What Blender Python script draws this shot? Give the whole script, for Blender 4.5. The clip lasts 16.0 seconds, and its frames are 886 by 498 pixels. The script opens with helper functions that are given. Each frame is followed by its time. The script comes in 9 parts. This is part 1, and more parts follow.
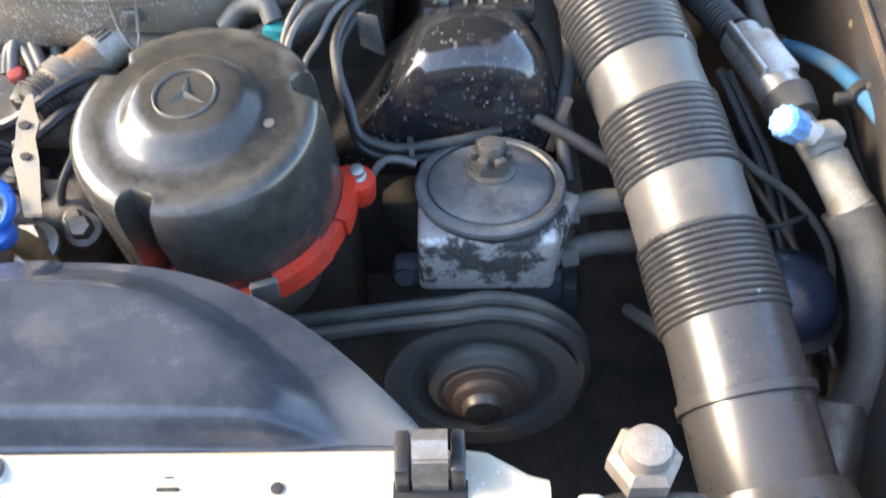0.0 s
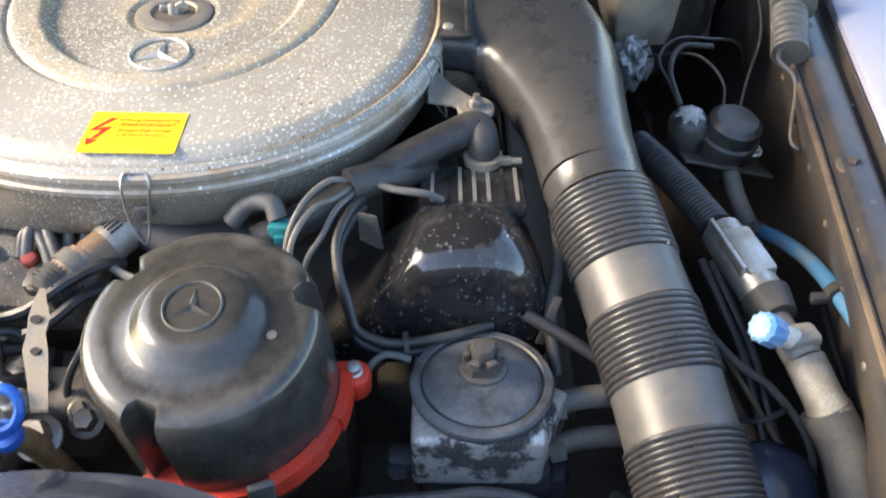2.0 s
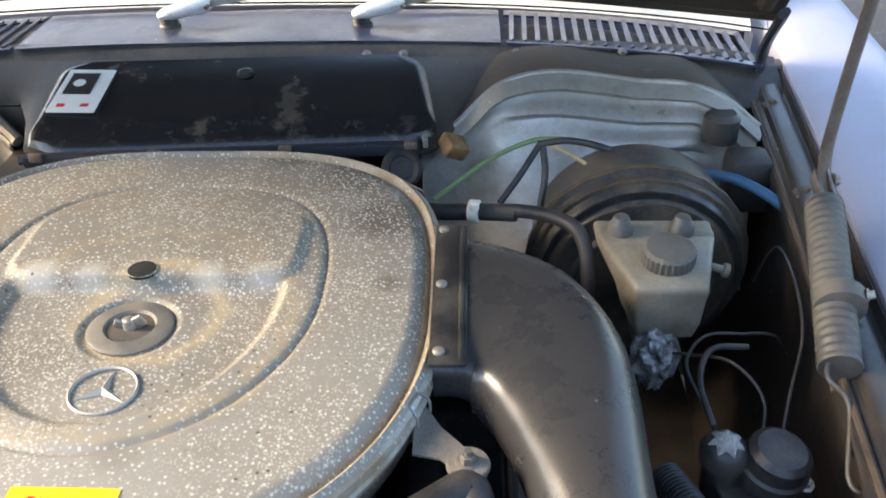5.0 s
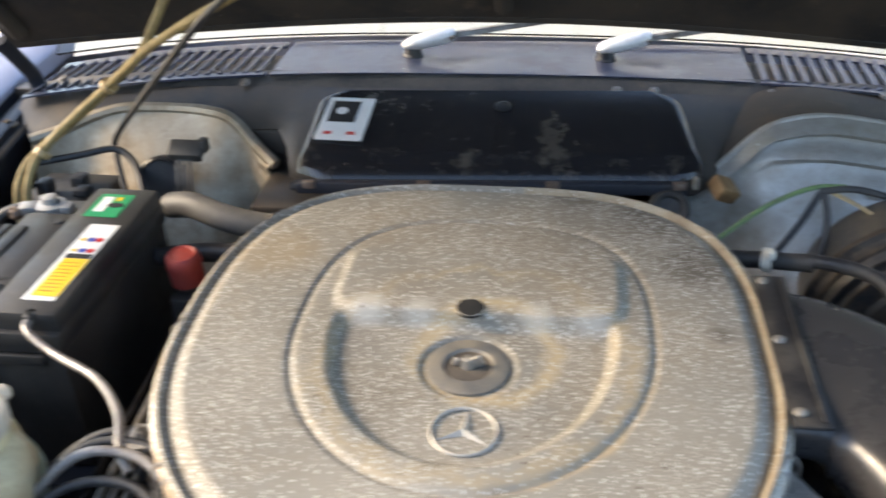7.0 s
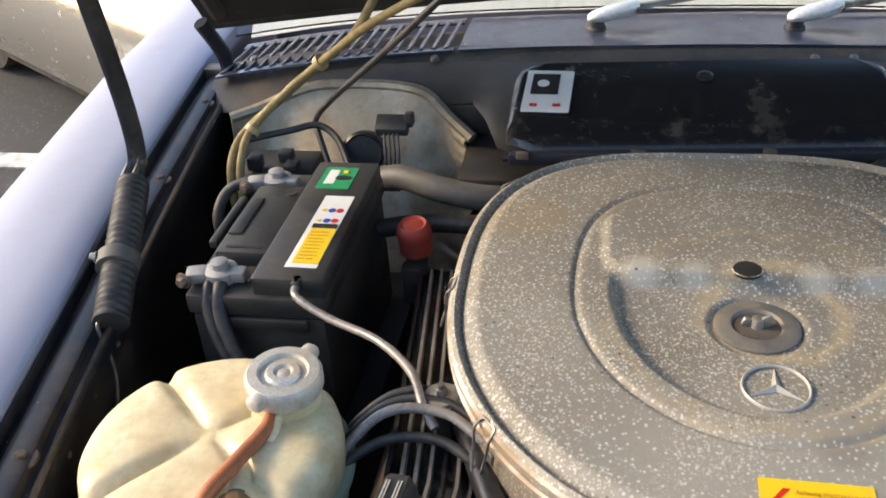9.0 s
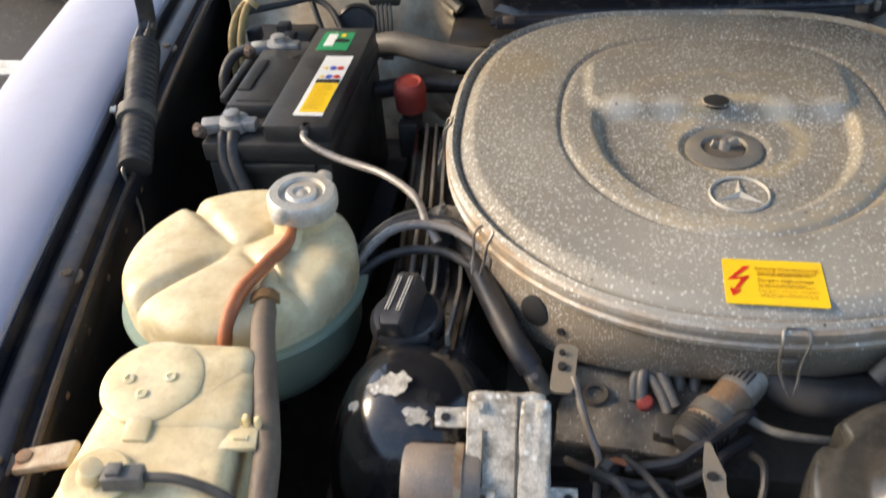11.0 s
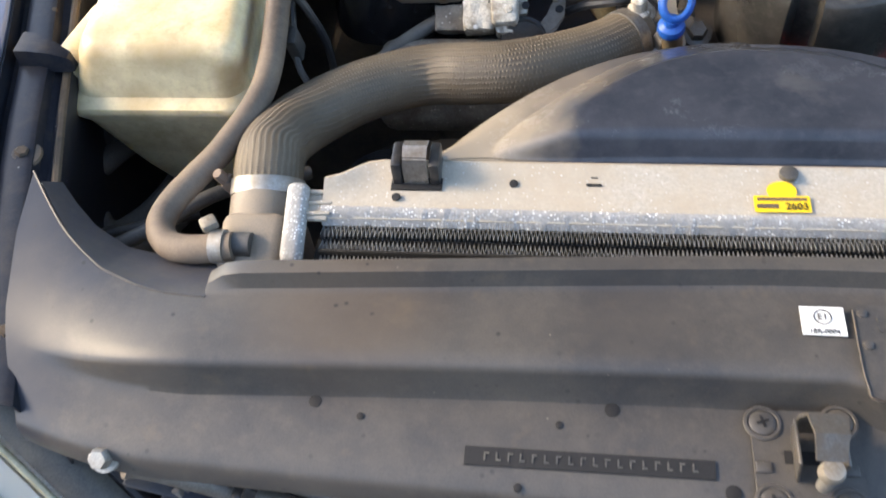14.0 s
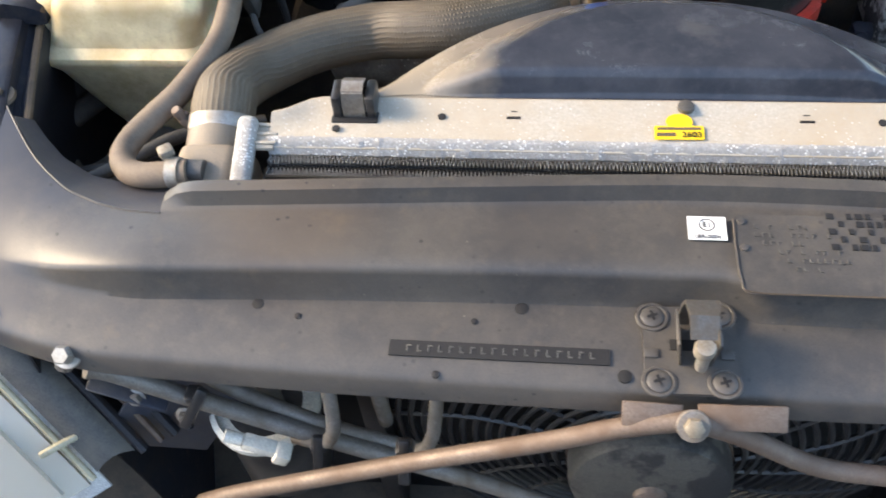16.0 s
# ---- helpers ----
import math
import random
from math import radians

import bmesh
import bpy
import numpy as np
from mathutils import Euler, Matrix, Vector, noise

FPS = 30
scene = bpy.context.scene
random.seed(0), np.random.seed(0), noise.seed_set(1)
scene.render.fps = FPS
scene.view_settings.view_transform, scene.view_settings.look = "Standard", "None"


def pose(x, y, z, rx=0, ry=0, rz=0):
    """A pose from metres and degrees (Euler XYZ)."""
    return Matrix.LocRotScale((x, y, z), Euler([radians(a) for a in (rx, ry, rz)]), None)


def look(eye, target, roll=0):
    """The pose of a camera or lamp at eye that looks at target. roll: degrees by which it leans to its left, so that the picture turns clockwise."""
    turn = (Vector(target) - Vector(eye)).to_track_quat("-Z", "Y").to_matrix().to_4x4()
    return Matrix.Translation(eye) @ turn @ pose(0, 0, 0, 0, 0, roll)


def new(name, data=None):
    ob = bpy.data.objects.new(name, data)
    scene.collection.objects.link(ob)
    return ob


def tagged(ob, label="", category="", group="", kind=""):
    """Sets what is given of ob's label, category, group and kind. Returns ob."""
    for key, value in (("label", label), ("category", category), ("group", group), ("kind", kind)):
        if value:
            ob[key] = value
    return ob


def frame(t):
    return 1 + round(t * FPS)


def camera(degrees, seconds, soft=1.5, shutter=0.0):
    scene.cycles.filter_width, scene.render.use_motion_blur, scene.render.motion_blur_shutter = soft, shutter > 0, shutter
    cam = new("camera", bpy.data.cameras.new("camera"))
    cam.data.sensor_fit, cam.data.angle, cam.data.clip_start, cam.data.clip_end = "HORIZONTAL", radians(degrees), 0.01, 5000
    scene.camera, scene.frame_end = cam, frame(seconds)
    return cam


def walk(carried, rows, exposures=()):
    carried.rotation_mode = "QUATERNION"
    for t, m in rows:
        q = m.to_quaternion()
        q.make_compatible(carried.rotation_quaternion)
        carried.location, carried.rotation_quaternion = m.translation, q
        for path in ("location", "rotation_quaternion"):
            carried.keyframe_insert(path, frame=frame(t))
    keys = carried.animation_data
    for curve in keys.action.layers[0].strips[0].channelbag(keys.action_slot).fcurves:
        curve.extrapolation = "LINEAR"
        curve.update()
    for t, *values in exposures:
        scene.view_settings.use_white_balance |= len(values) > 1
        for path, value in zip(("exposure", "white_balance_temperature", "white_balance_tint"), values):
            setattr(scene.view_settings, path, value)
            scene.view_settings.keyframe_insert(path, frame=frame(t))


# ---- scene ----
cam = camera(51.4, 16.0, soft=1.7, shutter=0.5)
PATH = [
    (0, (0.011, -0.017, 1.161), (0.001, 1.333, -0.315), -1.0),
    (0.5, (0.003, -0.019, 1.188), (0.007, 1.398, -0.224), -0.1),
    (1, (0.006, -0.018, 1.211), (0.003, 1.429, -0.17), -0.4),
    (1.5, (0.009, -0.002, 1.225), (0.015, 1.481, -0.117), 0.3),
    (2, (0.01, 0.015, 1.232), (0.018, 1.508, -0.098), 0.5),
    (2.5, (0.014, 0.052, 1.249), (0.028, 1.581, -0.039), 0.5),
    (3, (0.021, 0.08, 1.253), (0.023, 1.628, -0.013), -0.3),
    (3.5, (0.034, 0.114, 1.26), (0.026, 1.697, 0.036), -1.1),
    (4, (0.041, 0.146, 1.263), (0.029, 1.758, 0.08), 0.2),
    (4.2, (0.043, 0.163, 1.272), (0.022, 1.795, 0.116), 0.0),
    (6.3, (0.01, 0.225, 1.295), (-0.134, 1.914, 0.234), -1.6),
    (6.5, (-0.031, 0.225, 1.3), (-0.199, 1.909, 0.234), -1.5),
    (7, (-0.171, 0.21, 1.309), (-0.417, 1.893, 0.257), -1.7),
    (7.5, (-0.289, 0.189, 1.315), (-0.615, 1.863, 0.271), -3.4),
    (8, (-0.349, 0.179, 1.327), (-0.693, 1.844, 0.274), -3.9),
    (8.2, (-0.356, 0.179, 1.323), (-0.709, 1.839, 0.267), -4.1),
    (10.3, (-0.37, 0.075, 1.301), (-0.699, 1.691, 0.17), -4.5),
    (10.5, (-0.368, 0.063, 1.299), (-0.683, 1.669, 0.151), -4.4),
    (11, (-0.368, 0.034, 1.287), (-0.669, 1.599, 0.078), -4.6),
    (11.5, (-0.377, 0.006, 1.27), (-0.707, 1.503, -0.015), -5.6),
    (12, (-0.383, -0.027, 1.262), (-0.757, 1.391, -0.097), -6.9),
    (12.5, (-0.385, -0.065, 1.253), (-0.748, 1.275, -0.186), -7.4),
    (13, (-0.375, -0.104, 1.241), (-0.725, 1.168, -0.262), -8.1),
    (13.5, (-0.341, -0.16, 1.23), (-0.657, 1.076, -0.31), -8.4),
    (14, (-0.34, -0.212, 1.235), (-0.601, 0.979, -0.35), -8.2),
    (14.5, (-0.331, -0.25, 1.244), (-0.583, 0.952, -0.335), -8.1),
    (15, (-0.329, -0.274, 1.248), (-0.543, 0.955, -0.316), -7.1),
    (15.5, (-0.325, -0.29, 1.249), (-0.547, 0.933, -0.318), -7.6),
    (16, (-0.293, -0.297, 1.245), (-0.524, 0.92, -0.325), -6.7),
]
EXPOSURES = [(0.0, 3.16, 6800, 10), (0.5, 3.44, 6900, 10), (1.0, 2.9, 6900, 10), (1.5, 2.65, 6900, 10), (3.0, 2.42, 7000, 10), (4.2, 2.28, 7050, 10), (6.5, 2.03, 7100, 10), (7.2, 1.88, 7120, 10), (8.0, 1.58, 7150, 10), (10.5, 1.52, 7200, 11), (12.5, 1.70, 7150, 10), (14.0, 2.09, 7050, 10), (15.0, 2.20, 7200, 10), (16.0, 2.24, 7200, 10)]
walk(cam, [(t, look(eye, target, roll)) for t, eye, target, roll in PATH], EXPOSURES)

# ---- daylight ----
SUN_ELEV, SUN_AZ = 30.0, -86.0   # degrees; azimuth from +y towards +x
world = bpy.data.worlds.new("daylight")
scene.world = world
world.use_nodes = True
wn, wl = world.node_tree.nodes, world.node_tree.links
sky = wn.new("ShaderNodeTexSky")
sky.sky_type, sky.sun_disc = "NISHITA", False
sky.sun_elevation, sky.sun_rotation = radians(SUN_ELEV), radians(SUN_AZ)
sky.air_density, sky.dust_density, sky.ozone_density = 1.0, 1.2, 1.5
wl.new(sky.outputs[0], wn["Background"].inputs[0])
wn["Background"].inputs[1].default_value = 0.15
sun_data = bpy.data.lights.new("sun", "SUN")
sun_data.energy, sun_data.angle, sun_data.color = 1.35, radians(18), (1.0, 0.82, 0.60)
sun = new("sun", sun_data)
sun_dir = Vector((math.sin(radians(SUN_AZ)) * math.cos(radians(SUN_ELEV)), math.cos(radians(SUN_AZ)) * math.cos(radians(SUN_ELEV)), math.sin(radians(SUN_ELEV))))
sun.matrix_world = look(sun_dir * 20, (0, 0, 0))


# ---- materials ----
def mat(name, col, rough=0.5, metal=0.0, dirt=(0.16, 0.13, 0.10), amount=0.35, blot=14.0, grain=700.0, bump=0.15, coat=0.0,
        speck=None, dirt_rough=0.85, trans=0.0, emit=None, vary=0.25, sss=0.0, streak=None, hard=0.30, spots=()):
    """A weathered surface: base colour with fine grain, blots of dirt at a larger scale and, where given, small flecks
    speck = (colour, cells per metre, size 0..1, share of cells, blots per metre)."""
    m = bpy.data.materials.new(name)
    m.use_nodes = True
    nt = m.node_tree
    N, L = nt.nodes, nt.links
    b = N["Principled BSDF"]
    geo = N.new("ShaderNodeNewGeometry")
    pos = geo.outputs["Position"]

    def node(kind, **kw):
        n = N.new(kind)
        for k, v in kw.items():
            n.inputs[k].default_value = v
        return n

    def noise_at(scale, detail=4.0, vec=pos):
        n = node("ShaderNodeTexNoise", Scale=scale, Detail=detail, Roughness=0.62)
        L.new(vec, n.inputs["Vector"])
        return n.outputs[0]

    def ramp(src, lo, hi):
        n = node("ShaderNodeMapRange", **{"From Min": lo, "From Max": hi})
        L.new(src, n.inputs["Value"])
        return n.outputs[0]

    def mix(fac, a, c):
        n = N.new("ShaderNodeMix")
        n.data_type = "RGBA"
        for sock, v in ((n.inputs[0], fac), (n.inputs[6], a), (n.inputs[7], c)):
            if hasattr(v, "links"):
                L.new(v, sock)
            elif isinstance(v, tuple):
                sock.default_value = (*v, 1)
            else:
                sock.default_value = v
        return n.outputs[2]

    fine = noise_at(grain, 3.0)
    big = noise_at(blot, 9.0)
    dark = tuple(c * (1 - vary) for c in col)
    light = tuple(min(1, c * (1 + vary)) for c in col)
    color = mix(ramp(fine, 0.3, 0.7), dark, light)
    cover = ramp(big, 0.77 - 0.5 * amount - hard / 2, 0.77 - 0.5 * amount + hard / 2)
    scaled = N.new("ShaderNodeMath")
    scaled.operation = "MULTIPLY"
    L.new(cover, scaled.inputs[0])
    L.new(ramp(fine, -0.4, 0.6), scaled.inputs[1])
    color = mix(scaled.outputs[0], color, dirt)
    grime = node("ShaderNodeMapRange", **{"From Min": 0.50, "From Max": 0.74, "To Min": 0.0, "To Max": min(0.5, 1.1 * amount)})
    L.new(noise_at(blot * 7.0, 6.0), grime.inputs["Value"])
    color = mix(grime.outputs[0], color, dirt)
    if streak:
        scol, sscale, lo, hi = streak
        color = mix(ramp(noise_at(sscale, 5.0), lo, hi), color, scol)
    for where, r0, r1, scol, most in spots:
        # a ring-shaped or round patch of its own colour about a place
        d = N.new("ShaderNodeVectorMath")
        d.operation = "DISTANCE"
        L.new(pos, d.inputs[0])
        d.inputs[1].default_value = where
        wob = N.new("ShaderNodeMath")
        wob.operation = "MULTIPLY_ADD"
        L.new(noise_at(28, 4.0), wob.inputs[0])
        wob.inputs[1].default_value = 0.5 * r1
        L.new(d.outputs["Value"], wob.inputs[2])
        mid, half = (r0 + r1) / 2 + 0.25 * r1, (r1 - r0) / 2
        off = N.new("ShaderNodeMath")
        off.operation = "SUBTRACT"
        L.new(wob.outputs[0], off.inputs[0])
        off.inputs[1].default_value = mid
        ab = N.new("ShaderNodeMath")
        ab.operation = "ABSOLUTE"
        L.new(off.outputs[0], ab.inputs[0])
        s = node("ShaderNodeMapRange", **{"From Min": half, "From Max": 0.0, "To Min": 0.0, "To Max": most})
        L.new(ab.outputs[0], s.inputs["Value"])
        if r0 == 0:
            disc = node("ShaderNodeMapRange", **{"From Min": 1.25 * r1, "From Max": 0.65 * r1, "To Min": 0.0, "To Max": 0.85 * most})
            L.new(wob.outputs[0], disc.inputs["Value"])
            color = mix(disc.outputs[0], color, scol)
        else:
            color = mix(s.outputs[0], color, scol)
    if speck:
        for scol, cells, size, share, sblot in ([speck] if not isinstance(speck[0][0], tuple) else speck):
            v = node("ShaderNodeTexVoronoi", Scale=cells)
            L.new(pos, v.inputs["Vector"])
            near = ramp(v.outputs["Distance"], size, size * 0.6)
            pick = N.new("ShaderNodeSeparateColor")
            L.new(v.outputs["Color"], pick.inputs[0])
            chosen = ramp(pick.outputs[0], 1 - share, 1 - share + 0.05)
            f = N.new("ShaderNodeMath")
            f.operation = "MULTIPLY"
            L.new(near, f.inputs[0])
            L.new(chosen, f.inputs[1])
            f2 = N.new("ShaderNodeMath")
            f2.operation = "MULTIPLY"
            L.new(f.outputs[0], f2.inputs[0])
            if sblot:
                L.new(ramp(noise_at(sblot, 3.0), 0.40, 0.55), f2.inputs[1])
            else:
                f2.inputs[1].default_value = 1.0
            color = mix(f2.outputs[0], color, scol)
    L.new(color, b.inputs["Base Color"])
    r = node("ShaderNodeMapRange", **{"To Min": rough, "To Max": max(rough, dirt_rough)})
    L.new(scaled.outputs[0], r.inputs["Value"])
    L.new(r.outputs[0], b.inputs["Roughness"])
    b.inputs["Metallic"].default_value = metal
    b.inputs["Coat Weight"].default_value = coat
    b.inputs["Coat Roughness"].default_value = 0.12
    b.inputs["Transmission Weight"].default_value = trans
    if sss:
        b.inputs["Subsurface Weight"].default_value = sss
        b.inputs["Subsurface Radius"].default_value = (0.02, 0.018, 0.012)
        b.inputs["Subsurface Scale"].default_value = 0.5
    if bump:
        add = N.new("ShaderNodeMath")
        add.operation = "ADD"
        L.new(fine, add.inputs[0])
        L.new(big, add.inputs[1])
        bn = node("ShaderNodeBump", Strength=bump, Distance=0.002 * 220 / max(220, grain))
        L.new(add.outputs[0], bn.inputs["Height"])
        L.new(bn.outputs[0], b.inputs["Normal"])
    return m


RUST = (0.20, 0.085, 0.035)
M_ASPHALT = mat("asphalt", (0.055, 0.055, 0.058), 0.9, speck=((0.16, 0.16, 0.15), 90, 0.35, 0.3, 5), amount=0.12, blot=3, bump=0.4)
M_ROADLINE = mat("road_paint", (0.75, 0.75, 0.72), 0.7)
M_PAINT = mat("blue_grey_paint", (0.335, 0.345, 0.43), 0.60, 0.0, dirt=(0.34, 0.34, 0.40), amount=0.25, coat=0.06, bump=0.02, vary=0.06)
M_NAVY = mat("navy_paint", (0.035, 0.045, 0.085), 0.3, 0.2, dirt=(0.11, 0.11, 0.12), amount=0.35, coat=0.6, bump=0.05, speck=((0.4, 0.4, 0.4), 60, 0.12, 0.3, 9))
M_BAY = mat("bay_black_paint", (0.026, 0.029, 0.038), 0.40, 0.0, dirt=(0.052, 0.044, 0.037), amount=0.30, blot=14, coat=0.0, dirt_rough=0.65, streak=(RUST, 17, 0.68, 0.80), speck=((0.28, 0.27, 0.25), 95, 0.13, 0.12, 7))
M_BAYBROWN = mat("bay_dusty_rail", (0.05, 0.042, 0.036), 0.5, 0.0, dirt=(0.17, 0.12, 0.075), amount=0.55, blot=10, coat=0.1)
M_RAIL = mat("worn_blue_black_rail", (0.013, 0.015, 0.022), 0.48, 0.0, dirt=(0.085, 0.064, 0.044), amount=0.28, blot=9, coat=0.25, dirt_rough=0.6, bump=0.06, hard=0.22, streak=((0.15, 0.095, 0.05), 30, 0.70, 0.82), speck=[((0.30, 0.29, 0.27), 150, 0.16, 0.06, 9), ((0.10, 0.075, 0.05), 60, 0.20, 0.10, 7)])
M_RAILDUST = mat("dusty_blue_black_rail", (0.030, 0.031, 0.036), 0.28, 0.0, dirt=(0.095, 0.075, 0.053), amount=0.44, blot=10, coat=0.15, dirt_rough=0.55, bump=0.06, hard=0.36, streak=((0.17, 0.115, 0.06), 30, 0.64, 0.80), speck=[((0.42, 0.41, 0.39), 75, 0.16, 0.10, 7), ((0.10, 0.075, 0.05), 60, 0.20, 0.10, 7)])
M_SCUTTLE = mat("dusty_brown_black_panel", (0.034, 0.032, 0.031), 0.38, 0.0, dirt=(0.088, 0.066, 0.045), amount=0.46, blot=9, dirt_rough=0.6, bump=0.08, hard=0.40, streak=((0.025, 0.022, 0.021), 12, 0.55, 0.80), speck=((0.25, 0.22, 0.18), 130, 0.12, 0.05, 9))
M_GUTTER = mat("rusty_tan_stain", (0.34, 0.29, 0.21), 0.6, 0.0, dirt=(0.23, 0.165, 0.10), amount=0.40, blot=34, hard=0.3, bump=0.5, speck=[((0.60, 0.57, 0.50), 300, 0.40, 0.35, 30), ((0.08, 0.055, 0.035), 220, 0.32, 0.12, 22)])
M_COPPERY = mat("orange_brown_rust", (0.30, 0.17, 0.07), 0.6, 0.1, dirt=(0.14, 0.075, 0.03), amount=0.5, blot=60)
M_WALL = mat("light_block_dark", (0.13, 0.125, 0.115), 0.85, amount=0.3, dirt=(0.09, 0.085, 0.08), blot=2, grain=120)
M_MOTORCAN = mat("brown_grey_can", (0.17, 0.15, 0.135), 0.5, 0.2, dirt=(0.30, 0.235, 0.18), amount=0.46, blot=40, hard=0.3)
M_AGEDRIM = mat("yellowed_rim", (0.50, 0.47, 0.34), 0.4, amount=0.4, dirt=(0.30, 0.25, 0.15), blot=40)
M_CAPMARK = mat("dusty_raised_mark", (0.060, 0.056, 0.050), 0.32, amount=0.4, dirt=(0.13, 0.12, 0.10), blot=60)
M_CAPALU = mat("pale_cap_alloy", (0.60, 0.585, 0.54), 0.42, 0.45, dirt=(0.40, 0.35, 0.27), amount=0.40, blot=40)
M_BAYBLUE = mat("bay_blue_black", (0.035, 0.042, 0.062), 0.40, 0.0, dirt=(0.10, 0.092, 0.085), amount=0.42, blot=16, dirt_rough=0.6, grain=900)
M_MOTOR = mat("peeled_motor_paint", (0.095, 0.088, 0.076), 0.42, 0.0, dirt=(0.030, 0.029, 0.030), amount=0.50, blot=17, hard=0.05, dirt_rough=0.5, bump=0.2)
M_VOID = mat("grime_and_gap_shade", (0.070, 0.064, 0.058), 0.55, amount=0.52, dirt=(0.16, 0.128, 0.095), blot=22)
M_CROSS = mat("crossmember_paint", (0.050, 0.049, 0.050), 0.34, 0.0, dirt=(0.118, 0.103, 0.086), amount=0.42, blot=14, coat=0.0, bump=0.06, dirt_rough=0.48, grain=1000, vary=0.20, hard=0.46, streak=((0.125, 0.100, 0.074), 40, 0.60, 0.82), speck=[((0.032, 0.030, 0.031), 170, 0.30, 0.10, 12), ((0.24, 0.21, 0.17), 150, 0.12, 0.05, 12)], spots=[((-0.705, 0.155, 0.780), 0.0, 0.085, (0.018, 0.022, 0.034), 0.94), ((-0.695, 0.075, 0.765), 0.0, 0.078, (0.020, 0.024, 0.036), 0.92), ((-0.675, 0.015, 0.748), 0.0, 0.040, (0.024, 0.028, 0.040), 0.85), ((-0.645, 0.10, 0.772), 0.0, 0.022, (0.040, 0.044, 0.055), 0.7), ((-0.60, 0.055, 0.765), 0.0, 0.045, (0.115, 0.100, 0.083), 0.5), ((-0.47, 0.085, 0.777), 0.0, 0.07, (0.12, 0.092, 0.068), 0.6), ((-0.30, 0.09, 0.777), 0.0, 0.05, (0.048, 0.045, 0.045), 0.6)])
M_AC = mat("grey_hammered_paint", (0.220, 0.211, 0.186), 0.46, 0.1, dirt=(0.275, 0.235, 0.178), amount=0.46, blot=7, grain=900, bump=0.22, vary=0.16, hard=0.36,
           speck=[((0.44, 0.415, 0.355), 420, 0.45, 0.60, 14), ((0.55, 0.535, 0.485), 205, 0.31, 0.92, 0), ((0.48, 0.465, 0.42), 280, 0.36, 0.80, 10), ((0.12, 0.10, 0.078), 150, 0.26, 0.14, 8)], streak=((0.20, 0.178, 0.142), 6, 0.52, 0.72),
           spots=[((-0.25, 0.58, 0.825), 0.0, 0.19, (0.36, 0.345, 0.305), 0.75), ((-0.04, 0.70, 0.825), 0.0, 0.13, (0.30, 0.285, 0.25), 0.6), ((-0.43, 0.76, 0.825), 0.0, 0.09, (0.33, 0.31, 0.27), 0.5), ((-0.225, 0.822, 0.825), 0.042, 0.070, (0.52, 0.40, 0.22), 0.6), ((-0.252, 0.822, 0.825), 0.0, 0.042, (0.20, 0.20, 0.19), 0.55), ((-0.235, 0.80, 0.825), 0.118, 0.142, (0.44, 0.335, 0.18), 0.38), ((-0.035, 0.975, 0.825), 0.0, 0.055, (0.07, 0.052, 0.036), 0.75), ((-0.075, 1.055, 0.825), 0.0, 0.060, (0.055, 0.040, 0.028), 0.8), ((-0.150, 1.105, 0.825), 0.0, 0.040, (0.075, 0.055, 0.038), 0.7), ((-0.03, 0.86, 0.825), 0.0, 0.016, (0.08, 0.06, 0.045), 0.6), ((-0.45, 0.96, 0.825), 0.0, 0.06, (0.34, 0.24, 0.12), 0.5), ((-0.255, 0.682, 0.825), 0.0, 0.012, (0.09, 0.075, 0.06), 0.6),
                  # pale spots near y 0.866: worn paint plus light on the ridge, painted in
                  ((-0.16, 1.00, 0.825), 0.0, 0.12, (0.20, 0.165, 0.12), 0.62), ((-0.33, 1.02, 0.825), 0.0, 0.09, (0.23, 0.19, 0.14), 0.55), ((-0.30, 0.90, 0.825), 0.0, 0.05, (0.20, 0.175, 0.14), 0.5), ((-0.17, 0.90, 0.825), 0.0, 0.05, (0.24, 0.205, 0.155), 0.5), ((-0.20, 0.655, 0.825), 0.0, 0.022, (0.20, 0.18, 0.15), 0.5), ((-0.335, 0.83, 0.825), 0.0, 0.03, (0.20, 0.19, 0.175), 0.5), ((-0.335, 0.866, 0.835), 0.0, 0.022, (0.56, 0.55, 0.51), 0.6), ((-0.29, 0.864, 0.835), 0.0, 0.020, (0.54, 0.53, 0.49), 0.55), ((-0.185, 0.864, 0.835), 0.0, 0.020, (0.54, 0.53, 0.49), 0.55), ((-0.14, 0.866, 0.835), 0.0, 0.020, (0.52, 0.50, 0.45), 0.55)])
M_ACRIM = mat("worn_rim_paint", (0.45, 0.43, 0.39), 0.42, 0.35, dirt=(0.27, 0.17, 0.08), amount=0.5, blot=16, speck=((0.75, 0.74, 0.7), 190, 0.3, 0.5, 12), streak=(RUST, 28, 0.66, 0.8))
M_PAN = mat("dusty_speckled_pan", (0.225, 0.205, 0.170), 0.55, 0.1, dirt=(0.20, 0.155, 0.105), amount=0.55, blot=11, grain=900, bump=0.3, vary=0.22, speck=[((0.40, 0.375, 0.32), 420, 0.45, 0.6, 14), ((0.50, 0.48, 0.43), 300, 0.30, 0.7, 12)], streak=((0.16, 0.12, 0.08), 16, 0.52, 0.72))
M_LUG = mat("stained_lug", (0.50, 0.42, 0.29), 0.5, amount=0.5, dirt=(0.28, 0.15, 0.07), blot=30, spots=[((-0.772, 0.427, 0.776), 0.0, 0.014, (0.20, 0.085, 0.035), 0.85)])
M_BLACKPL = mat("black_plastic", (0.022, 0.022, 0.024), 0.30, 0.0, dirt=(0.11, 0.10, 0.085), amount=0.26, blot=16, bump=0.06, dirt_rough=0.5)
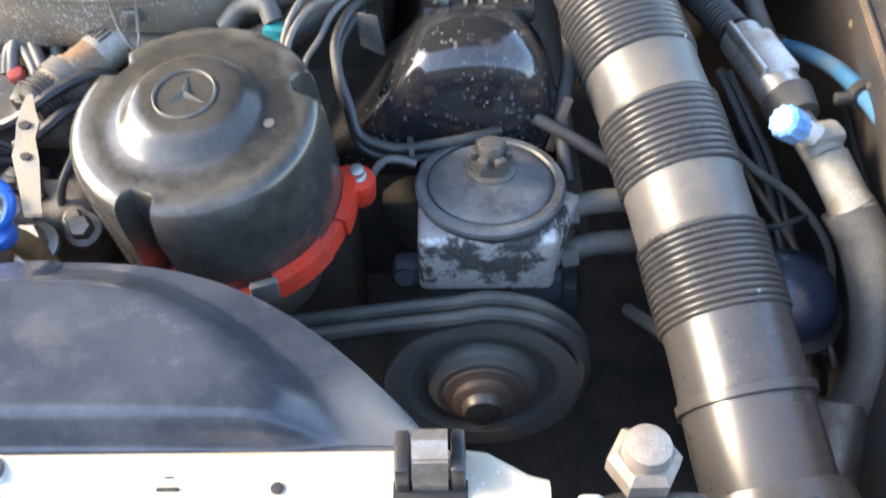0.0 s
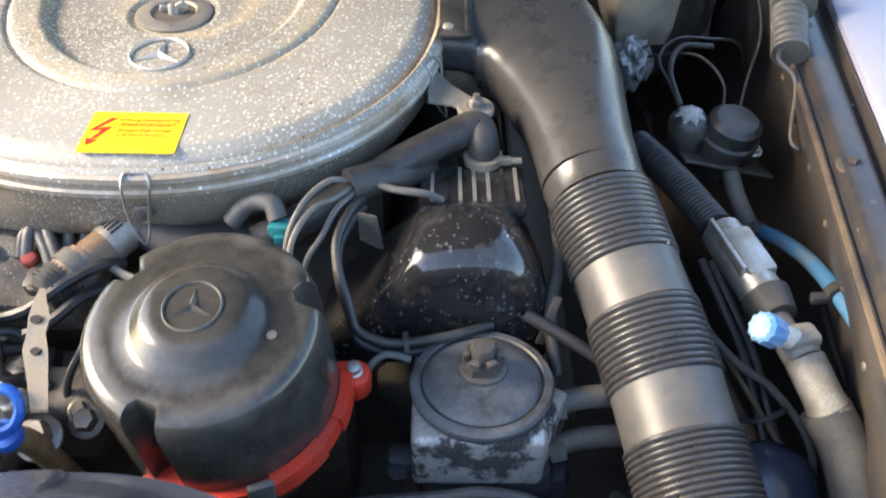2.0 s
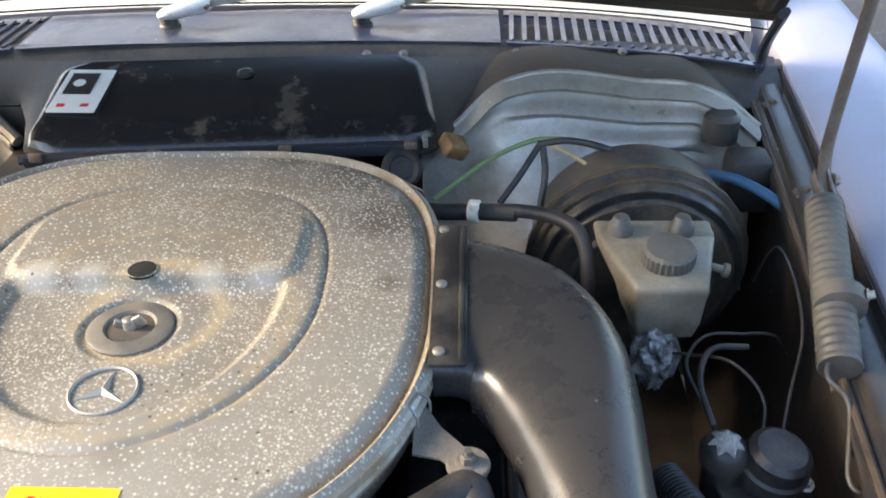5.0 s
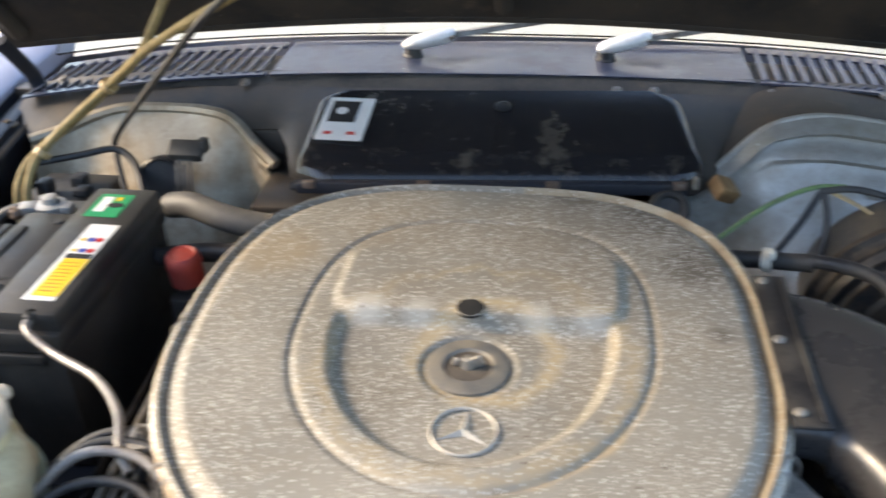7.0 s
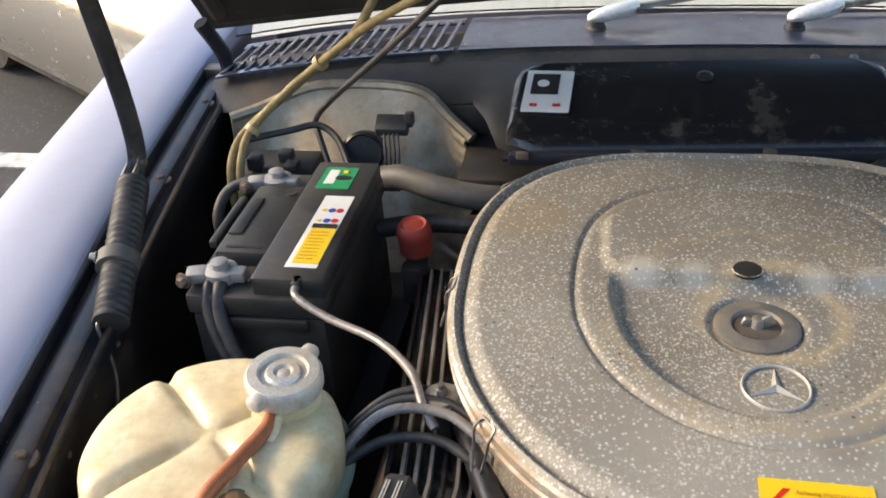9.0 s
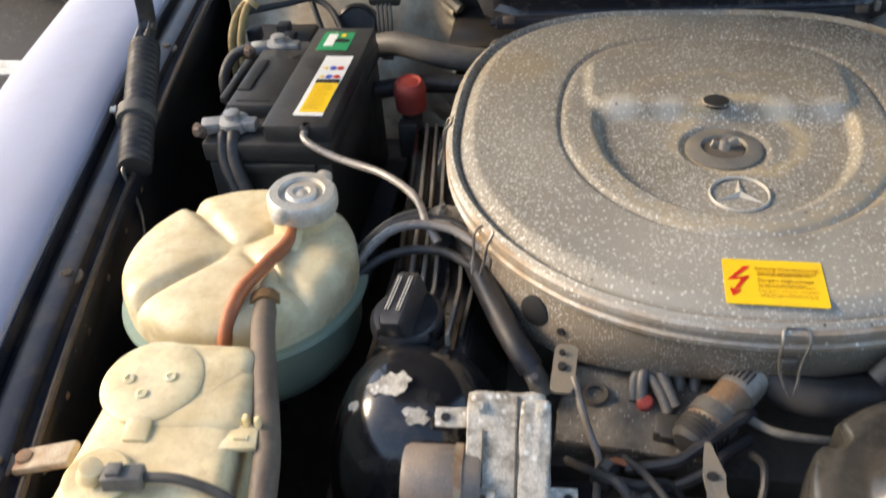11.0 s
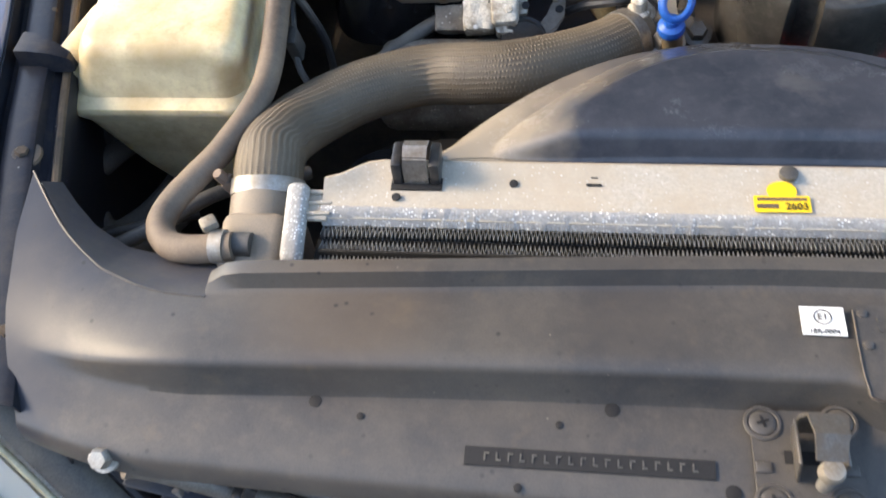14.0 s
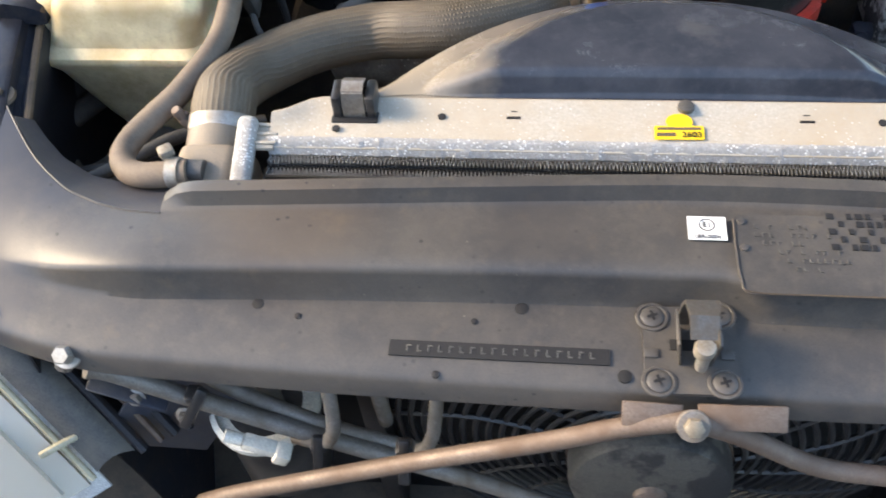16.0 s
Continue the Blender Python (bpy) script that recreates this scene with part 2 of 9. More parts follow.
M_DISTCAP = mat("dusty_black_cover", (0.018, 0.018, 0.018), 0.17, 0.0, dirt=(0.080, 0.073, 0.062), amount=0.34, blot=20, bump=0.02, dirt_rough=0.28, vary=0.1, grain=1100, hard=0.60, spots=[((-0.085, 0.470, 0.805), 0.0, 0.016, (0.24, 0.225, 0.19), 0.55), ((-0.12, 0.492, 0.81), 0.0, 0.016, (0.22, 0.20, 0.17), 0.45), ((-0.1435, 0.4235, 0.810), 0.060, 0.074, (0.12, 0.112, 0.095), 0.3), ((-0.11, 0.365, 0.79), 0.0, 0.014, (0.15, 0.14, 0.12), 0.3)])
M_DUCT = mat("duct_black_plastic", (0.034, 0.034, 0.037), 0.24, 0.0, dirt=(0.058, 0.055, 0.051), amount=0.40, blot=22, bump=0.03, dirt_rough=0.36, vary=0.16, grain=500, hard=0.60, speck=[((0.5, 0.5, 0.48), 45, 0.08, 0.10, 9), ((0.14, 0.13, 0.115), 210, 0.14, 0.10, 14)])
M_DUCTBAND = mat("duct_grey_band", (0.048, 0.048, 0.050), 0.44, 0.0, dirt=(0.125, 0.116, 0.10), amount=0.48, blot=11, bump=0.03, dirt_rough=0.42, vary=0.14, grain=1100, hard=0.34, streak=((0.075, 0.073, 0.072), 45, 0.55, 0.70), speck=((0.26, 0.255, 0.25), 190, 0.10, 0.05, 12))
M_VALVE = mat("gloss_black_enamel", (0.014, 0.014, 0.016), 0.16, 0.0, dirt=(0.075, 0.068, 0.058), amount=0.20, blot=22, coat=0.4, bump=0.04, dirt_rough=0.4, vary=0.1)
M_VALVEFLAKE = mat("flaked_black_enamel", (0.014, 0.014, 0.016), 0.14, 0.0, dirt=(0.10, 0.095, 0.085), amount=0.14, blot=26, coat=0.5, bump=0.04, dirt_rough=0.35, vary=0.1, speck=[((0.10, 0.098, 0.094), 330, 0.60, 0.14, 18), ((0.62, 0.61, 0.58), 150, 0.22, 0.035, 24), ((0.50, 0.49, 0.46), 340, 0.30, 0.05, 20)])
M_FINALU = mat("bare_fin_aluminium", (0.42, 0.41, 0.38), 0.45, 0.7, amount=0.45)
M_RUBBER = mat("black_rubber", (0.028, 0.028, 0.030), 0.36, dirt=(0.085, 0.077, 0.066), amount=0.34, blot=18)
M_PULLEY = mat("dusty_pulley_grey", (0.115, 0.110, 0.102), 0.45, 0.1, dirt=(0.17, 0.155, 0.13), amount=0.45, blot=20)
M_BELT = mat("dusty_belt_rubber", (0.060, 0.058, 0.056), 0.5, dirt=(0.12, 0.11, 0.095), amount=0.42, blot=24)
M_RUBGREY = mat("grey_rubber", (0.075, 0.072, 0.068), 0.5, dirt=(0.16, 0.145, 0.12), amount=0.4, blot=18)
M_HOSEDARK = mat("blue_black_hose_rubber", (0.016, 0.017, 0.021), 0.34, dirt=(0.060, 0.054, 0.048), amount=0.30, blot=30)
M_BRACKET = mat("pale_tan_bracket", (0.20, 0.185, 0.155), 0.45, 0.3, dirt=(0.26, 0.21, 0.15), amount=0.45, blot=45)
M_BROWNHOSE = mat("brown_dusty_hose", (0.095, 0.072, 0.055), 0.55, dirt=(0.23, 0.175, 0.125), amount=0.55, blot=13, vary=0.15)
M_RADHOSE = mat("weave_radiator_hose", (0.095, 0.075, 0.052), 0.45, dirt=(0.19, 0.15, 0.10), amount=0.5, blot=9, bump=0.25, vary=0.22, grain=900)
M_STITCH = mat("hose_stitch", (0.155, 0.127, 0.09), 0.5, amount=0.4, dirt=(0.13, 0.10, 0.07), blot=20)
M_TANKBROWN = mat("dusty_brown_plastic", (0.20, 0.17, 0.14), 0.45, dirt=(0.28, 0.23, 0.17), amount=0.45, blot=12, grain=800)
M_ORANGE = mat("orange_rubber", (0.42, 0.13, 0.045), 0.45, dirt=(0.26, 0.10, 0.05), amount=0.4, blot=30)
M_RED = mat("red_plastic", (0.62, 0.045, 0.022), 0.35, dirt=(0.33, 0.05, 0.03), amount=0.25, blot=30)
M_REDCAP = mat("faded_red_rubber", (0.40, 0.05, 0.035), 0.5, dirt=(0.22, 0.05, 0.04), amount=0.3)
M_ALU = mat("dull_aluminium", (0.50, 0.49, 0.46), 0.42, 0.85, dirt=(0.26, 0.22, 0.17), amount=0.42, blot=22)
M_ALUOX = mat("oxidised_casting", (0.56, 0.525, 0.45), 0.65, 0.1, dirt=(0.19, 0.16, 0.12), amount=0.42, blot=75, hard=0.2, bump=1.0, speck=((0.75, 0.73, 0.68), 170, 0.4, 0.45, 40))
M_WORNMETAL = mat("worn_painted_metal", (0.46, 0.45, 0.43), 0.42, 0.5, dirt=(0.030, 0.028, 0.027), amount=0.52, blot=34, grain=900, bump=0.2, hard=0.06)
M_EMBLEM = mat("pale_emblem", (0.48, 0.465, 0.42), 0.45, 0.3, amount=0.3, dirt=(0.38, 0.33, 0.26))
M_STEEL = mat("dull_steel", (0.30, 0.29, 0.275), 0.42, 0.8, dirt=(0.13, 0.10, 0.075), amount=0.4, blot=40)
M_DULLCAST = mat("dull_grey_green_casting", (0.25, 0.245, 0.215), 0.5, 0.15, dirt=(0.15, 0.125, 0.09), amount=0.42, blot=40, speck=((0.10, 0.075, 0.05), 150, 0.25, 0.12, 20))
M_BRASS = mat("yellowed_zinc", (0.42, 0.34, 0.20), 0.4, 0.7, dirt=(0.20, 0.13, 0.07), amount=0.45, blot=40)
M_RUSTY = mat("rusty_steel", (0.19, 0.145, 0.115), 0.5, 0.3, dirt=(0.13, 0.085, 0.06), amount=0.5, blot=30)
M_RAD = mat("chalky_radiator_paint", (0.44, 0.405, 0.345), 0.55, 0.1, dirt=(0.40, 0.33, 0.24), amount=0.5, blot=11, grain=420, vary=0.14, speck=((0.60, 0.59, 0.56), 420, 0.3, 0.25, 30))
M_CRUST = mat("white_corrosion_crust", (0.36, 0.355, 0.345), 0.8, 0.1, dirt=(0.30, 0.29, 0.27), amount=0.50, blot=70, grain=500, bump=0.6, speck=((0.80, 0.79, 0.76), 520, 0.45, 0.50, 60))
M_FIN = mat("radiator_fin", (0.34, 0.34, 0.33), 0.40, 0.6, dirt=(0.07, 0.065, 0.06), amount=0.4)
# near-black that puts the shade between fins and in the lid hole into colour
M_FINSHADE = mat("core_and_hole_shade", (0.008, 0.008, 0.008), 0.9, amount=0.2, dirt=(0.014, 0.013, 0.012))
M_CREAM = mat("yellowed_polyethylene", (0.75, 0.665, 0.435), 0.32, 0.0, dirt=(0.50, 0.38, 0.20), amount=0.46, blot=26, sss=0.35, vary=0.06, bump=0.08, streak=((0.38, 0.27, 0.14), 21, 0.62, 0.82), spots=[((-0.66, 0.305, 0.785), 0.0, 0.022, (0.46, 0.34, 0.18), 0.55), ((-0.70, 0.32, 0.79), 0.0, 0.022, (0.44, 0.32, 0.18), 0.55), ((-0.60, 0.33, 0.79), 0.0, 0.018, (0.45, 0.33, 0.18), 0.5), ((-0.672, 0.65, 0.80), 0.02, 0.06, (0.50, 0.38, 0.21), 0.5), ((-0.64, 0.57, 0.79), 0.0, 0.025, (0.47, 0.35, 0.19), 0.5)])
M_CREAMW = mat("stained_polyethylene", (0.80, 0.68, 0.43), 0.32, 0.0, dirt=(0.50, 0.38, 0.20), amount=0.46, blot=26, sss=0.6, vary=0.06, bump=0.08, streak=((0.38, 0.27, 0.14), 21, 0.62, 0.82), spots=[((-0.601, 0.305, 0.765), 0.0, 0.018, (0.36, 0.23, 0.10), 0.75), ((-0.606, 0.305, 0.748), 0.0, 0.016, (0.40, 0.27, 0.12), 0.7), ((-0.716, 0.312, 0.785), 0.0, 0.028, (0.38, 0.27, 0.13), 0.7), ((-0.640, 0.302, 0.785), 0.0, 0.026, (0.42, 0.30, 0.15), 0.65), ((-0.68, 0.300, 0.742), 0.0, 0.022, (0.45, 0.33, 0.16), 0.5), ((-0.655, 0.44, 0.80), 0.0, 0.03, (0.55, 0.42, 0.22), 0.5), ((-0.66, 0.305, 0.785), 0.0, 0.022, (0.46, 0.34, 0.18), 0.55), ((-0.70, 0.32, 0.79), 0.0, 0.022, (0.44, 0.32, 0.18), 0.55), ((-0.60, 0.33, 0.79), 0.0, 0.018, (0.45, 0.33, 0.18), 0.5), ((-0.672, 0.65, 0.80), 0.02, 0.06, (0.50, 0.38, 0.21), 0.5), ((-0.64, 0.57, 0.79), 0.0, 0.025, (0.47, 0.35, 0.19), 0.5)])
M_CREAMLOW = mat("polyethylene_with_coolant", (0.24, 0.33, 0.26), 0.34, 0.0, dirt=(0.38, 0.38, 0.26), amount=0.35, blot=9, sss=0.3, vary=0.06, bump=0.05)
M_WHITEPL = mat("aged_white_plastic", (0.70, 0.68, 0.60), 0.4, amount=0.25, dirt=(0.45, 0.40, 0.30))
M_BATT = mat("battery_black_plastic", (0.020, 0.020, 0.021), 0.34, amount=0.36, dirt=(0.075, 0.068, 0.058), blot=16, bump=0.08, hard=0.5, grain=1000)
M_LEAD = mat("lead_clamp", (0.34, 0.34, 0.34), 0.5, 0.7, amount=0.4, dirt=(0.5, 0.5, 0.48), blot=60)
M_TOWER = mat("champagne_bulkhead", (0.48, 0.425, 0.33), 0.28, 0.6, dirt=(0.20, 0.15, 0.095), amount=0.50, blot=8, streak=(RUST, 40, 0.7, 0.8))
M_TOWERSIL = mat("silver_bulkhead", (0.44, 0.435, 0.41), 0.30, 0.55, dirt=(0.27, 0.235, 0.18), amount=0.48, blot=11, hard=0.4, streak=((0.14, 0.10, 0.065), 34, 0.66, 0.78), speck=((0.80, 0.80, 0.78), 60, 0.12, 0.08, 9))
M_BLUE = mat("blue_rubber_tube", (0.035, 0.14, 0.27), 0.38, dirt=(0.12, 0.16, 0.19), amount=0.3, blot=18)
M_TEAL = mat("teal_connector", (0.012, 0.16, 0.185), 0.4, amount=0.2)
M_BLUEPL = mat("bright_blue_plastic", (0.010, 0.085, 0.36), 0.35, amount=0.15, dirt=(0.05, 0.09, 0.3))
M_BLUECAP = mat("pale_blue_cap", (0.07, 0.24, 0.47), 0.55, amount=0.45, dirt=(0.30, 0.42, 0.54), blot=60)
M_YELLOW = mat("yellow_label", (0.86, 0.57, 0.025), 0.38, amount=0.25, dirt=(0.72, 0.48, 0.04), blot=40, bump=0.05, vary=0.05)
M_LABELRED = mat("label_red", (0.62, 0.03, 0.02), 0.4, amount=0.1)
M_LABELTXT = mat("label_print", (0.55, 0.29, 0.02), 0.5, amount=0.1)
M_WHITE = mat("white_label", (0.78, 0.78, 0.75), 0.4, amount=0.2, dirt=(0.62, 0.60, 0.55), vary=0.04, bump=0.03)
M_GREEN = mat("green_label", (0.02, 0.30, 0.12), 0.4, amount=0.1, vary=0.05)
# black of printed marks, also painted as the shade in holes, slots and recesses
M_INKSHADE = mat("black_ink_and_hole_shade", (0.010, 0.010, 0.011), 0.7, amount=0.1, dirt=(0.02, 0.02, 0.02))
M_INKBLUE = mat("blue_ink", (0.03, 0.07, 0.42), 0.5, amount=0.1)
M_BRAID = mat("tan_braided_sleeve", (0.34, 0.25, 0.10), 0.6, dirt=(0.21, 0.15, 0.07), amount=0.4, grain=600, blot=60, bump=0.8, vary=0.45)
M_WIRE = mat("black_wire", (0.022, 0.022, 0.024), 0.42, dirt=(0.09, 0.085, 0.075), amount=0.35, blot=30)
M_WIREGREY = mat("grey_wire_sleeve", (0.085, 0.084, 0.082), 0.45, dirt=(0.20, 0.185, 0.155), amount=0.4, blot=30)
M_CLEAR = mat("clear_vent_tube", (0.20, 0.18, 0.165), 0.18, coat=0.6, dirt=(0.30, 0.27, 0.23), amount=0.4, blot=40)
M_FOIL = mat("silver_foil", (0.45, 0.46, 0.47), 0.4, 0.6, dirt=(0.05, 0.05, 0.05), amount=0.5, blot=110, bump=0.8)
M_HOODPAD = mat("underhood_dark_pad", (0.018, 0.016, 0.014), 0.65, dirt=(0.075, 0.054, 0.036), amount=0.52, blot=7, bump=0.3, streak=((0.15, 0.105, 0.065), 18, 0.64, 0.80), speck=((0.22, 0.19, 0.15), 120, 0.14, 0.06, 9))
M_GREENWIRE = mat("green_yellow_wire", (0.15, 0.24, 0.09), 0.45, amount=0.3)
M_AMBERPL = mat("amber_connector", (0.48, 0.34, 0.16), 0.4, amount=0.3)
for m_, spec in ((M_BAY, 0.22), (M_RAIL, 0.25), (M_VOID, 0.25), (M_RUBBER, 0.35), (M_AC, 0.3), (M_BAYBROWN, 0.3)):
    m_.node_tree.nodes["Principled BSDF"].inputs["Specular IOR Level"].default_value = spec
M_GLASS = bpy.data.materials.new("windscreen_glass")
M_GLASS.use_nodes = True
gb = M_GLASS.node_tree.nodes["Principled BSDF"]
gb.inputs["Base Color"].default_value, gb.inputs["Roughness"].default_value = (0.85, 0.9, 0.9, 1), 0.02
gb.inputs["Transmission Weight"].default_value, gb.inputs["IOR"].default_value = 1.0, 1.5
M_LENS = bpy.data.materials.new("lamp_lens")
M_LENS.use_nodes = True
gb = M_LENS.node_tree.nodes["Principled BSDF"]
gb.inputs["Base Color"].default_value, gb.inputs["Roughness"].default_value = (0.78, 0.76, 0.68, 1), 0.10
gb.inputs["Transmission Weight"].default_value, gb.inputs["IOR"].default_value = 0.55, 1.45
M_COIL = mat("rust_tinted_barrel", (0.20, 0.125, 0.075), 0.45, 0.2, dirt=(0.30, 0.26, 0.20), amount=0.48, blot=45, hard=0.12)
M_PIPE = mat("grey_brown_pipe", (0.25, 0.225, 0.20), 0.42, 0.3, dirt=(0.16, 0.125, 0.09), amount=0.45, blot=35)
M_DARKSTEEL = mat("dark_steel", (0.135, 0.128, 0.12), 0.38, 0.6, dirt=(0.12, 0.095, 0.07), amount=0.4, blot=60)
M_CAST = mat("dusty_cast_alloy", (0.19, 0.175, 0.15), 0.7, 0.2, dirt=(0.09, 0.075, 0.06), amount=0.5, blot=48, bump=0.8, grain=420, speck=((0.42, 0.40, 0.36), 330, 0.35, 0.3, 40))
M_TANSTEEL = mat("tan_plated_steel", (0.40, 0.35, 0.27), 0.42, 0.5, dirt=(0.20, 0.15, 0.10), amount=0.4, blot=40)
M_BOOST = mat("dusty_booster_black", (0.032, 0.033, 0.037), 0.34, dirt=(0.16, 0.125, 0.085), amount=0.42, blot=20, dirt_rough=0.55, bump=0.05, hard=0.34)
M_OCHRE = mat("faded_ochre_label", (0.62, 0.42, 0.07), 0.45, amount=0.4, dirt=(0.22, 0.16, 0.07), blot=60)
M_CHROME = mat("wiper_silver", (0.80, 0.80, 0.78), 0.32, 0.35, amount=0.2, bump=0.03)
M_SCREEN = mat("pale_sunshade", (0.74, 0.75, 0.76), 0.5, amount=0.1, vary=0.05)
M_CARWHITE = mat("silver_car_paint", (0.66, 0.63, 0.56), 0.16, 0.75, dirt=(0.55, 0.52, 0.46), amount=0.1, coat=0.8, bump=0.0, vary=0.03)
M_DARKGLASS = mat("dark_tinted_glass", (0.03, 0.04, 0.07), 0.05, 0.0, amount=0.05, coat=1.0, bump=0.0, vary=0.03)
M_TYRE = mat("tyre_rubber", (0.03, 0.03, 0.03), 0.8, amount=0.3)


# ---- mesh helpers ----
ORIGIN = {}


def finish(ob_mesh_bm, name, material, sharp=38):
    bm = ob_mesh_bm
    bmesh.ops.recalc_face_normals(bm, faces=bm.faces)
    for f in bm.faces:
        f.smooth = True
    for e in bm.edges:
        if len(e.link_faces) == 2 and e.calc_face_angle(0) > radians(sharp):
            e.smooth = False
    me = bpy.data.meshes.new(name)
    bm.to_mesh(me)
    bm.free()
    me.materials.append(material)
    return me


def thing(name, loc, label, category, group="", kind=""):
    ob = new(name)
    ob.location = loc
    ob.empty_display_size = 0.02
    ORIGIN[ob.name] = Vector(loc)
    return tagged(ob, label, category, group, kind)


def part(name, bm, material, parent, label="", sharp=38):
    o = ORIGIN[parent.name]
    bmesh.ops.translate(bm, vec=-o, verts=bm.verts)
    ob = new(name, finish(bm, name, material, sharp))
    ob.parent = parent
    ORIGIN[ob.name] = o
    return tagged(ob, label) if label else ob


def solo(name, bm, material, label, category, group="", kind="", sharp=38):
    xs = [v.co for v in bm.verts]
    o = Vector((sum(v.x for v in xs) / len(xs), sum(v.y for v in xs) / len(xs), min(v.z for v in xs)))
    bmesh.ops.translate(bm, vec=-o, verts=bm.verts)
    ob = new(name, finish(bm, name, material, sharp))
    ob.location = o
    ORIGIN[ob.name] = o
    return tagged(ob, label, category, group, kind)


def turn(rx=0, ry=0, rz=0):
    return Euler((radians(rx), radians(ry), radians(rz))).to_matrix().to_4x4()


def toward(direction):
    """The turn that takes +z into direction."""
    return Vector(direction).normalized().to_track_quat("Z", "Y").to_matrix().to_4x4()


def join(*bms):
    out = bms[0]
    for b in bms[1:]:
        me = bpy.data.meshes.new("tmp")
        b.to_mesh(me)
        b.free()
        out.from_mesh(me)
        bpy.data.meshes.remove(me)
    return out


def box(c, s, bevel=0.002, rot=None, seg=2, taper=1.0, taper_y=None):
    """A box of size s about c, its top scaled by taper, edges rounded."""
    bm = bmesh.new()
    bmesh.ops.create_cube(bm, size=1)
    ty = taper if taper_y is None else taper_y
    for v in bm.verts:
        k, q = (taper, ty) if v.co.z > 0 else (1, 1)
        v.co = Vector((v.co.x * s[0] * k, v.co.y * s[1] * q, v.co.z * s[2]))
    if bevel:
        bmesh.ops.bevel(bm, geom=bm.edges[:], offset=min(bevel, 0.49 * min(s)), segments=seg, affect="EDGES", profile=0.5)
    bmesh.ops.transform(bm, matrix=Matrix.Translation(c) @ (rot or Matrix()), verts=bm.verts)
    return bm


def crusty(c, s, m, amp=0.0016, cells=150.0, cuts=9):
    """A corroded block of size s about c in the frame m, its faces eaten unevenly."""
    bm = bmesh.new()
    bmesh.ops.create_cube(bm, size=1)
    bmesh.ops.subdivide_edges(bm, edges=bm.edges[:], cuts=cuts, use_grid_fill=True)
    for v in bm.verts:
        q = [max(-1.0, min(1.0, 2 * t)) for t in v.co]
        k = 1 - 0.035 * (abs(q[0]) ** 8 * abs(q[1]) ** 8 + abs(q[1]) ** 8 * abs(q[2]) ** 8 + abs(q[0]) ** 8 * abs(q[2]) ** 8)
        p = Vector((v.co.x * s[0], v.co.y * s[1], v.co.z * s[2])) * k + Vector(c)
        d = amp * (noise.noise(p * cells) + 0.5 * noise.noise(p * cells * 2.7))
        v.co = p + Vector(q).normalized() * d
    bmesh.ops.transform(bm, matrix=m, verts=bm.verts)
    return bm


def lathe(profile, loc, axis=(0, 0, 1), seg=32, flute=None, squash=1.0):
    """Turns (radius, height) pairs about axis through loc. flute: (count, depth) scallops the radius."""
    bm = bmesh.new()
    rings = []
    for r, h in profile:
        ring = []
        for i in range(seg):
            a = 2 * math.pi * i / seg
            k = 1 - (flute[1] * (0.5 + 0.5 * math.cos(flute[0] * a)) if flute else 0)
            ring.append(bm.verts.new((r * k * math.cos(a), r * k * math.sin(a) * squash, h)))
        rings.append(ring)
    for a, b in zip(rings, rings[1:]):
        for i in range(seg):
            bm.faces.new((a[i], a[(i + 1) % seg], b[(i + 1) % seg], b[i]))
    bm.faces.new(rings[0][::-1])
    bm.faces.new(rings[-1])
    bmesh.ops.transform(bm, matrix=Matrix.Translation(loc) @ toward(axis), verts=bm.verts)
    return bm


def spline(pts, steps):
    """A smooth line through pts."""
    P = [Vector(p) for p in pts]
    P = [2 * P[0] - P[1], *P, 2 * P[-1] - P[-2]]
    out = []
    for i in range(1, len(P) - 2):
        for k in range(steps):
            t = k / steps
            a, b, c, d = P[i - 1:i + 3]
            out.append(0.5 * (2 * b + (c - a) * t + (2 * a - 5 * b + 4 * c - d) * t * t + (3 * b - a - 3 * c + d) * t ** 3))
    return out + [P[-2]]


def tube(pts, r, seg=10, steps=6, radius=None, flat=1.0, smooth_line=True):
    """A round tube along a smooth line through pts. radius(s): factor on r at the share s of the length."""
    line = spline(pts, steps) if smooth_line else [Vector(p) for p in pts]
    bm = bmesh.new()
    n = len(line)
    tang = [(line[min(i + 1, n - 1)] - line[max(i - 1, 0)]).normalized() for i in range(n)]
    up = tang[0].orthogonal().normalized()
    rings = []
    for i, (p, t) in enumerate(zip(line, tang)):
        up = (up - t * up.dot(t)).normalized()
        side = t.cross(up)
        k = r * (radius(i / (n - 1)) if radius else 1)
        rings.append([bm.verts.new(p + k * (math.cos(a) * up * flat + math.sin(a) * side)) for a in (2 * math.pi * j / seg for j in range(seg))])
    for a, b in zip(rings, rings[1:]):
        for i in range(seg):
            bm.faces.new((a[i], a[(i + 1) % seg], b[(i + 1) % seg], b[i]))
    bm.faces.new(rings[0][::-1])
    bm.faces.new(rings[-1])
    return bm


def loft(rings, cap=True, closed=True):
    bm = bmesh.new()
    R = [[bm.verts.new(p) for p in ring] for ring in rings]
    n = len(R[0])
    for a, b in zip(R, R[1:]):
        for i in range(n if closed else n - 1):
            bm.faces.new((a[i], a[(i + 1) % n], b[(i + 1) % n], b[i]))
    if cap and closed:
        bm.faces.new(R[0][::-1])
        bm.faces.new(R[-1])
    return bm


def thick(bm, depth):
    """Gives a sheet a thickness."""
    bmesh.ops.recalc_face_normals(bm, faces=bm.faces)
    bmesh.ops.solidify(bm, geom=bm.faces[:], thickness=depth)
    return bm


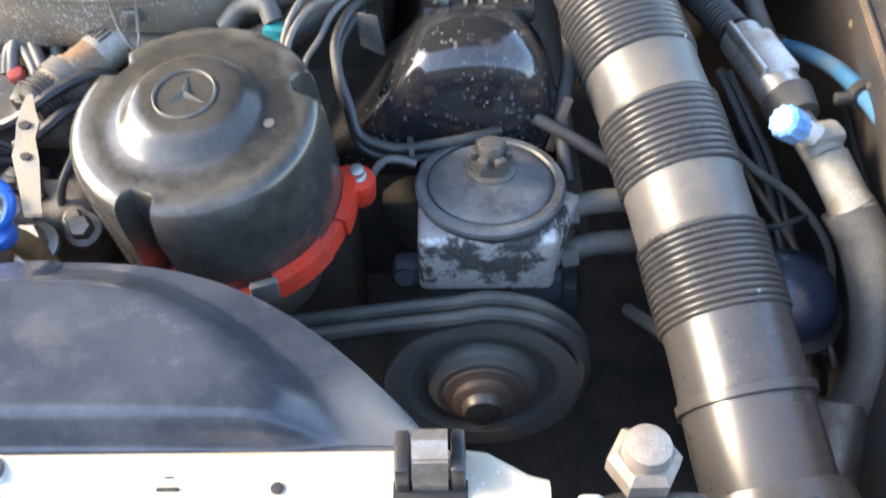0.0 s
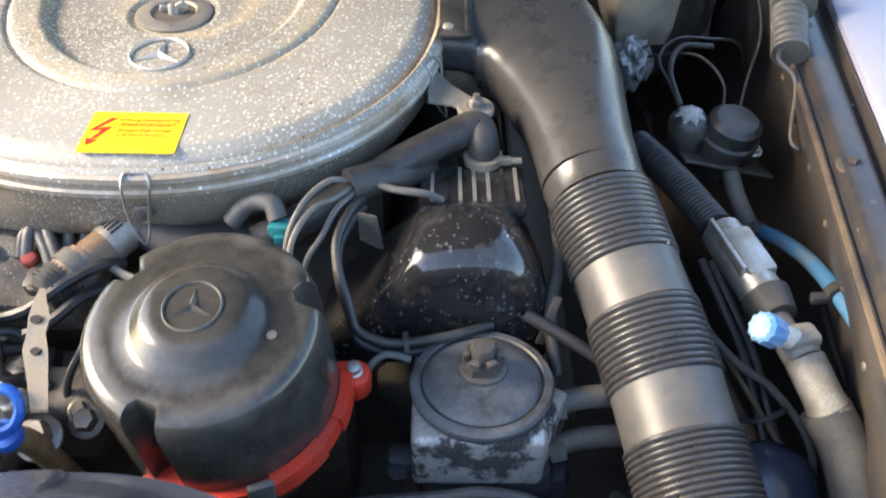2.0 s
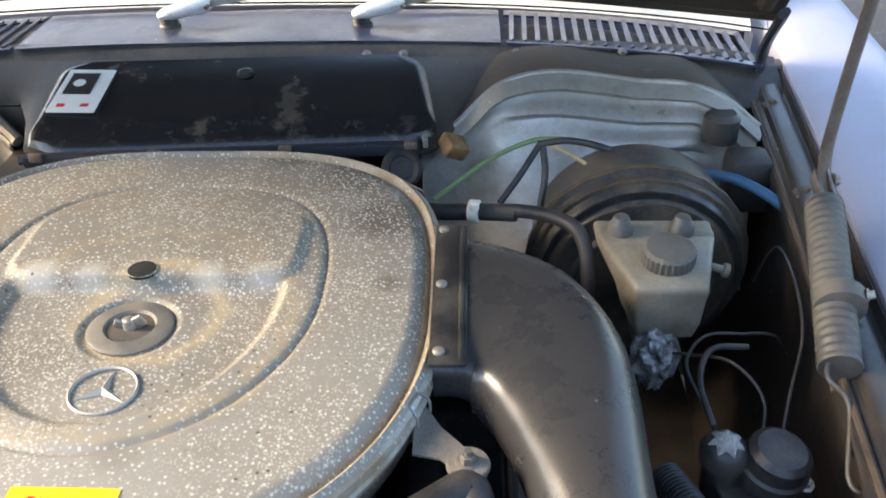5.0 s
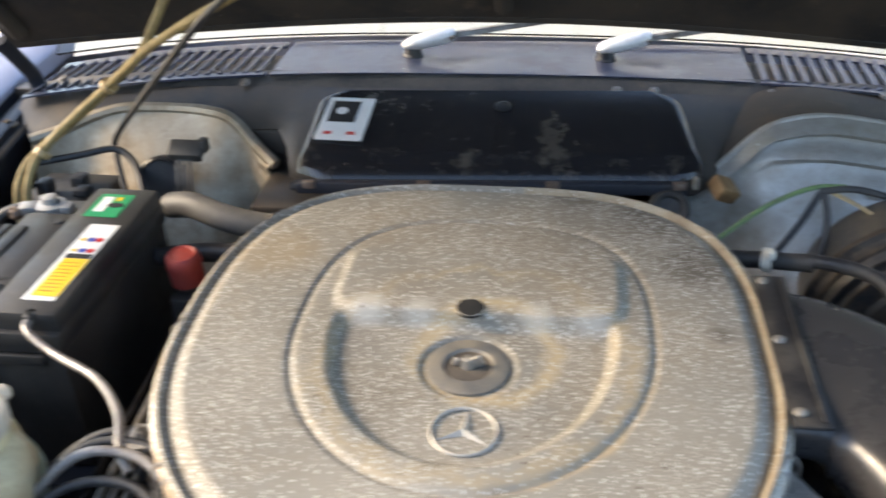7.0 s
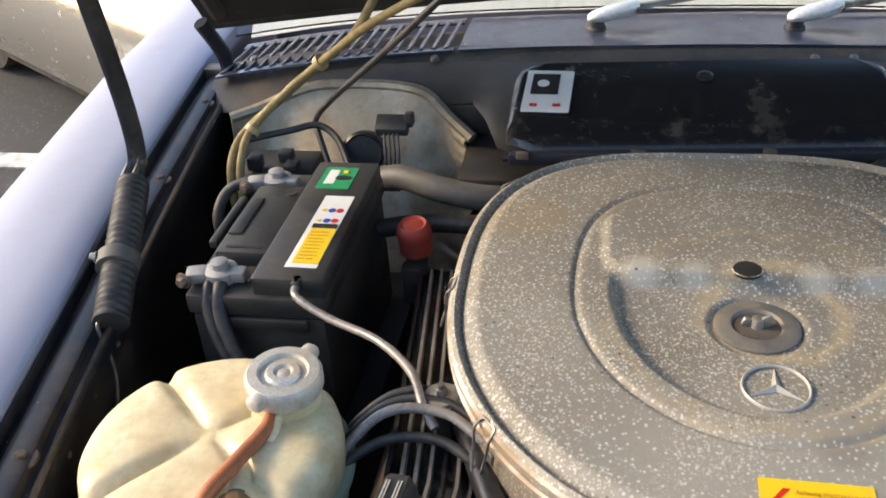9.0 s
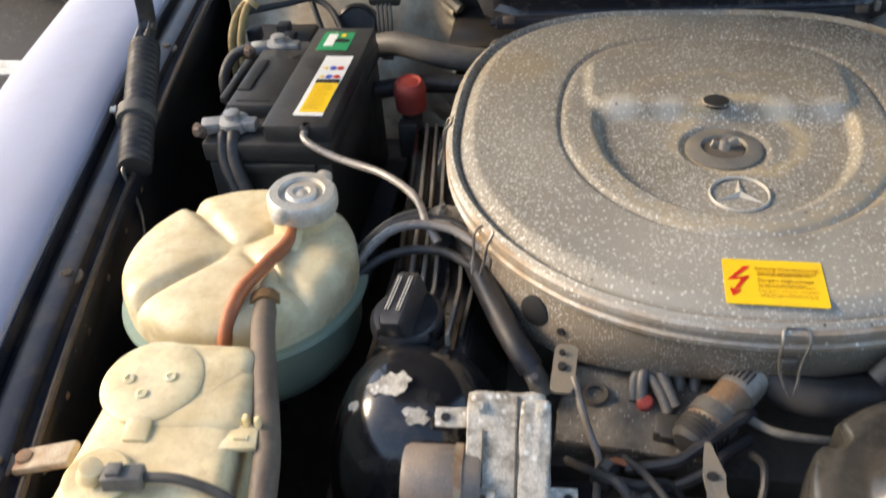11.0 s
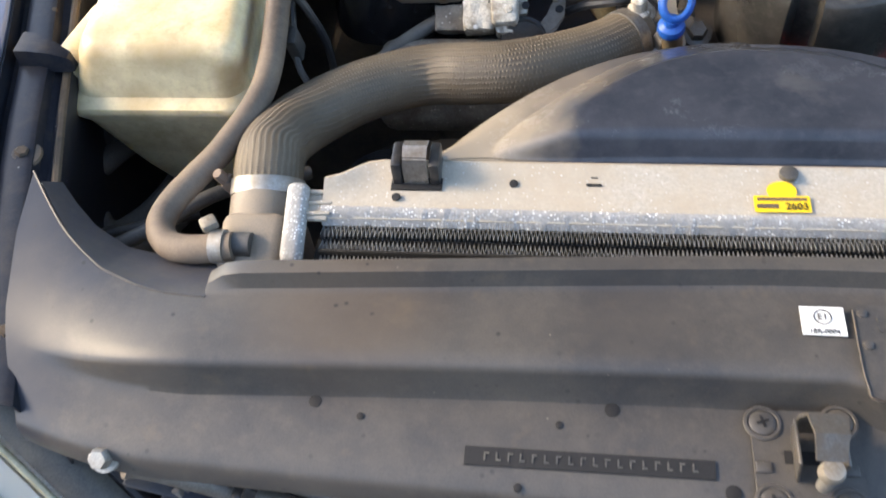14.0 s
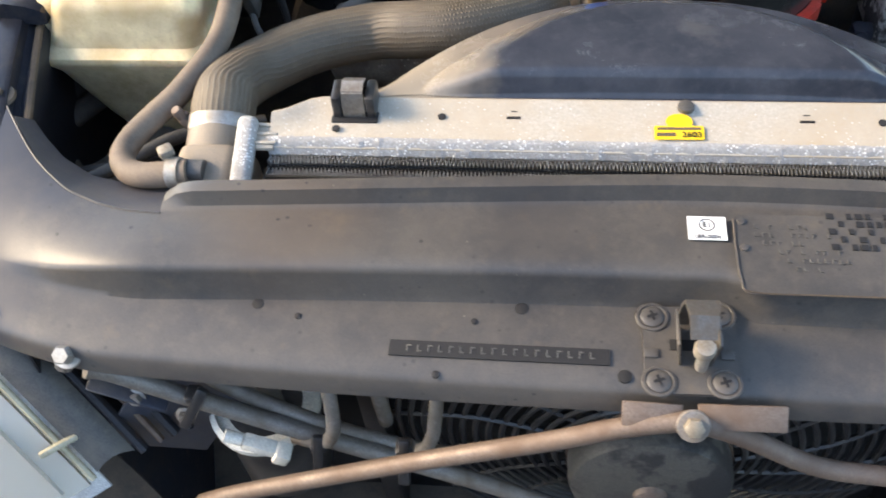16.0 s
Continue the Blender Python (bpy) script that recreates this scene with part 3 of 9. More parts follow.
def sheet(fn, nu, nv, depth=0.003):
    """A sheet fn(u, v), u and v from 0 to 1, with thickness."""
    bm = loft([[Vector(fn(i / nu, j / nv)) for j in range(nv + 1)] for i in range(nu + 1)], cap=False, closed=False)
    return thick(bm, depth)


def plate(outline, z, depth, m=None):
    """A flat plate with the outline (x, y), from z - depth to z."""
    bm = loft([[(x, y, z - depth) for x, y in outline], [(x, y, z) for x, y in outline]])
    if m:
        bmesh.ops.transform(bm, matrix=m, verts=bm.verts)
    return bm


def rounded(w, h, r, n=4):
    """Outline of a rectangle with rounded corners."""
    out = []
    for cx, cy, a0 in ((w / 2 - r, h / 2 - r, 0), (-w / 2 + r, h / 2 - r, 90), (-w / 2 + r, -h / 2 + r, 180), (w / 2 - r, -h / 2 + r, 270)):
        for k in range(n + 1):
            a = radians(a0 + 90 * k / n)
            out.append((cx + r * math.cos(a), cy + r * math.sin(a)))
    return out


def hexbolt(loc, axis=(0, 0, 1), r=0.006, h=0.006):
    """A hexagon head on its washer."""
    a = lathe([(r * 1.5, 0), (r * 1.5, h * 0.25), (r * 1.4, h * 0.3)], loc, axis, 16)
    b = lathe([(r, h * 0.28), (r, h * 0.9), (r * 0.82, h * 1.1)], loc, axis, 6)
    return join(a, b)


def ring_band(loc, axis, r, w, t=0.0012):
    return lathe([(r, -w / 2), (r + t, -w / 2), (r + t, w / 2), (r, w / 2)], loc, axis, 24)


def smoothstep(a, b, x):
    t = max(0.0, min(1.0, (x - a) / (b - a)))
    return t * t * (3 - 2 * t)


def interp(table, y):
    for (y0, x0), (y1, x1) in zip(table, table[1:]):
        if y <= y1:
            return x0 + (x1 - x0) * (y - y0) / (y1 - y0)
    return table[-1][1]


def bars(parent, loc, rot, w, h, rows, material, gap=0.35, seed=3, name="print_line", split=True):
    """Lines of unreadable print as small raised bars on a label of w by h."""
    rnd = random.Random(seed)
    for k in range(rows):
        y = h / 2 - (k + 0.5) * h / rows
        bm, x = bmesh.new(), -w / 2
        end = w / 2 * rnd.uniform(0.45, 1.0)
        while x < end:
            l = min(rnd.uniform(0.05, 0.16) * w if split else w, end - x)
            bm = join(bm, box((x + l / 2, y, 0), (l, h / rows * (1 - gap), 0.0003), 0))
            x += l + 0.02 * w
        bmesh.ops.transform(bm, matrix=Matrix.Translation(loc) @ rot, verts=bm.verts)
        part(name, bm, material, parent)


def words(parent, text, loc, rot, size, material, name="lettering"):
    """Readable print, as a thin mesh."""
    cu = bpy.data.curves.new(name, "FONT")
    cu.body, cu.size, cu.extrude, cu.align_x, cu.align_y = text, size, 0.0002, "CENTER", "CENTER"
    tmp = new("tmp_text", cu)
    me = bpy.data.meshes.new_from_object(tmp.evaluated_get(bpy.context.evaluated_depsgraph_get()))
    bpy.data.objects.remove(tmp)
    bm = bmesh.new()
    bm.from_mesh(me)
    bpy.data.meshes.remove(me)
    bmesh.ops.transform(bm, matrix=Matrix.Translation(loc) @ rot, verts=bm.verts)
    return part(name, bm, material, parent)


def emblem(parent, loc, rot, r, material, name="emblem"):
    """A plain ring round three tapered spokes."""
    bm = lathe([(r * 0.91, 0), (r * 0.92, 0.0016), (r * 0.955, 0.0024), (r * 0.99, 0.0016), (r, 0)], (0, 0, 0), (0, 0, 1), 40)
    faces = [f for f in bm.faces if len(f.verts) > 4]
    bmesh.ops.delete(bm, geom=faces, context="FACES_ONLY")
    for k in range(3):
        a = radians(90 + 120 * k)
        d, s = Vector((math.cos(a), math.sin(a), 0)), Vector((-math.sin(a), math.cos(a), 0))
        tip, l, q, top = d * r * 0.9, s * r * 0.17 - d * r * 0.10, -s * r * 0.17 - d * r * 0.10, Vector((0, 0, 0.0042))
        spoke = bmesh.new()
        V = [spoke.verts.new(p) for p in (tip, l, q, top)]
        for f in ((0, 1, 3), (0, 3, 2), (1, 2, 3), (0, 2, 1)):
            spoke.faces.new([V[i] for i in f])
        bm = join(bm, spoke)
    bmesh.ops.transform(bm, matrix=Matrix.Translation(loc) @ rot, verts=bm.verts)
    return part(name, bm, material, parent, sharp=20)


# ---- ground and surroundings ----
bm = bmesh.new()
bmesh.ops.create_grid(bm, x_segments=8, y_segments=8, size=120)
solo("ground", bm, M_ASPHALT, "dark grey asphalt of a parking place", "ground", kind="structure")
for yy, rz in ((2.6, 0), (0.2, 0)):
    solo("road_marking", box((-3.0, yy, 0.003), (2.4, 0.10, 0.006), 0), M_ROADLINE, "white painted parking bay line on asphalt", "road marking", group="parking lines")

# unseen wall behind the camera, added to hold back low light from the front
solo("light_block_wall", join(box((-0.5, -4.6, 1.2), (14.0, 0.24, 2.4), 0), box((-0.5, -4.6, 2.44), (14.1, 0.34, 0.08), 0.01)), M_WALL, "plain dark unseen wall behind the camera, added to block low light", "wall", kind="structure")

# ---- car body ----
LEFT = [(-0.25, -0.665), (0.03, -0.710), (0.205, -0.762), (0.32, -0.788), (0.385, -0.806), (0.471, -0.828), (0.559, -0.847), (0.663, -0.868), (0.88, -0.910), (1.03, -0.941), (1.43, -1.0), (2.4, -1.04)]
RIGHT = [(-0.25, 0.245), (0.03, 0.285), (0.218, 0.330), (0.40, 0.352), (0.68, 0.386), (0.885, 0.410), (1.2, 0.450), (1.46, 0.478), (2.4, 0.515)]
EDGE_Z = [(-0.25, 0.745), (0.0, 0.770), (0.25, 0.790), (0.6, 0.800), (1.4, 0.806), (2.4, 0.83)]
car = thing("car_body", (-0.23, 0.9, 0.0), "dark blue-grey car with its hood open over the engine bay", "car")
FENDER = [(0.000, -0.030), (0.000, -0.004), (0.004, 0.000), (0.04, 0.006), (0.09, 0.006), (0.135, -0.002), (0.165, -0.018), (0.19, -0.05), (0.205, -0.11), (0.212, -0.25), (0.205, -0.42), (0.18, -0.58)]
RAIL = [(-0.002, -0.010), (-0.003, -0.025), (-0.008, -0.028), (-0.0115, -0.025), (-0.0135, -0.0195), (-0.0160, -0.0185), (-0.031, -0.0185), (-0.035, -0.0200), (-0.037, -0.0285), (-0.0435, -0.0315), (-0.0465, -0.0300), (-0.0500, -0.0320), (-0.0510, -0.038), (-0.042, -0.075), (-0.034, -0.14), (-0.055, -0.28), (-0.08, -0.50)]
for side, table in ((-1, LEFT), (1, RIGHT)):
    ys = [0.02 + 2.34 * k / 52 for k in range(53)]
    part("fender", thick(loft([[(interp(table, y) + side * d, y, interp(EDGE_Z, y) + h) for d, h in FENDER] for y in ys], cap=False, closed=False), 0.0015),
         M_PAINT, car, "pale blue-grey metallic fender, sky reflected in it")
    rail = part("inner_fender", thick(loft([[(interp(table, y) + side * d, y, interp(EDGE_Z, y) + h) for d, h in RAIL] for y in ys[:33]], cap=False, closed=False), 0.0015),
                M_RAIL if side < 0 else M_RAILDUST, car, "dusty black inner fender panel with a bolted rail")
    bead = [(interp(table, y) + side * -0.0470, y, interp(EDGE_Z, y) - 0.0300) for y in (0.05, 0.3, 0.6, 0.9, 1.2, 1.4)]
    part("seam_bead", tube(bead, 0.0034, 8, 8), M_BAYBROWN, rail, "dusty brown sealing bead along the rail")
    for y in (0.07, 0.215, 0.42, 0.63, 0.86, 1.10, 1.33):
        part("rail_bolt", hexbolt((interp(table, y) - side * 0.028, y, interp(EDGE_Z, y) - 0.0195), (-side * 0.25, 0, 1), 0.005, 0.005), M_BAYBROWN, rail)
        part("bolt_dimple", lathe([(0.014, -0.001), (0.013, 0.0012), (0.010, 0.0015)], (interp(table, y) - side * 0.028, y, interp(EDGE_Z, y) - 0.0205), (-side * 0.1, 0, 1), 20), M_BAYBROWN, rail)

for side, table in ((-1, LEFT), (1, RIGHT)):
    for k in range(6):
        y = 0.44 + 0.075 * k
        part("wall_rivet", lathe([(0.004, 0), (0.0036, 0.0016), (0.002, 0.0024)], (interp(table, y) - side * 0.0490, y, interp(EDGE_Z, y) - 0.050), (-side, 0, 0.1), 12), M_STEEL if k % 3 == 0 else M_BAYBROWN, car)

# bumper rubber of the left rail
part("hood_stop", loft([[(x, yb, z0), (x, yf, z0), (x, yf + 0.002, z1), (x, yb - 0.002, z1)] for x, yb, yf, z0, z1 in ((-0.771, 0.330, 0.303, 0.772, 0.7880), (-0.758, 0.327, 0.302, 0.770, 0.7885), (-0.742, 0.321, 0.303, 0.768, 0.7850), (-0.731, 0.317, 0.305, 0.766, 0.7790), (-0.729, 0.315, 0.307, 0.766, 0.7740))]), M_RAIL, car, "black wedge-shaped hood stop")

# bulkhead behind the engine
part("bulkhead", join(box((-0.25, 1.44, 0.52), (1.50, 0.03, 0.56), 0.004), box((-0.25, 1.40, 0.640), (1.46, 0.10, 0.02), 0.004)), M_SCUTTLE, car, "black bulkhead behind the engine")
# scuttle flange and shelf above the bulkhead


def shelf_fn(u, v):
    x = -0.965 + 1.43 * u
    side = smoothstep(-0.50, -0.56, x) + smoothstep(0.0, 0.05, x)
    y0 = 1.20 + 0.13 * side
    return (x, y0 + (1.402 - y0) * v + 0.02 * u, 0.776 + 0.012 * side + (0.046 - 0.012 * side) * v ** 0.8 - 0.022 * (abs(u - 0.5) * 2) ** 4)


part("scuttle_shelf", sheet(shelf_fn, 60, 12, 0.003), M_SCUTTLE, car, "black painted scuttle shelf with brown dust")
flange = part("scuttle_flange", sheet(lambda u, v: (-0.965 + 1.43 * u, 1.398 + 0.016 * u + 0.030 * v, 0.816 + 0.020 * v - 0.030 * (2 * abs(u - 0.5)) ** 5), 40, 3, 0.002), M_CROSS, car, "dark grey scuttle flange with small bolts")
for x in (-0.90, -0.625, -0.10, -0.05, 0.105, 0.25, 0.37):
    part("flange_bolt", hexbolt((x, 1.404 + 0.012 * (x + 0.96), 0.825), (0, -0.6, 1), 0.0045, 0.004), M_STEEL, flange)

# cowl panel: plain middle, louvred ends
COWL_MID = (-0.592, 0.084)


def cowl_z(x, v):
    return 0.838 - 0.002 * v - 0.030 * (abs(x + 0.25) / 0.70) ** 3


def cowl_y(x, v):
    return 1.432 + 0.012 * (x + 0.25) / 0.7 + 0.145 * v - 0.045 * (abs(x + 0.25) / 0.70) ** 2.5


def cowl_mid(u, v):
    x = COWL_MID[0] + (COWL_MID[1] - COWL_MID[0]) * u
    dent = 0.0
    for wx in (-0.335, -0.055):
        dent += 0.007 * math.exp(-((x - wx) / 0.055) ** 2 - ((v - 0.62) / 0.35) ** 2)
    return (x, cowl_y(x, v), cowl_z(x, v) - dent)


part("cowl_panel", sheet(cowl_mid, 48, 14, 0.002), M_NAVY, car, "dark navy painted cowl panel below the windscreen")
for x0, x1 in ((-0.955, -0.600), (0.092, 0.440)):
    n = 19
    grille = part("cowl_grille", thick(join(
        loft([[(x0 + (x1 - x0) * k / 16, cowl_y(x0 + (x1 - x0) * k / 16, v), cowl_z(x0 + (x1 - x0) * k / 16, v)) for v in (0.0, 0.10)] for k in range(17)], cap=False, closed=False),
        loft([[(x0 + (x1 - x0) * k / 16, cowl_y(x0 + (x1 - x0) * k / 16, v), cowl_z(x0 + (x1 - x0) * k / 16, v)) for v in (0.84, 1.0)] for k in range(17)], cap=False, closed=False)), 0.003),
        M_NAVY, car, "dark navy louvred air inlet grille")
    for k in range(n):
        x = x0 + (x1 - x0) * (k + 0.5) / n
        a, b = Vector((x, cowl_y(x, 0.06), cowl_z(x, 0.06))), Vector((x + 0.004, cowl_y(x, 0.90), cowl_z(x, 0.90)))
        part("slat", loft([[p + Vector((dx, 0, dz)) for dx, dz in ((-0.0055, 0.0005), (0.0010, 0.0030), (0.0020, 0.0010), (-0.0035, -0.006))] for p in (a, (a + b) / 2, b)]), M_NAVY, grille)
    # dark sheet just under the slats, in place of the shade between them
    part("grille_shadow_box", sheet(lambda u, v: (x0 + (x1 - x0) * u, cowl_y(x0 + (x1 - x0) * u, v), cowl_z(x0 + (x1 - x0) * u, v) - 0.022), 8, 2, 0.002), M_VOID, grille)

# windscreen with the pale shade behind it
screen = part("windscreen", sheet(lambda u, v: (-0.98 + 1.46 * u, 1.585 + 0.42 * v - 0.16 * (2 * abs(u - 0.5)) ** 2 * (1 - 0.5 * v) * 0 - 0.05 * (2 * abs(u - 0.5)) ** 2, 0.842 + 0.36 * v - 0.030 * (2 * abs(u - 0.5)) ** 3), 24, 8, 0.005), M_GLASS, car, "windscreen glass mirroring a bright sky")
screen.visible_shadow = False
part("sunshade", sheet(lambda u, v: (-0.96 + 1.42 * u, 1.60 + 0.42 * v - 0.05 * (2 * abs(u - 0.5)) ** 2, 0.834 + 0.36 * v - 0.030 * (2 * abs(u - 0.5)) ** 3), 12, 4, 0.003), M_SCREEN, screen, "pale sun screen behind the glass")
part("cabin", join(box((-0.25, 2.7, 0.62), (1.66, 1.6, 0.62), 0.08, seg=4), box((-0.25, 2.9, 1.06), (1.34, 1.3, 0.34), 0.12, seg=4, taper=0.8)), M_PAINT, car, "pale blue-grey car cabin behind the windscreen")

# wiper arms
for wx in (-0.397, -0.115):
    base = (wx, 1.508, 0.831)
    arm = thing("wiper_arm", base, "silver wiper arm with a flared black root", "wiper", group="wipers on the cowl")
    part("pivot_boot", lathe([(0.016, 0), (0.015, 0.008), (0.0125, 0.010), (0.012, 0.016), (0.011, 0.020)], base, (0, -0.15, 1), 20), M_BLACKPL, arm)
    head = loft([[Vector((wx + 0.002 + s * 0.058, 1.503 + s * 0.010, 0.856 + 0.010 * s)) + Vector((0, math.cos(a) * w, math.sin(a) * h)) for a in (2 * math.pi * j / 12 for j in range(12))]
                  for s, w, h in ((-0.25, 0.006, 0.004), (-0.15, 0.012, 0.008), (0.15, 0.015, 0.011), (0.6, 0.014, 0.012), (0.9, 0.011, 0.012), (1.05, 0.007, 0.008))])
    part("arm_head", head, M_CHROME, arm, "bright silver arm head")
    part("hinge_pin", lathe([(0.003, 0), (0.003, 0.030)], (wx + 0.060, 1.496, 0.865), (0, 1, 0), 10), M_STEEL, arm)
    part("arm_rod", loft([[Vector((wx + 0.055 + 0.19 * s, 1.512 + 0.040 * s, 0.865 + 0.020 * s)) + Vector((0, y, z)) for y, z in ((-0.006, -0.003), (0.006, -0.003), (0.004, 0.004), (-0.004, 0.004))] for s in (0, 0.5, 1, 1.6)]), M_STEEL, arm, "grey wiper rod")

# air box cover below the cowl
cover = thing("air_box_cover", (-0.26, 1.28, 0.775), "glossy black air box cover streaked with pale dust", "cover")


def cover_fn(u, v):
    y = 1.193 + 0.168 * v
    low, high = 0.038 * smoothstep(0.12, 0.0, v) ** 2, 0.034 * smoothstep(0.80, 1.0, v) ** 2
    x0, x1 = -0.500 + low + high, 0.004 - 0.024 * v - low - high
    edge = min(u * 2.2, (1 - u) * 2.2, v * 0.9, 1 - v)
    bead = 0.0022 * math.exp(-((edge - 0.055) / 0.016) ** 2)
    return (x0 + (x1 - x0) * u, y + 0.025 * u, 0.786 + 0.038 * v + 0.010 * smoothstep(0.0, 0.05, edge) + bead + 0.007 * smoothstep(0.11, 0.19, v))


part("rusty_end", box((0.022, 1.212, 0.785), (0.030, 0.030, 0.020), 0.004, turn(20, 25, 30)), M_COPPERY, cover, "orange-brown rusted end tab")
part("end_clip", box((-0.012, 1.206, 0.795), (0.006, 0.010, 0.014), 0.001), M_ALU, cover)
part("lid", sheet(cover_fn, 60, 24, 0.003), mat("dusty_gloss_black", (0.012, 0.012, 0.014), 0.22, dirt=(0.15, 0.125, 0.095), amount=0.20, blot=10, coat=0.4, dirt_rough=0.5, bump=0.05, hard=0.2, streak=((0.17, 0.145, 0.11), 14, 0.66, 0.82)), cover)
part("lower_lip", box((-0.256, 1.196, 0.784), (0.475, 0.014, 0.016), 0.004, turn(0, 0, 4)), M_BAY, cover, "dusty lower lip with clips")
for x in (-0.475, -0.335, -0.18, -0.03):
    part("lip_clip", box((x, 1.190 + 0.07 * (x + 0.26), 0.790), (0.016, 0.008, 0.010), 0.002), M_RUSTY, cover)
part("plug", lathe([(0.011, 0), (0.011, 0.002), (0.008, 0.003), (0.0075, 0.0015), (0.004, 0.0015)], (-0.250, 1.330, 0.832), (0, -0.2, 1), 20), M_BLACKPL, cover)
stick = part("sticker", plate(rounded(0.062, 0.094, 0.002), 0, 0.0006, Matrix.Translation((-0.452, 1.290, 0.8270)) @ turn(11.5, 0, -2)), M_WHITE, cover, "pale instruction sticker with a dark picture")
R = turn(11.5, 0, -2)
part("picture_block", box((-0.456, 1.304, 0.8307), (0.036, 0.046, 0.0006), 0, R), M_INKSHADE, stick)
part("picture_symbol", lathe([(0.008, 0), (0.008, 0.0006)], (-0.459, 1.305, 0.8309), (0, -0.2, 1), 16), M_WHITE, stick)
for dx in (-0.017, 0.013):
    part("red_mark", box((-0.452 + dx, 1.258, 0.8212), (0.010, 0.006, 0.0006), 0, R), M_LABELRED, stick)
part("rubber_cover_edge", tube([(-0.50, 1.185, 0.782), (-0.42, 1.183, 0.782), (-0.30, 1.190, 0.781)], 0.006, 8), M_RUBBER, cover)

# hood, hinged at the cowl and standing open
hood = thing("hood", (-0.25, 1.42, 0.85), "open hood with a grimy dark underside", "hood")


def hood_fn(u, v):
    x = -0.955 + 1.40 * u
    q = abs(x + 0.255) / 0.70
    y = 1.425 - 1.05 * v - 0.035 * q ** 3
    return (x, y, 0.922 - 0.085 * q ** 2.2 + (1.425 - y) * 1.35 - 0.02 * math.sin(math.pi * v))


part("panel", sheet(hood_fn, 40, 24, 0.004), M_HOODPAD, hood)
part("outer_skin", sheet(lambda u, v: tuple(Vector(hood_fn(u, v)) + Vector((0, 0.02, 0.022))), 30, 12, 0.002), M_PAINT, hood, "painted outer skin")
part("rear_lip", tube([Vector(hood_fn(k / 10, 0.0)) + Vector((0, 0.004, 0.0)) for k in range(11)], 0.010, 8, 4), M_HOODPAD, hood)
for v, w in ((0.12, 0.010), (0.42, 0.012), (0.75, 0.012)):
    part("rib", tube([Vector(hood_fn(0.04 + 0.092 * k, v)) + Vector((0, -0.004, -0.008)) for k in range(11)], w, 8, 3), M_HOODPAD, hood, "dark pressed stiffening rib")
for u in (0.02, 0.5, 0.98):
    part("rib", tube([Vector(hood_fn(u, 0.02 + 0.12 * k)) + Vector((0, -0.004, -0.008)) for k in range(9)], 0.012, 8, 3), M_HOODPAD, hood, "dark pressed stiffening rib")
for x, sx in ((-0.948, 1), (0.436, -1)):
    part("hinge_arm", join(tube([(x, 1.405, 0.770), (x - 0.004 * sx, 1.418, 0.815), (x, 1.392, 0.850), (x, 1.35, 0.90)], 0.007, 8, flat=1.6), box((x, 1.41, 0.765), (0.012, 0.03, 0.03), 0.003)), M_BAY, hood, "black hood hinge arm")

# hood counterbalance springs
for s, base, mid, top, rod, hook in ((-1, (-0.846, 0.812, 0.780), (-0.867, 0.883, 0.804), (-0.893, 0.990, 0.838), [(-0.893, 0.985, 0.838), (-0.893, 1.012, 0.862), (-0.888, 1.006, 0.93), (-0.884, 0.985, 1.04), (-0.88, 0.95, 1.22), (-0.876, 0.93, 1.32)], (-0.835, 0.74, 0.66)),
                                     (1, (0.346, 0.800, 0.786), (0.361, 0.862, 0.810), (0.382, 0.985, 0.834), [(0.382, 0.98, 0.834), (0.388, 1.02, 0.862), (0.386, 1.012, 0.93), (0.384, 0.99, 1.04), (0.38, 0.95, 1.22), (0.378, 0.93, 1.32)], (0.335, 0.722, 0.744))):
    st = thing("hood_spring", base, "ribbed grey-black spring sleeve on a flat steel hood stay", "spring", group="hood springs")
    b0, m0, t0 = Vector(base), Vector(mid), Vector(top)
    ax = (t0 - b0).normalized()
    L0 = (t0 - b0).length
    n = 120
    part("sleeve", tube([b0 + ax * L0 * k / n for k in range(n + 1)], 0.0175, 20, 1, radius=lambda q: 1 + 0.06 * math.sin(q * 2 * math.pi * 21), smooth_line=False), M_RUBGREY if s > 0 else M_RUBBER, st, "ribbed rubber sleeve")
    part("collar", lathe([(0.017, -0.010), (0.022, -0.009), (0.0225, 0.006), (0.019, 0.010)], m0, ax, 24), M_RUBGREY, st)
    part("collar_bolt", hexbolt(m0 + Vector((0.019 * s, -0.006, 0.010)), (s, -0.3, 0.3), 0.004, 0.006), M_ALU, st)
    part("stay", tube(rod, 0.0105, 8, 6, flat=0.4), M_RUSTY if s > 0 else M_BLACKPL, st, "flat steel hood stay")
    part("clevis", join(box(t0 + ax * 0.012 + Vector((0.006, 0, 0.006)), (0.003, 0.045, 0.016), 0.001, turn(20, 0, 0)), box(t0 + ax * 0.012 + Vector((-0.006, 0, 0.006)), (0.003, 0.045, 0.016), 0.001, turn(20, 0, 0)), hexbolt(t0 + ax * 0.022 + Vector((0.008, 0, 0.010)), (1, 0, 0), 0.005, 0.006)), M_STEEL, st)
    part("hook_rod", tube([b0 + ax * 0.004 + Vector((-0.010, 0, 0.004)), b0 - ax * 0.012 + Vector((-0.011, 0, 0.002)), b0 * 0.6 + Vector(hook) * 0.4 + Vector((0.004, 0, 0.004)), Vector(hook), Vector(hook) + Vector((0.006, -0.012, -0.006)), Vector(hook) + Vector((0.012, -0.002, -0.010))], 0.0022, 8), M_DARKSTEEL, st, "thin wire hook")

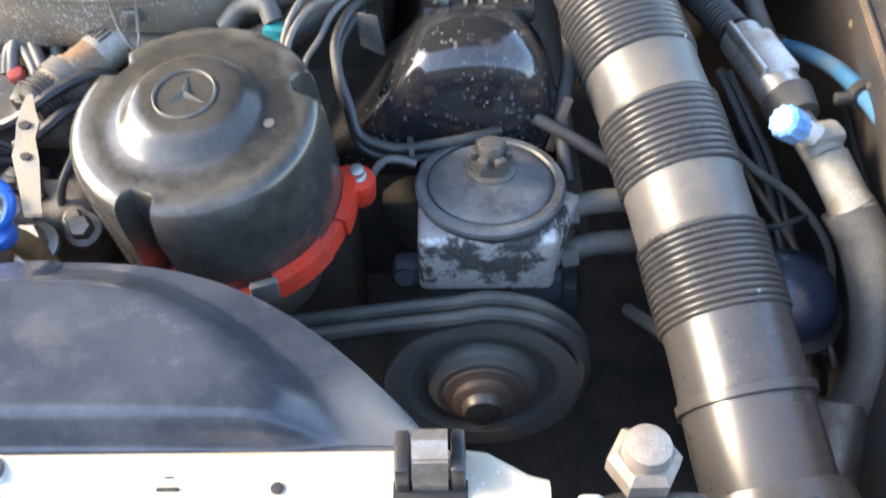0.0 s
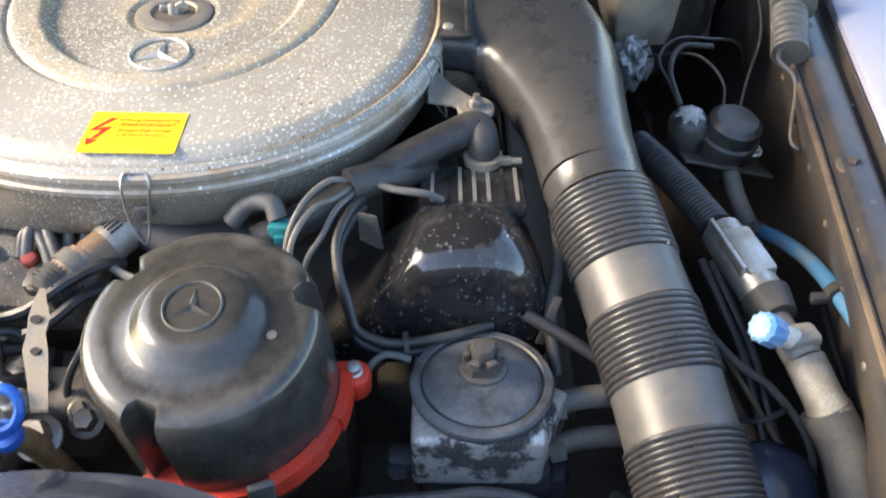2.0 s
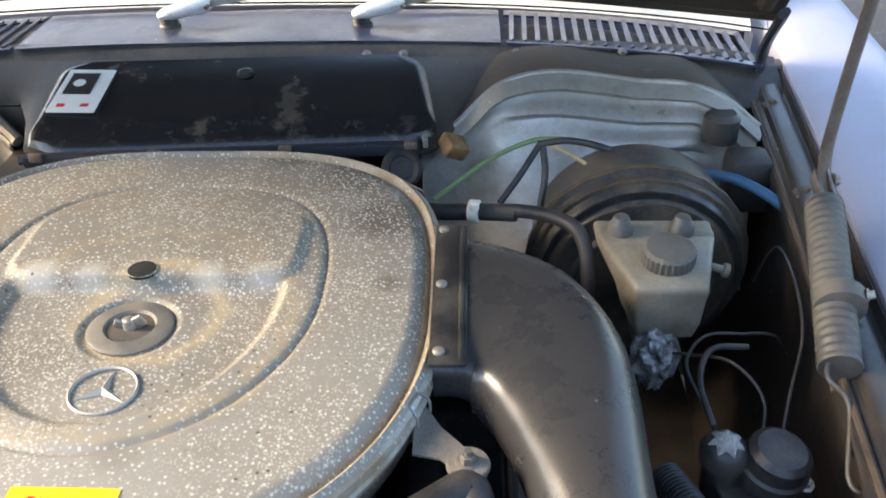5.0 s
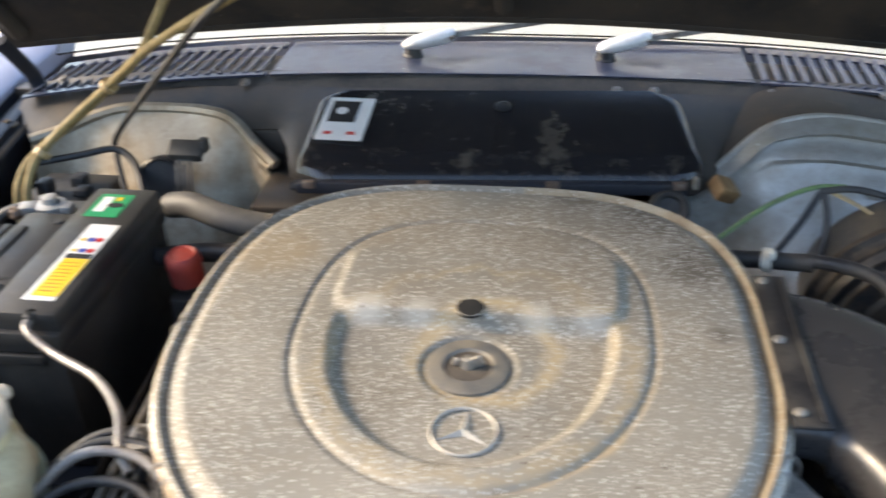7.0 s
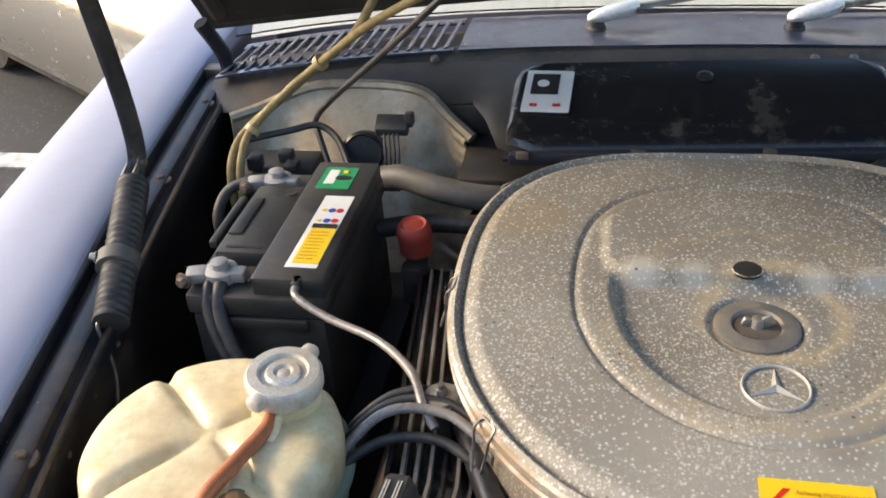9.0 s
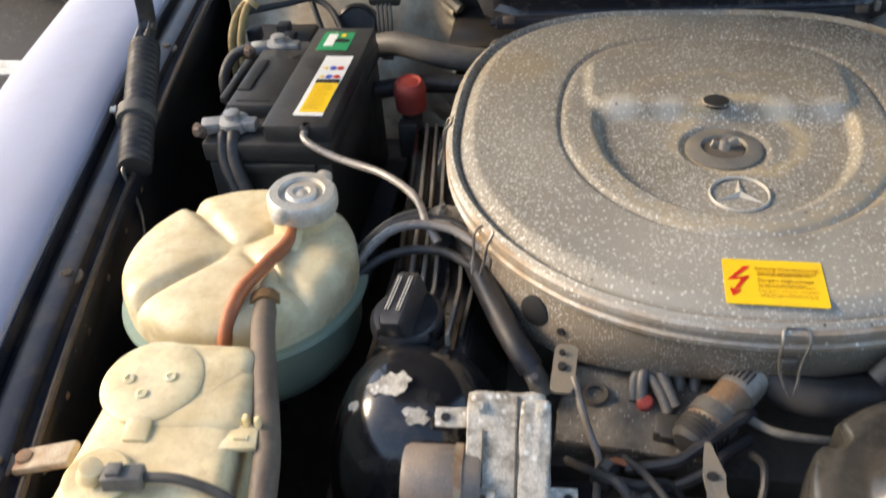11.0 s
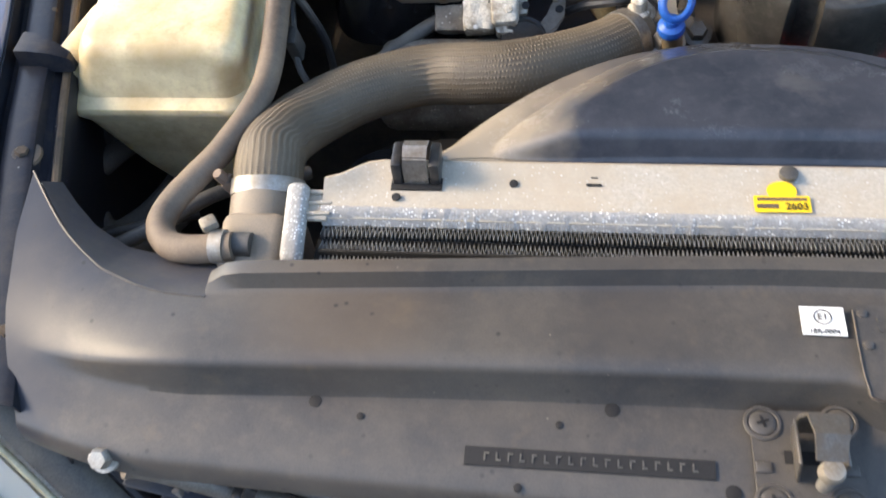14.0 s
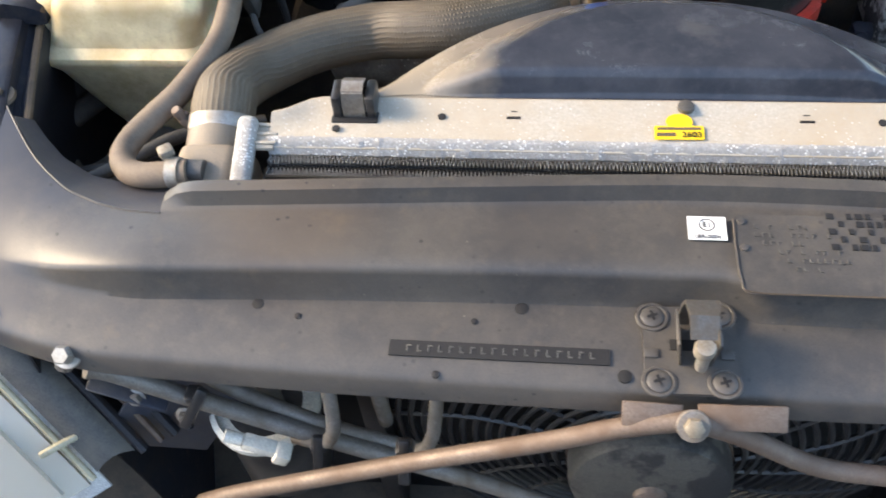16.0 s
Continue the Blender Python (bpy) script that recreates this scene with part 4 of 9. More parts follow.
# bulkhead shields on both sides
SHIELD_TOP = [(-0.03, 0.748), (0.005, 0.770), (0.042, 0.797), (0.066, 0.822), (0.086, 0.834), (0.12, 0.840), (0.155, 0.841), (0.25, 0.829), (0.322, 0.831), (0.36, 0.818), (0.40, 0.788)]
for name, lab, m_, x0, x1, yb, zt in (("bulkhead_shield", "champagne painted bulkhead shield with a torn dusty edge", M_TOWER, -0.905, -0.545, 1.255, 0.808), ("bulkhead_shield", "silver painted bulkhead shield with pressed ribs", M_TOWERSIL, -0.020, 0.398, 1.215, 0.832)):
    left = x0 < -0.5

    def shield(u, v, x0=x0, x1=x1, yb=yb, zt=zt, left=left):
        x = x0 + (x1 - x0) * u - (0.022 * smoothstep(0.8, 1.0, u) * (0.5 + 0.5 * math.sin(17 * v + 1.5 * math.sin(31 * v))) if left else 0)
        top = zt + (0.0 if left else 0.010 * math.sin(math.pi * u)) - 0.055 * (smoothstep(0.72, 1.0, u) if left else 1.3 * smoothstep(0.24, 0.0, u) + 0.7 * smoothstep(0.82, 1.0, u)) - (0.03 * smoothstep(0.35, 0.0, u) if left else 0)
        if not left:
            top = interp(SHIELD_TOP, x)
        z = top - 0.22 * v
        y = yb + 0.055 * math.sin(math.pi * u) ** 0.8 * (1 - v) + 0.04 * (1 - v) - 0.10 * v * math.sin(math.pi * min(1, u * 1.05)) ** 2
        if not left:
            y -= 0.014 * math.exp(-((v - 0.045) / 0.022) ** 2) + 0.013 * math.exp(-((v - 0.16) / 0.025) ** 2 - ((u - 0.62) / 0.36) ** 6) + 0.010 * math.exp(-((v - 0.29) / 0.035) ** 4 - ((u - 0.68) / 0.17) ** 6)
        return (x, y, z)

    sh = part(name, sheet(shield, 60, 60, 0.003), m_, car, lab)
    part("rolled_edge", tube([Vector(shield(k / 9, 0.0)) for k in range(10)], 0.0085 if left else 0.0045, 8, 4), m_, sh)
    part("top_ledge", sheet(lambda u, v: tuple(Vector(shield(u, 0)) + Vector((0, 0.13 * v, -0.01 * v))), 24, 3, 0.002), M_HOODPAD, sh)

for c_, s_ in (((-0.50, 1.345, 0.66), (0.20, 0.02, 0.25)), ((0.02, 1.345, 0.66), (0.12, 0.02, 0.25)), ((-0.50, 1.27, 0.735), (0.13, 0.14, 0.012))):
    part("side_bulkhead", box(c_, s_, 0.004), M_SCUTTLE, car, "black panel beside the air box")

# front crossmember
PROF = [(0.1290, 0.740), (0.1290, 0.7830), (0.1275, 0.7862), (0.1235, 0.7872), (0.1175, 0.7866), (0.1132, 0.7760), (0.1085, 0.7742), (0.085, 0.7778), (0.062, 0.7782), (0.0535, 0.7775), (0.0508, 0.7755), (0.0495, 0.7720), (0.0467, 0.7545), (0.0440, 0.7502), (0.020, 0.7485), (0.0, 0.7455), (-0.010, 0.743), (-0.014, 0.739), (-0.016, 0.722), (-0.006, 0.716)]
XS = [-0.562 + 0.92 * k / 76 for k in range(77)]
cross = thing("front_crossmember", (-0.2, 0.05, 0.70), "dusty black painted front crossmember with punched holes", "crossmember")


def cross_row(x):
    """Section of the crossmember at x: a bead behind, a flat, a step down and the front flange."""
    out = []
    raise_plate = smoothstep(-0.180, -0.166, x) * (1 - smoothstep(0.02, 0.035, x))
    bow = 0.013 * (max(0, abs(x + 0.2) - 0.05) / 0.4) ** 2
    d = -0.19 - x
    sweep = 0.19 * d * d if d < 0 else 0.052 * (math.sqrt(d * d + 0.0025) - 0.05)
    for y, z in PROF:
        if y > 0.10:
            y -= sweep
            z -= 0.011 * smoothstep(-0.545, -0.562, x) * smoothstep(0.778, 0.784, z)
        elif y > 0.063:
            y -= sweep * (y - 0.062) / 0.042
        elif y < 0.03:
            y += bow
        elif y < 0.063:
            y -= 0.010 * ((x + 0.2) / 0.4) ** 2 + 0.009 * raise_plate * (y > 0.04)
        out.append((x, y, z))
    return out


cm = part("pressing", thick(loft([cross_row(x) for x in XS], cap=False, closed=False), 0.002), M_CROSS, cross, sharp=40)


WING_REAR = [(-0.7045, 0.181), (-0.684, 0.154), (-0.664, 0.131), (-0.636, 0.109), (-0.610, 0.0985), (-0.588, 0.0935), (-0.5618, 0.0917)]


def wing_row(u):
    """Left end of the crossmember: its section fades into a panel that spreads to the rail."""
    foot = cross_row(-0.5618)[6:]
    y0, y1 = foot[-4][1], foot[0][1]
    rear = interp(WING_REAR, -0.5618 - 0.1425 * u)
    out = []
    for x, y, z in foot:
        w = max(0.0, min(1.0, (y - y0) / (y1 - y0)))
        plane = 0.7445 + 0.032 * smoothstep(0.0, 1.0, w) + 0.012 * u * u * w
        f = smoothstep(0.0, 0.95, u) * smoothstep(-0.02, 0.08, w)
        yy = y + (rear - y1) * w ** 3 + 0.020 * u * u * (1 - w)
        out.append((-0.5618 - (0.112 + 0.0305 * w) * u, yy, z + (plane - z) * f))
    return out


part("end_wing", thick(loft([wing_row(k / 24) for k in range(25)], cap=False, closed=False), 0.002), M_CROSS, cm, "dark end panel curving up to the fender rail", sharp=40)
part("rear_flange", sheet(lambda u, v: tuple(Vector((-0.5618 - 0.138 * u, interp(WING_REAR, -0.5618 - 0.138 * u) - 0.001, 0.7735 + 0.010 * u * u)) + Vector((-0.004 * u, 0.052 - 0.030 * u, -0.026)) * v), 24, 4, 0.002), M_BAYBLUE, cm, "blue-black flange below the panel edge")
part("right_wing", thick(loft([[(-0.205 - 0.0005 - x - 0.203, y, z) for x, y, z in wing_row(k / 12)] for k in range(13)], cap=False, closed=False), 0.002), M_CROSS, cm)
part("end_wing_lip", tube([Vector(wing_row(k / 12)[0]) for k in range(13)], 0.0008, 8, 4), M_CROSS, cm)
# flat black discs laid on the pressing as the shade inside its holes
for x, y, r in ((-0.485, 0.036, 0.0036), (-0.4565, 0.028, 0.002), (-0.340, 0.029, 0.002), (-0.310, 0.040, 0.0040), (-0.245, -0.004, 0.0040), (-0.362, -0.008, 0.0022)):
    part("hole", lathe([(r * 1.1, -0.002), (r * 1.1, 0.0013), (r, 0.0014)], (x, y, interp([(-0.010, 0.743), (0.0, 0.7455), (0.020, 0.7485), (0.041, 0.7495), (0.05, 0.76)], y) - 0.0004), (0, -0.1, 1), 16), M_INKSHADE, cm, "dark punched hole")
part("stamped_number", box((-0.3235, 0.0078, 0.7474), (0.139, 0.0108, 0.0010), 0, turn(7, 0, -0.3)), M_INKSHADE, cm, "black strip with a stamped serial number")
for k in range(18):
    q = Vector((-0.3815 + 0.0068 * k, 0.0079, 0.7482))
    part("stamped_mark", join(box(q, (0.0009, 0.0048, 0.0005), 0, turn(7, 0, -0.3)), box(q + Vector((0.0014, 0.0019 - 0.0038 * (k % 2), 0.0002 - 0.0004 * (k % 2))), (0.0022, 0.0009, 0.0005), 0, turn(7, 0, -0.3))), M_RUBGREY, cm)
lab = part("approval_sticker", plate([(-0.012, -0.0095), (0.012, -0.0095), (0.012, 0.0095), (-0.012, 0.0095)], 0, 0.0006, Matrix.Translation((-0.194, 0.0870, 0.7800))), M_WHITE, cm, "white approval sticker with a circled E")
RL = turn(0, 0, 0)
ringb = lathe([(0.0044, 0), (0.0044, 0.0003), (0.0050, 0.0003), (0.0050, 0)], (-0.194, 0.0895, 0.7801), (0, 0, 1), 24)
bmesh.ops.delete(ringb, geom=[f for f in ringb.faces if len(f.verts) > 4], context="FACES_ONLY")
part("sticker_ring", ringb, M_INKSHADE, lab)
words(lab, "E1", (-0.194, 0.0895, 0.7802), RL, 0.0058, M_INKSHADE)
words(lab, "1BR-0004", (-0.194, 0.0798, 0.7802), RL, 0.0042, M_INKSHADE)
idp = part("data_plate", plate(rounded(0.17, 0.062, 0.006), 0, 0.0012, Matrix.Translation((-0.092, 0.0675, 0.7804)) @ turn(0.6, 0, 0)), M_CROSS, cm, "dusty stamped data plate riveted to the crossmember")
part("dust_edge", tube([(-0.1772, 0.094, 0.7809), (-0.1776, 0.070, 0.7808), (-0.1765, 0.046, 0.7806), (-0.170, 0.0375, 0.7804), (-0.12, 0.0368, 0.7804), (-0.03, 0.0368, 0.7804)], 0.0007, 6, 6), M_BAYBROWN, idp)
for x, y in ((-0.1725, 0.0925), (-0.1725, 0.0715), (-0.020, 0.0925)):
    part("rivet", lathe([(0.0030, 0), (0.0026, 0.0012), (0.001, 0.0016)], (x, y, 0.7806), (0, 0, 1), 14), M_CROSS, idp)
rnd = random.Random(21)
for row, (c0, c1) in enumerate(((0, 8), (0, 11), (1, 9), (2, 12), (4, 13), (5, 12))):
    for col in range(c0, c1):
        if rnd.random() < 0.62:
            part("stamped_mark", join(box((-0.165 + 0.0044 * col, 0.0885 - 0.0066 * row, 0.7812), (0.0006, 0.0034, 0.0004), 0), box((-0.1640 + 0.0044 * col, 0.0885 - 0.0066 * row + (0.0014 if rnd.random() < 0.5 else -0.0014), 0.7812), (0.0020, 0.0006, 0.0004), 0)), M_RUBGREY, idp)
for i in range(9):
    for j in range(5):
        if (i + j) % 2 == 0 or rnd.random() < 0.25:
            part("punched_mark", box((-0.1175 + 0.0058 * i, 0.0985 - 0.0062 * j, 0.7812), (0.0045 if i % 3 == 0 else 0.0030, 0.0045, 0.0004), 0), M_INKSHADE, idp)

# hood latch on the crossmember
latch = thing("hood_latch", (-0.203, 0.020, 0.748), "dusty steel hood latch on a plate with four screws", "latch")
part("base_plate", plate(rounded(0.057, 0.060, 0.010), 0, 0.003, Matrix.Translation((-0.2055, 0.0125, 0.7530)) @ turn(4, 0, 1)), M_CROSS, latch)
for x, y in ((-0.2280, 0.0340), (-0.1870, 0.0365), (-0.2255, -0.0105), (-0.1865, -0.0100)):
    z = 0.7532 + 0.07 * (y - 0.0125)
    sc = part("screw", join(lathe([(0.0105, 0), (0.0100, 0.0010), (0.0085, 0.0012), (0.0078, 0.0004)], (x, y, z), (0, -0.07, 1), 24), lathe([(0.0074, 0), (0.0073, 0.0012), (0.0060, 0.0020), (0.003, 0.0022)], (x, y, z), (0, -0.07, 1), 20)), M_CROSS, latch)
    part("cross_slot", join(box((x, y, z + 0.0024), (0.0070, 0.0016, 0.0005), 0, turn(4, 0, 20)), box((x, y, z + 0.0024), (0.0016, 0.0070, 0.0005), 0, turn(4, 0, 20))), M_INKSHADE, sc)
for x, y in ((-0.2295, 0.0085), (-0.1840, 0.0090)):
    part("emboss", box((x, y, 0.7535), (0.0085, 0.0065, 0.002), 0.0008, turn(4, 0, 0)), M_CROSS, latch)
part("slot_shadow", box((-0.209, 0.0150, 0.7534), (0.018, 0.0075, 0.0006), 0, turn(4, 0, 0)), M_INKSHADE, latch)
part("hook", loft([[Vector((-0.203 + dx, y, z)) for dx in (-w, w)] + [Vector((-0.203 + dx, y + ty, z + tz)) for dx in (w, -w)] for w, y, z, ty, tz in ((0.010, 0.030, 0.751, 0.002, 0.0), (0.010, 0.028, 0.775, 0.002, 0.001), (0.010, 0.022, 0.789, 0.001, 0.002), (0.0085, 0.010, 0.792, 0.0, 0.002), (0.0075, 0.000, 0.784, -0.001, 0.001))]), M_DARKSTEEL, latch, "bent steel catch")
part("catch_side", box((-0.214, 0.014, 0.764), (0.002, 0.026, 0.024), 0.0008, turn(0, -8, 0)), M_DARKSTEEL, latch)
part("catch_side", box((-0.193, 0.014, 0.764), (0.002, 0.026, 0.024), 0.0008, turn(0, 8, 0)), M_DARKSTEEL, latch)
part("pin", join(lathe([(0.004, 0), (0.004, 0.022), (0.0035, 0.024)], (-0.201, -0.002, 0.757), (0, -0.1, 1), 14), lathe([(0.0062, 0.0), (0.0066, 0.006), (0.0055, 0.009), (0.0025, 0.0095)], (-0.202, -0.003, 0.775), (0, -0.2, 1), 16)), M_ALU, latch, "bright round pin")

# grille bar, pipes and clips in front of and below the crossmember
gbar = thing("grille_bar", (-0.2055, -0.03, 0.70), "pinkish brown rusted tubular grille bar with bracket strips", "bar")
part("tube", tube([(-0.56, -0.030, 0.565), (-0.517, -0.030, 0.592), (-0.386, -0.032, 0.663), (-0.29, -0.032, 0.708), (-0.245, -0.030, 0.728), (-0.2055, -0.028, 0.738)], 0.0066, 12, 6), M_RUSTY, gbar)
part("tube", tube([(-0.2055, -0.028, 0.738), (-0.17, -0.030, 0.722), (-0.12, -0.032, 0.692), (-0.05, -0.032, 0.676), (0.10, -0.03, 0.60)], 0.0066, 12, 6), M_RUSTY, gbar)
part("bracket_strip", box((-0.2290, -0.026, 0.7390), (0.036, 0.003, 0.015), 0.001, turn(-48, 2, 0)), M_RUSTY, gbar, "rust brown bracket strip")
part("bracket_strip", box((-0.1760, -0.026, 0.7400), (0.052, 0.003, 0.016), 0.001, turn(-48, -2, 0)), M_RUSTY, gbar, "rust brown bracket strip")
wsh = part("washer", lathe([(0.010, 0), (0.010, 0.002), (0.0095, 0.003)], (-0.2055, -0.033, 0.741), (0, -0.7, 0.7), 20), M_PIPE, gbar)
part("nut", lathe([(0.006, 0.002), (0.006, 0.008), (0.004, 0.009)], (-0.2055, -0.033, 0.741), (0, -0.7, 0.7), 6), M_TANSTEEL, wsh)
solo("condenser_pipe", tube([(-0.612, 0.004, 0.708), (-0.60, 0.008, 0.698), (-0.555, 0.012, 0.660), (-0.48, 0.012, 0.615), (-0.417, 0.010, 0.584), (-0.33, 0.008, 0.54), (-0.26, 0.004, 0.50)], 0.0072, 10), M_PIPE, "grey-brown condenser pipe below the crossmember", "pipe", group="condenser pipes")
solo("condenser_pipe", tube([(-0.560, 0.040, 0.690), (-0.54, 0.030, 0.655), (-0.47, 0.022, 0.612), (-0.40, 0.022, 0.575), (-0.36, 0.03, 0.55)], 0.0062, 10), M_PIPE, "grey condenser pipe beside the drier", "pipe", group="condenser pipes")
solo("condenser_pipe", tube([(-0.585, 0.055, 0.700), (-0.567, 0.050, 0.684), (-0.545, 0.045, 0.668), (-0.50, 0.04, 0.640)], 0.0055, 10), M_PIPE, "short grey pipe behind the crossmember lip", "pipe", group="condenser pipes")
solo("vertical_pipe", tube([(-0.455, 0.035, 0.690), (-0.447, 0.012, 0.660), (-0.4485, 0.002, 0.632), (-0.462, 0.004, 0.612), (-0.485, 0.012, 0.603)], 0.0055, 10), M_PIPE, "curved grey pipe below the crossmember", "pipe", group="upright pipes")
solo("vertical_pipe", tube([(-0.368, 0.03, 0.700), (-0.370, 0.006, 0.660), (-0.376, 0.000, 0.630), (-0.388, 0.000, 0.612)], 0.0052, 10), M_PIPE, "curved grey pipe below the crossmember", "pipe", group="upright pipes")
solo("vertical_pipe", tube([(-0.425, 0.050, 0.700), (-0.424, 0.050, 0.60), (-0.424, 0.052, 0.56)], 0.0065, 10), M_PIPE, "straight grey pipe with a collar", "pipe", group="upright pipes")
for x, y, z, rz in ((-0.545, 0.000, 0.665, 30), (-0.462, -0.006, 0.608, 4), (-0.390, -0.024, 0.648, 2)):
    solo("pipe_clip", join(box((x, y, z), (0.0085, 0.006, 0.040), 0.002, turn(-25, 0, 0) @ turn(0, rz, 0)), box((x, y + 0.008, z + 0.004), (0.013, 0.014, 0.012), 0.003)), M_BLACKPL, "black plastic strap clip on the pipes", "clip", group="pipe clips")
solo("connector_plug", join(box((-0.505, -0.004, 0.618), (0.030, 0.012, 0.011), 0.003, turn(0, 28, 0)), box((-0.490, -0.006, 0.610), (0.012, 0.014, 0.015), 0.002, turn(0, 28, 0)), tube([(-0.53, -0.004, 0.632), (-0.518, -0.004, 0.626)], 0.005, 10)), M_WHITEPL, "cream plug connector on the drier wiring", "connector")
dr = thing("receiver_drier", (-0.520, 0.048, 0.48), "black receiver drier bottle with a pale top ring", "bottle")
part("bottle", lathe([(0.036, 0), (0.039, 0.004), (0.039, 0.095), (0.036, 0.103), (0.015, 0.106)], (-0.520, 0.048, 0.485), (0, 0, 1), 28), M_BLACKPL, dr)
part("top_ring", lathe([(0.040, 0.0), (0.0455, 0.001), (0.0460, 0.008), (0.041, 0.011), (0.040, 0.007), (0.012, 0.006)], (-0.520, 0.048, 0.582), (0, 0, 1), 28), M_WHITEPL, dr, "pale plastic top ring")
part("fitting", lathe([(0.010, 0), (0.010, 0.03), (0.007, 0.04)], (-0.512, 0.045, 0.588), (0, 0, 1), 14), M_RUBGREY, dr)

# condenser fan behind the bar
fan = thing("condenser_fan", (-0.205, 0.07, 0.30), "black condenser fan with ringed guard and round motor", "fan")
FC = Vector((-0.210, 0.060, 0.550))
for k in range(13):
    r = 0.075 + 0.0108 * k
    part("guard_ring", tube([FC + Vector((r * math.cos(a), -0.02 * (1 - k / 13), r * math.sin(a))) for a in (2 * math.pi * j / 60 for j in range(61))], 0.0028, 6, 1, smooth_line=False), M_BLACKPL, fan)
for k in range(18):
    a = 2 * math.pi * k / 18
    part("guard_spoke", tube([FC + Vector((0.068 * math.cos(a), -0.02, 0.068 * math.sin(a))), FC + Vector((0.14 * math.cos(a + 0.12), -0.012, 0.14 * math.sin(a + 0.12))), FC + Vector((0.21 * math.cos(a + 0.3), 0, 0.21 * math.sin(a + 0.3)))], 0.0026, 6, 4), M_BLACKPL, fan)
part("motor", lathe([(0.064, 0), (0.064, 0.045), (0.061, 0.052), (0.052, 0.056), (0.020, 0.057)], FC, (0, -1, 0.10), 40), M_MOTOR, fan, "round black fan motor with worn paint")
part("motor_strap", ring_band(FC + Vector((0, -0.022, 0.002)), (0, -1, 0.10), 0.0645, 0.008), M_RUSTY, fan)
part("motor_boss", lathe([(0.014, 0), (0.012, 0.006), (0.006, 0.009)], FC + Vector((0, -0.055, 0.003)), (0, -1, 0.1), 16), M_RUSTY, fan)
part("shroud_frame", join(box((-0.205, 0.09, 0.70), (0.50, 0.03, 0.02), 0.004), box((-0.445, 0.09, 0.50), (0.02, 0.03, 0.40), 0.004), box((0.035, 0.09, 0.50), (0.02, 0.03, 0.40), 0.004)), M_BLACKPL, fan)
part("condenser_core", box((-0.205, 0.115, 0.50), (0.62, 0.02, 0.44), 0.002), M_FINSHADE, fan)

# headlamp corner
lamp = thing("headlamp", (-0.68, -0.02, 0.50), "clear ribbed headlamp lens edge in a dark bucket", "headlamp")
LA, LB, LD = Vector((-0.745, 0.036, 0.700)), Vector((-0.640, -0.034, 0.594)), Vector((-0.120, -0.075, -0.085))


def lens_fn(u, v):
    p = LA.lerp(LB, u) + LD * v
    return tuple(p + Vector((0, 0, 0.016 * math.sin(math.pi * v) + 0.010 * math.sin(math.pi * u))))


lens = part("lens", sheet(lens_fn, 20, 14, 0.004), M_LENS, lamp, "clear lens with a bright reflector behind")
for k in (0, 3):
    part("lens_rib", tube([Vector(lens_fn(0.03 + 0.94 * q / 8, 0.14 + 0.13 * k)) + Vector((0, 0, 0.0005)) for q in range(9)], 0.0035, 6, 3, flat=0.5), M_LENS, lens)
part("reflector", sheet(lambda u, v: tuple(Vector(lens_fn(u, v)) + Vector((0.006, 0.010, -0.022))), 8, 8, 0.002), M_CHROME, lamp)
part("trim_edge", tube([LA + (LB - LA) * (k / 6) + Vector((0.003, 0.004, 0.003 + 0.010 * math.sin(math.pi * k / 6))) for k in range(7)], 0.0026, 8), M_AGEDRIM, lamp, "yellowed lens rim")
part("trim_clip", box(LA.lerp(LB, 0.80) + Vector((0.003, 0.002, 0.012)), (0.006, 0.030, 0.005), 0.0015, turn(0, 35, 128)), M_AGEDRIM, lamp)
part("bucket", sheet(lambda u, v: tuple(LA.lerp(LB, u) + Vector((0.006 + 0.024 * v, 0.008 + 0.020 * v, 0.007 + 0.008 * v * (1 - v) * 4 + 0.010 * math.sin(math.pi * u)))), 16, 6, 0.003), M_RUBGREY, lamp, "grey steel lamp surround strip")
for d_, r_, m_ in ((0.036, 0.0055, M_BAY), (0.047, 0.0040, M_RUSTY), (0.056, 0.0060, M_BAY)):
    part("surround_rib", tube([LA.lerp(LB, k / 6) + Vector((d_, 0.85 * d_, 0.004 + 0.008 * math.sin(math.pi * k / 6) - 0.10 * (d_ - 0.03))) for k in range(7)], r_, 8, 4, flat=0.7), m_, lamp, "dark folded edge beside the lamp")
part("inner_strip", tube([LA.lerp(LB, k / 5) + Vector((0.066, 0.054, -0.002)) for k in range(6)], 0.006, 8, flat=0.5), M_BAY, lamp)
part("bracket_plate", join(box((-0.575, 0.03, 0.615), (0.09, 0.004, 0.13), 0.002, turn(0, 38, 20)), box((-0.60, 0.02, 0.66), (0.06, 0.03, 0.004), 0.002, turn(0, 30, 0))), M_BAYBLUE, lamp, "navy lamp bracket with bolts")
for p in ((-0.595, 0.012, 0.655), (-0.565, 0.012, 0.630), (-0.640, 0.018, 0.690)):
    part("bracket_bolt", hexbolt(p, (0, -1, 0.5), 0.005, 0.006), M_STEEL, lamp)
solo("wing_bolt", hexbolt((-0.612, 0.000, 0.734), (0, -0.6, 0.8), 0.0068, 0.011), M_ALU, "bright hexagon bolt at the crossmember end", "bolt")

# dark lower bay
solo("engine_bay_floor", join(box((-0.22, 0.75, 0.30), (1.20, 1.40, 0.02), 0.004), box((-0.22, -0.10, 0.36), (1.1, 0.04, 0.25), 0.004)), M_VOID, "grimy black undertray of the engine bay", "undertray", kind="structure")


# ---- air cleaner ----
AC = Vector((-0.246, 0.840, 0.0))
AC_A = 0.262


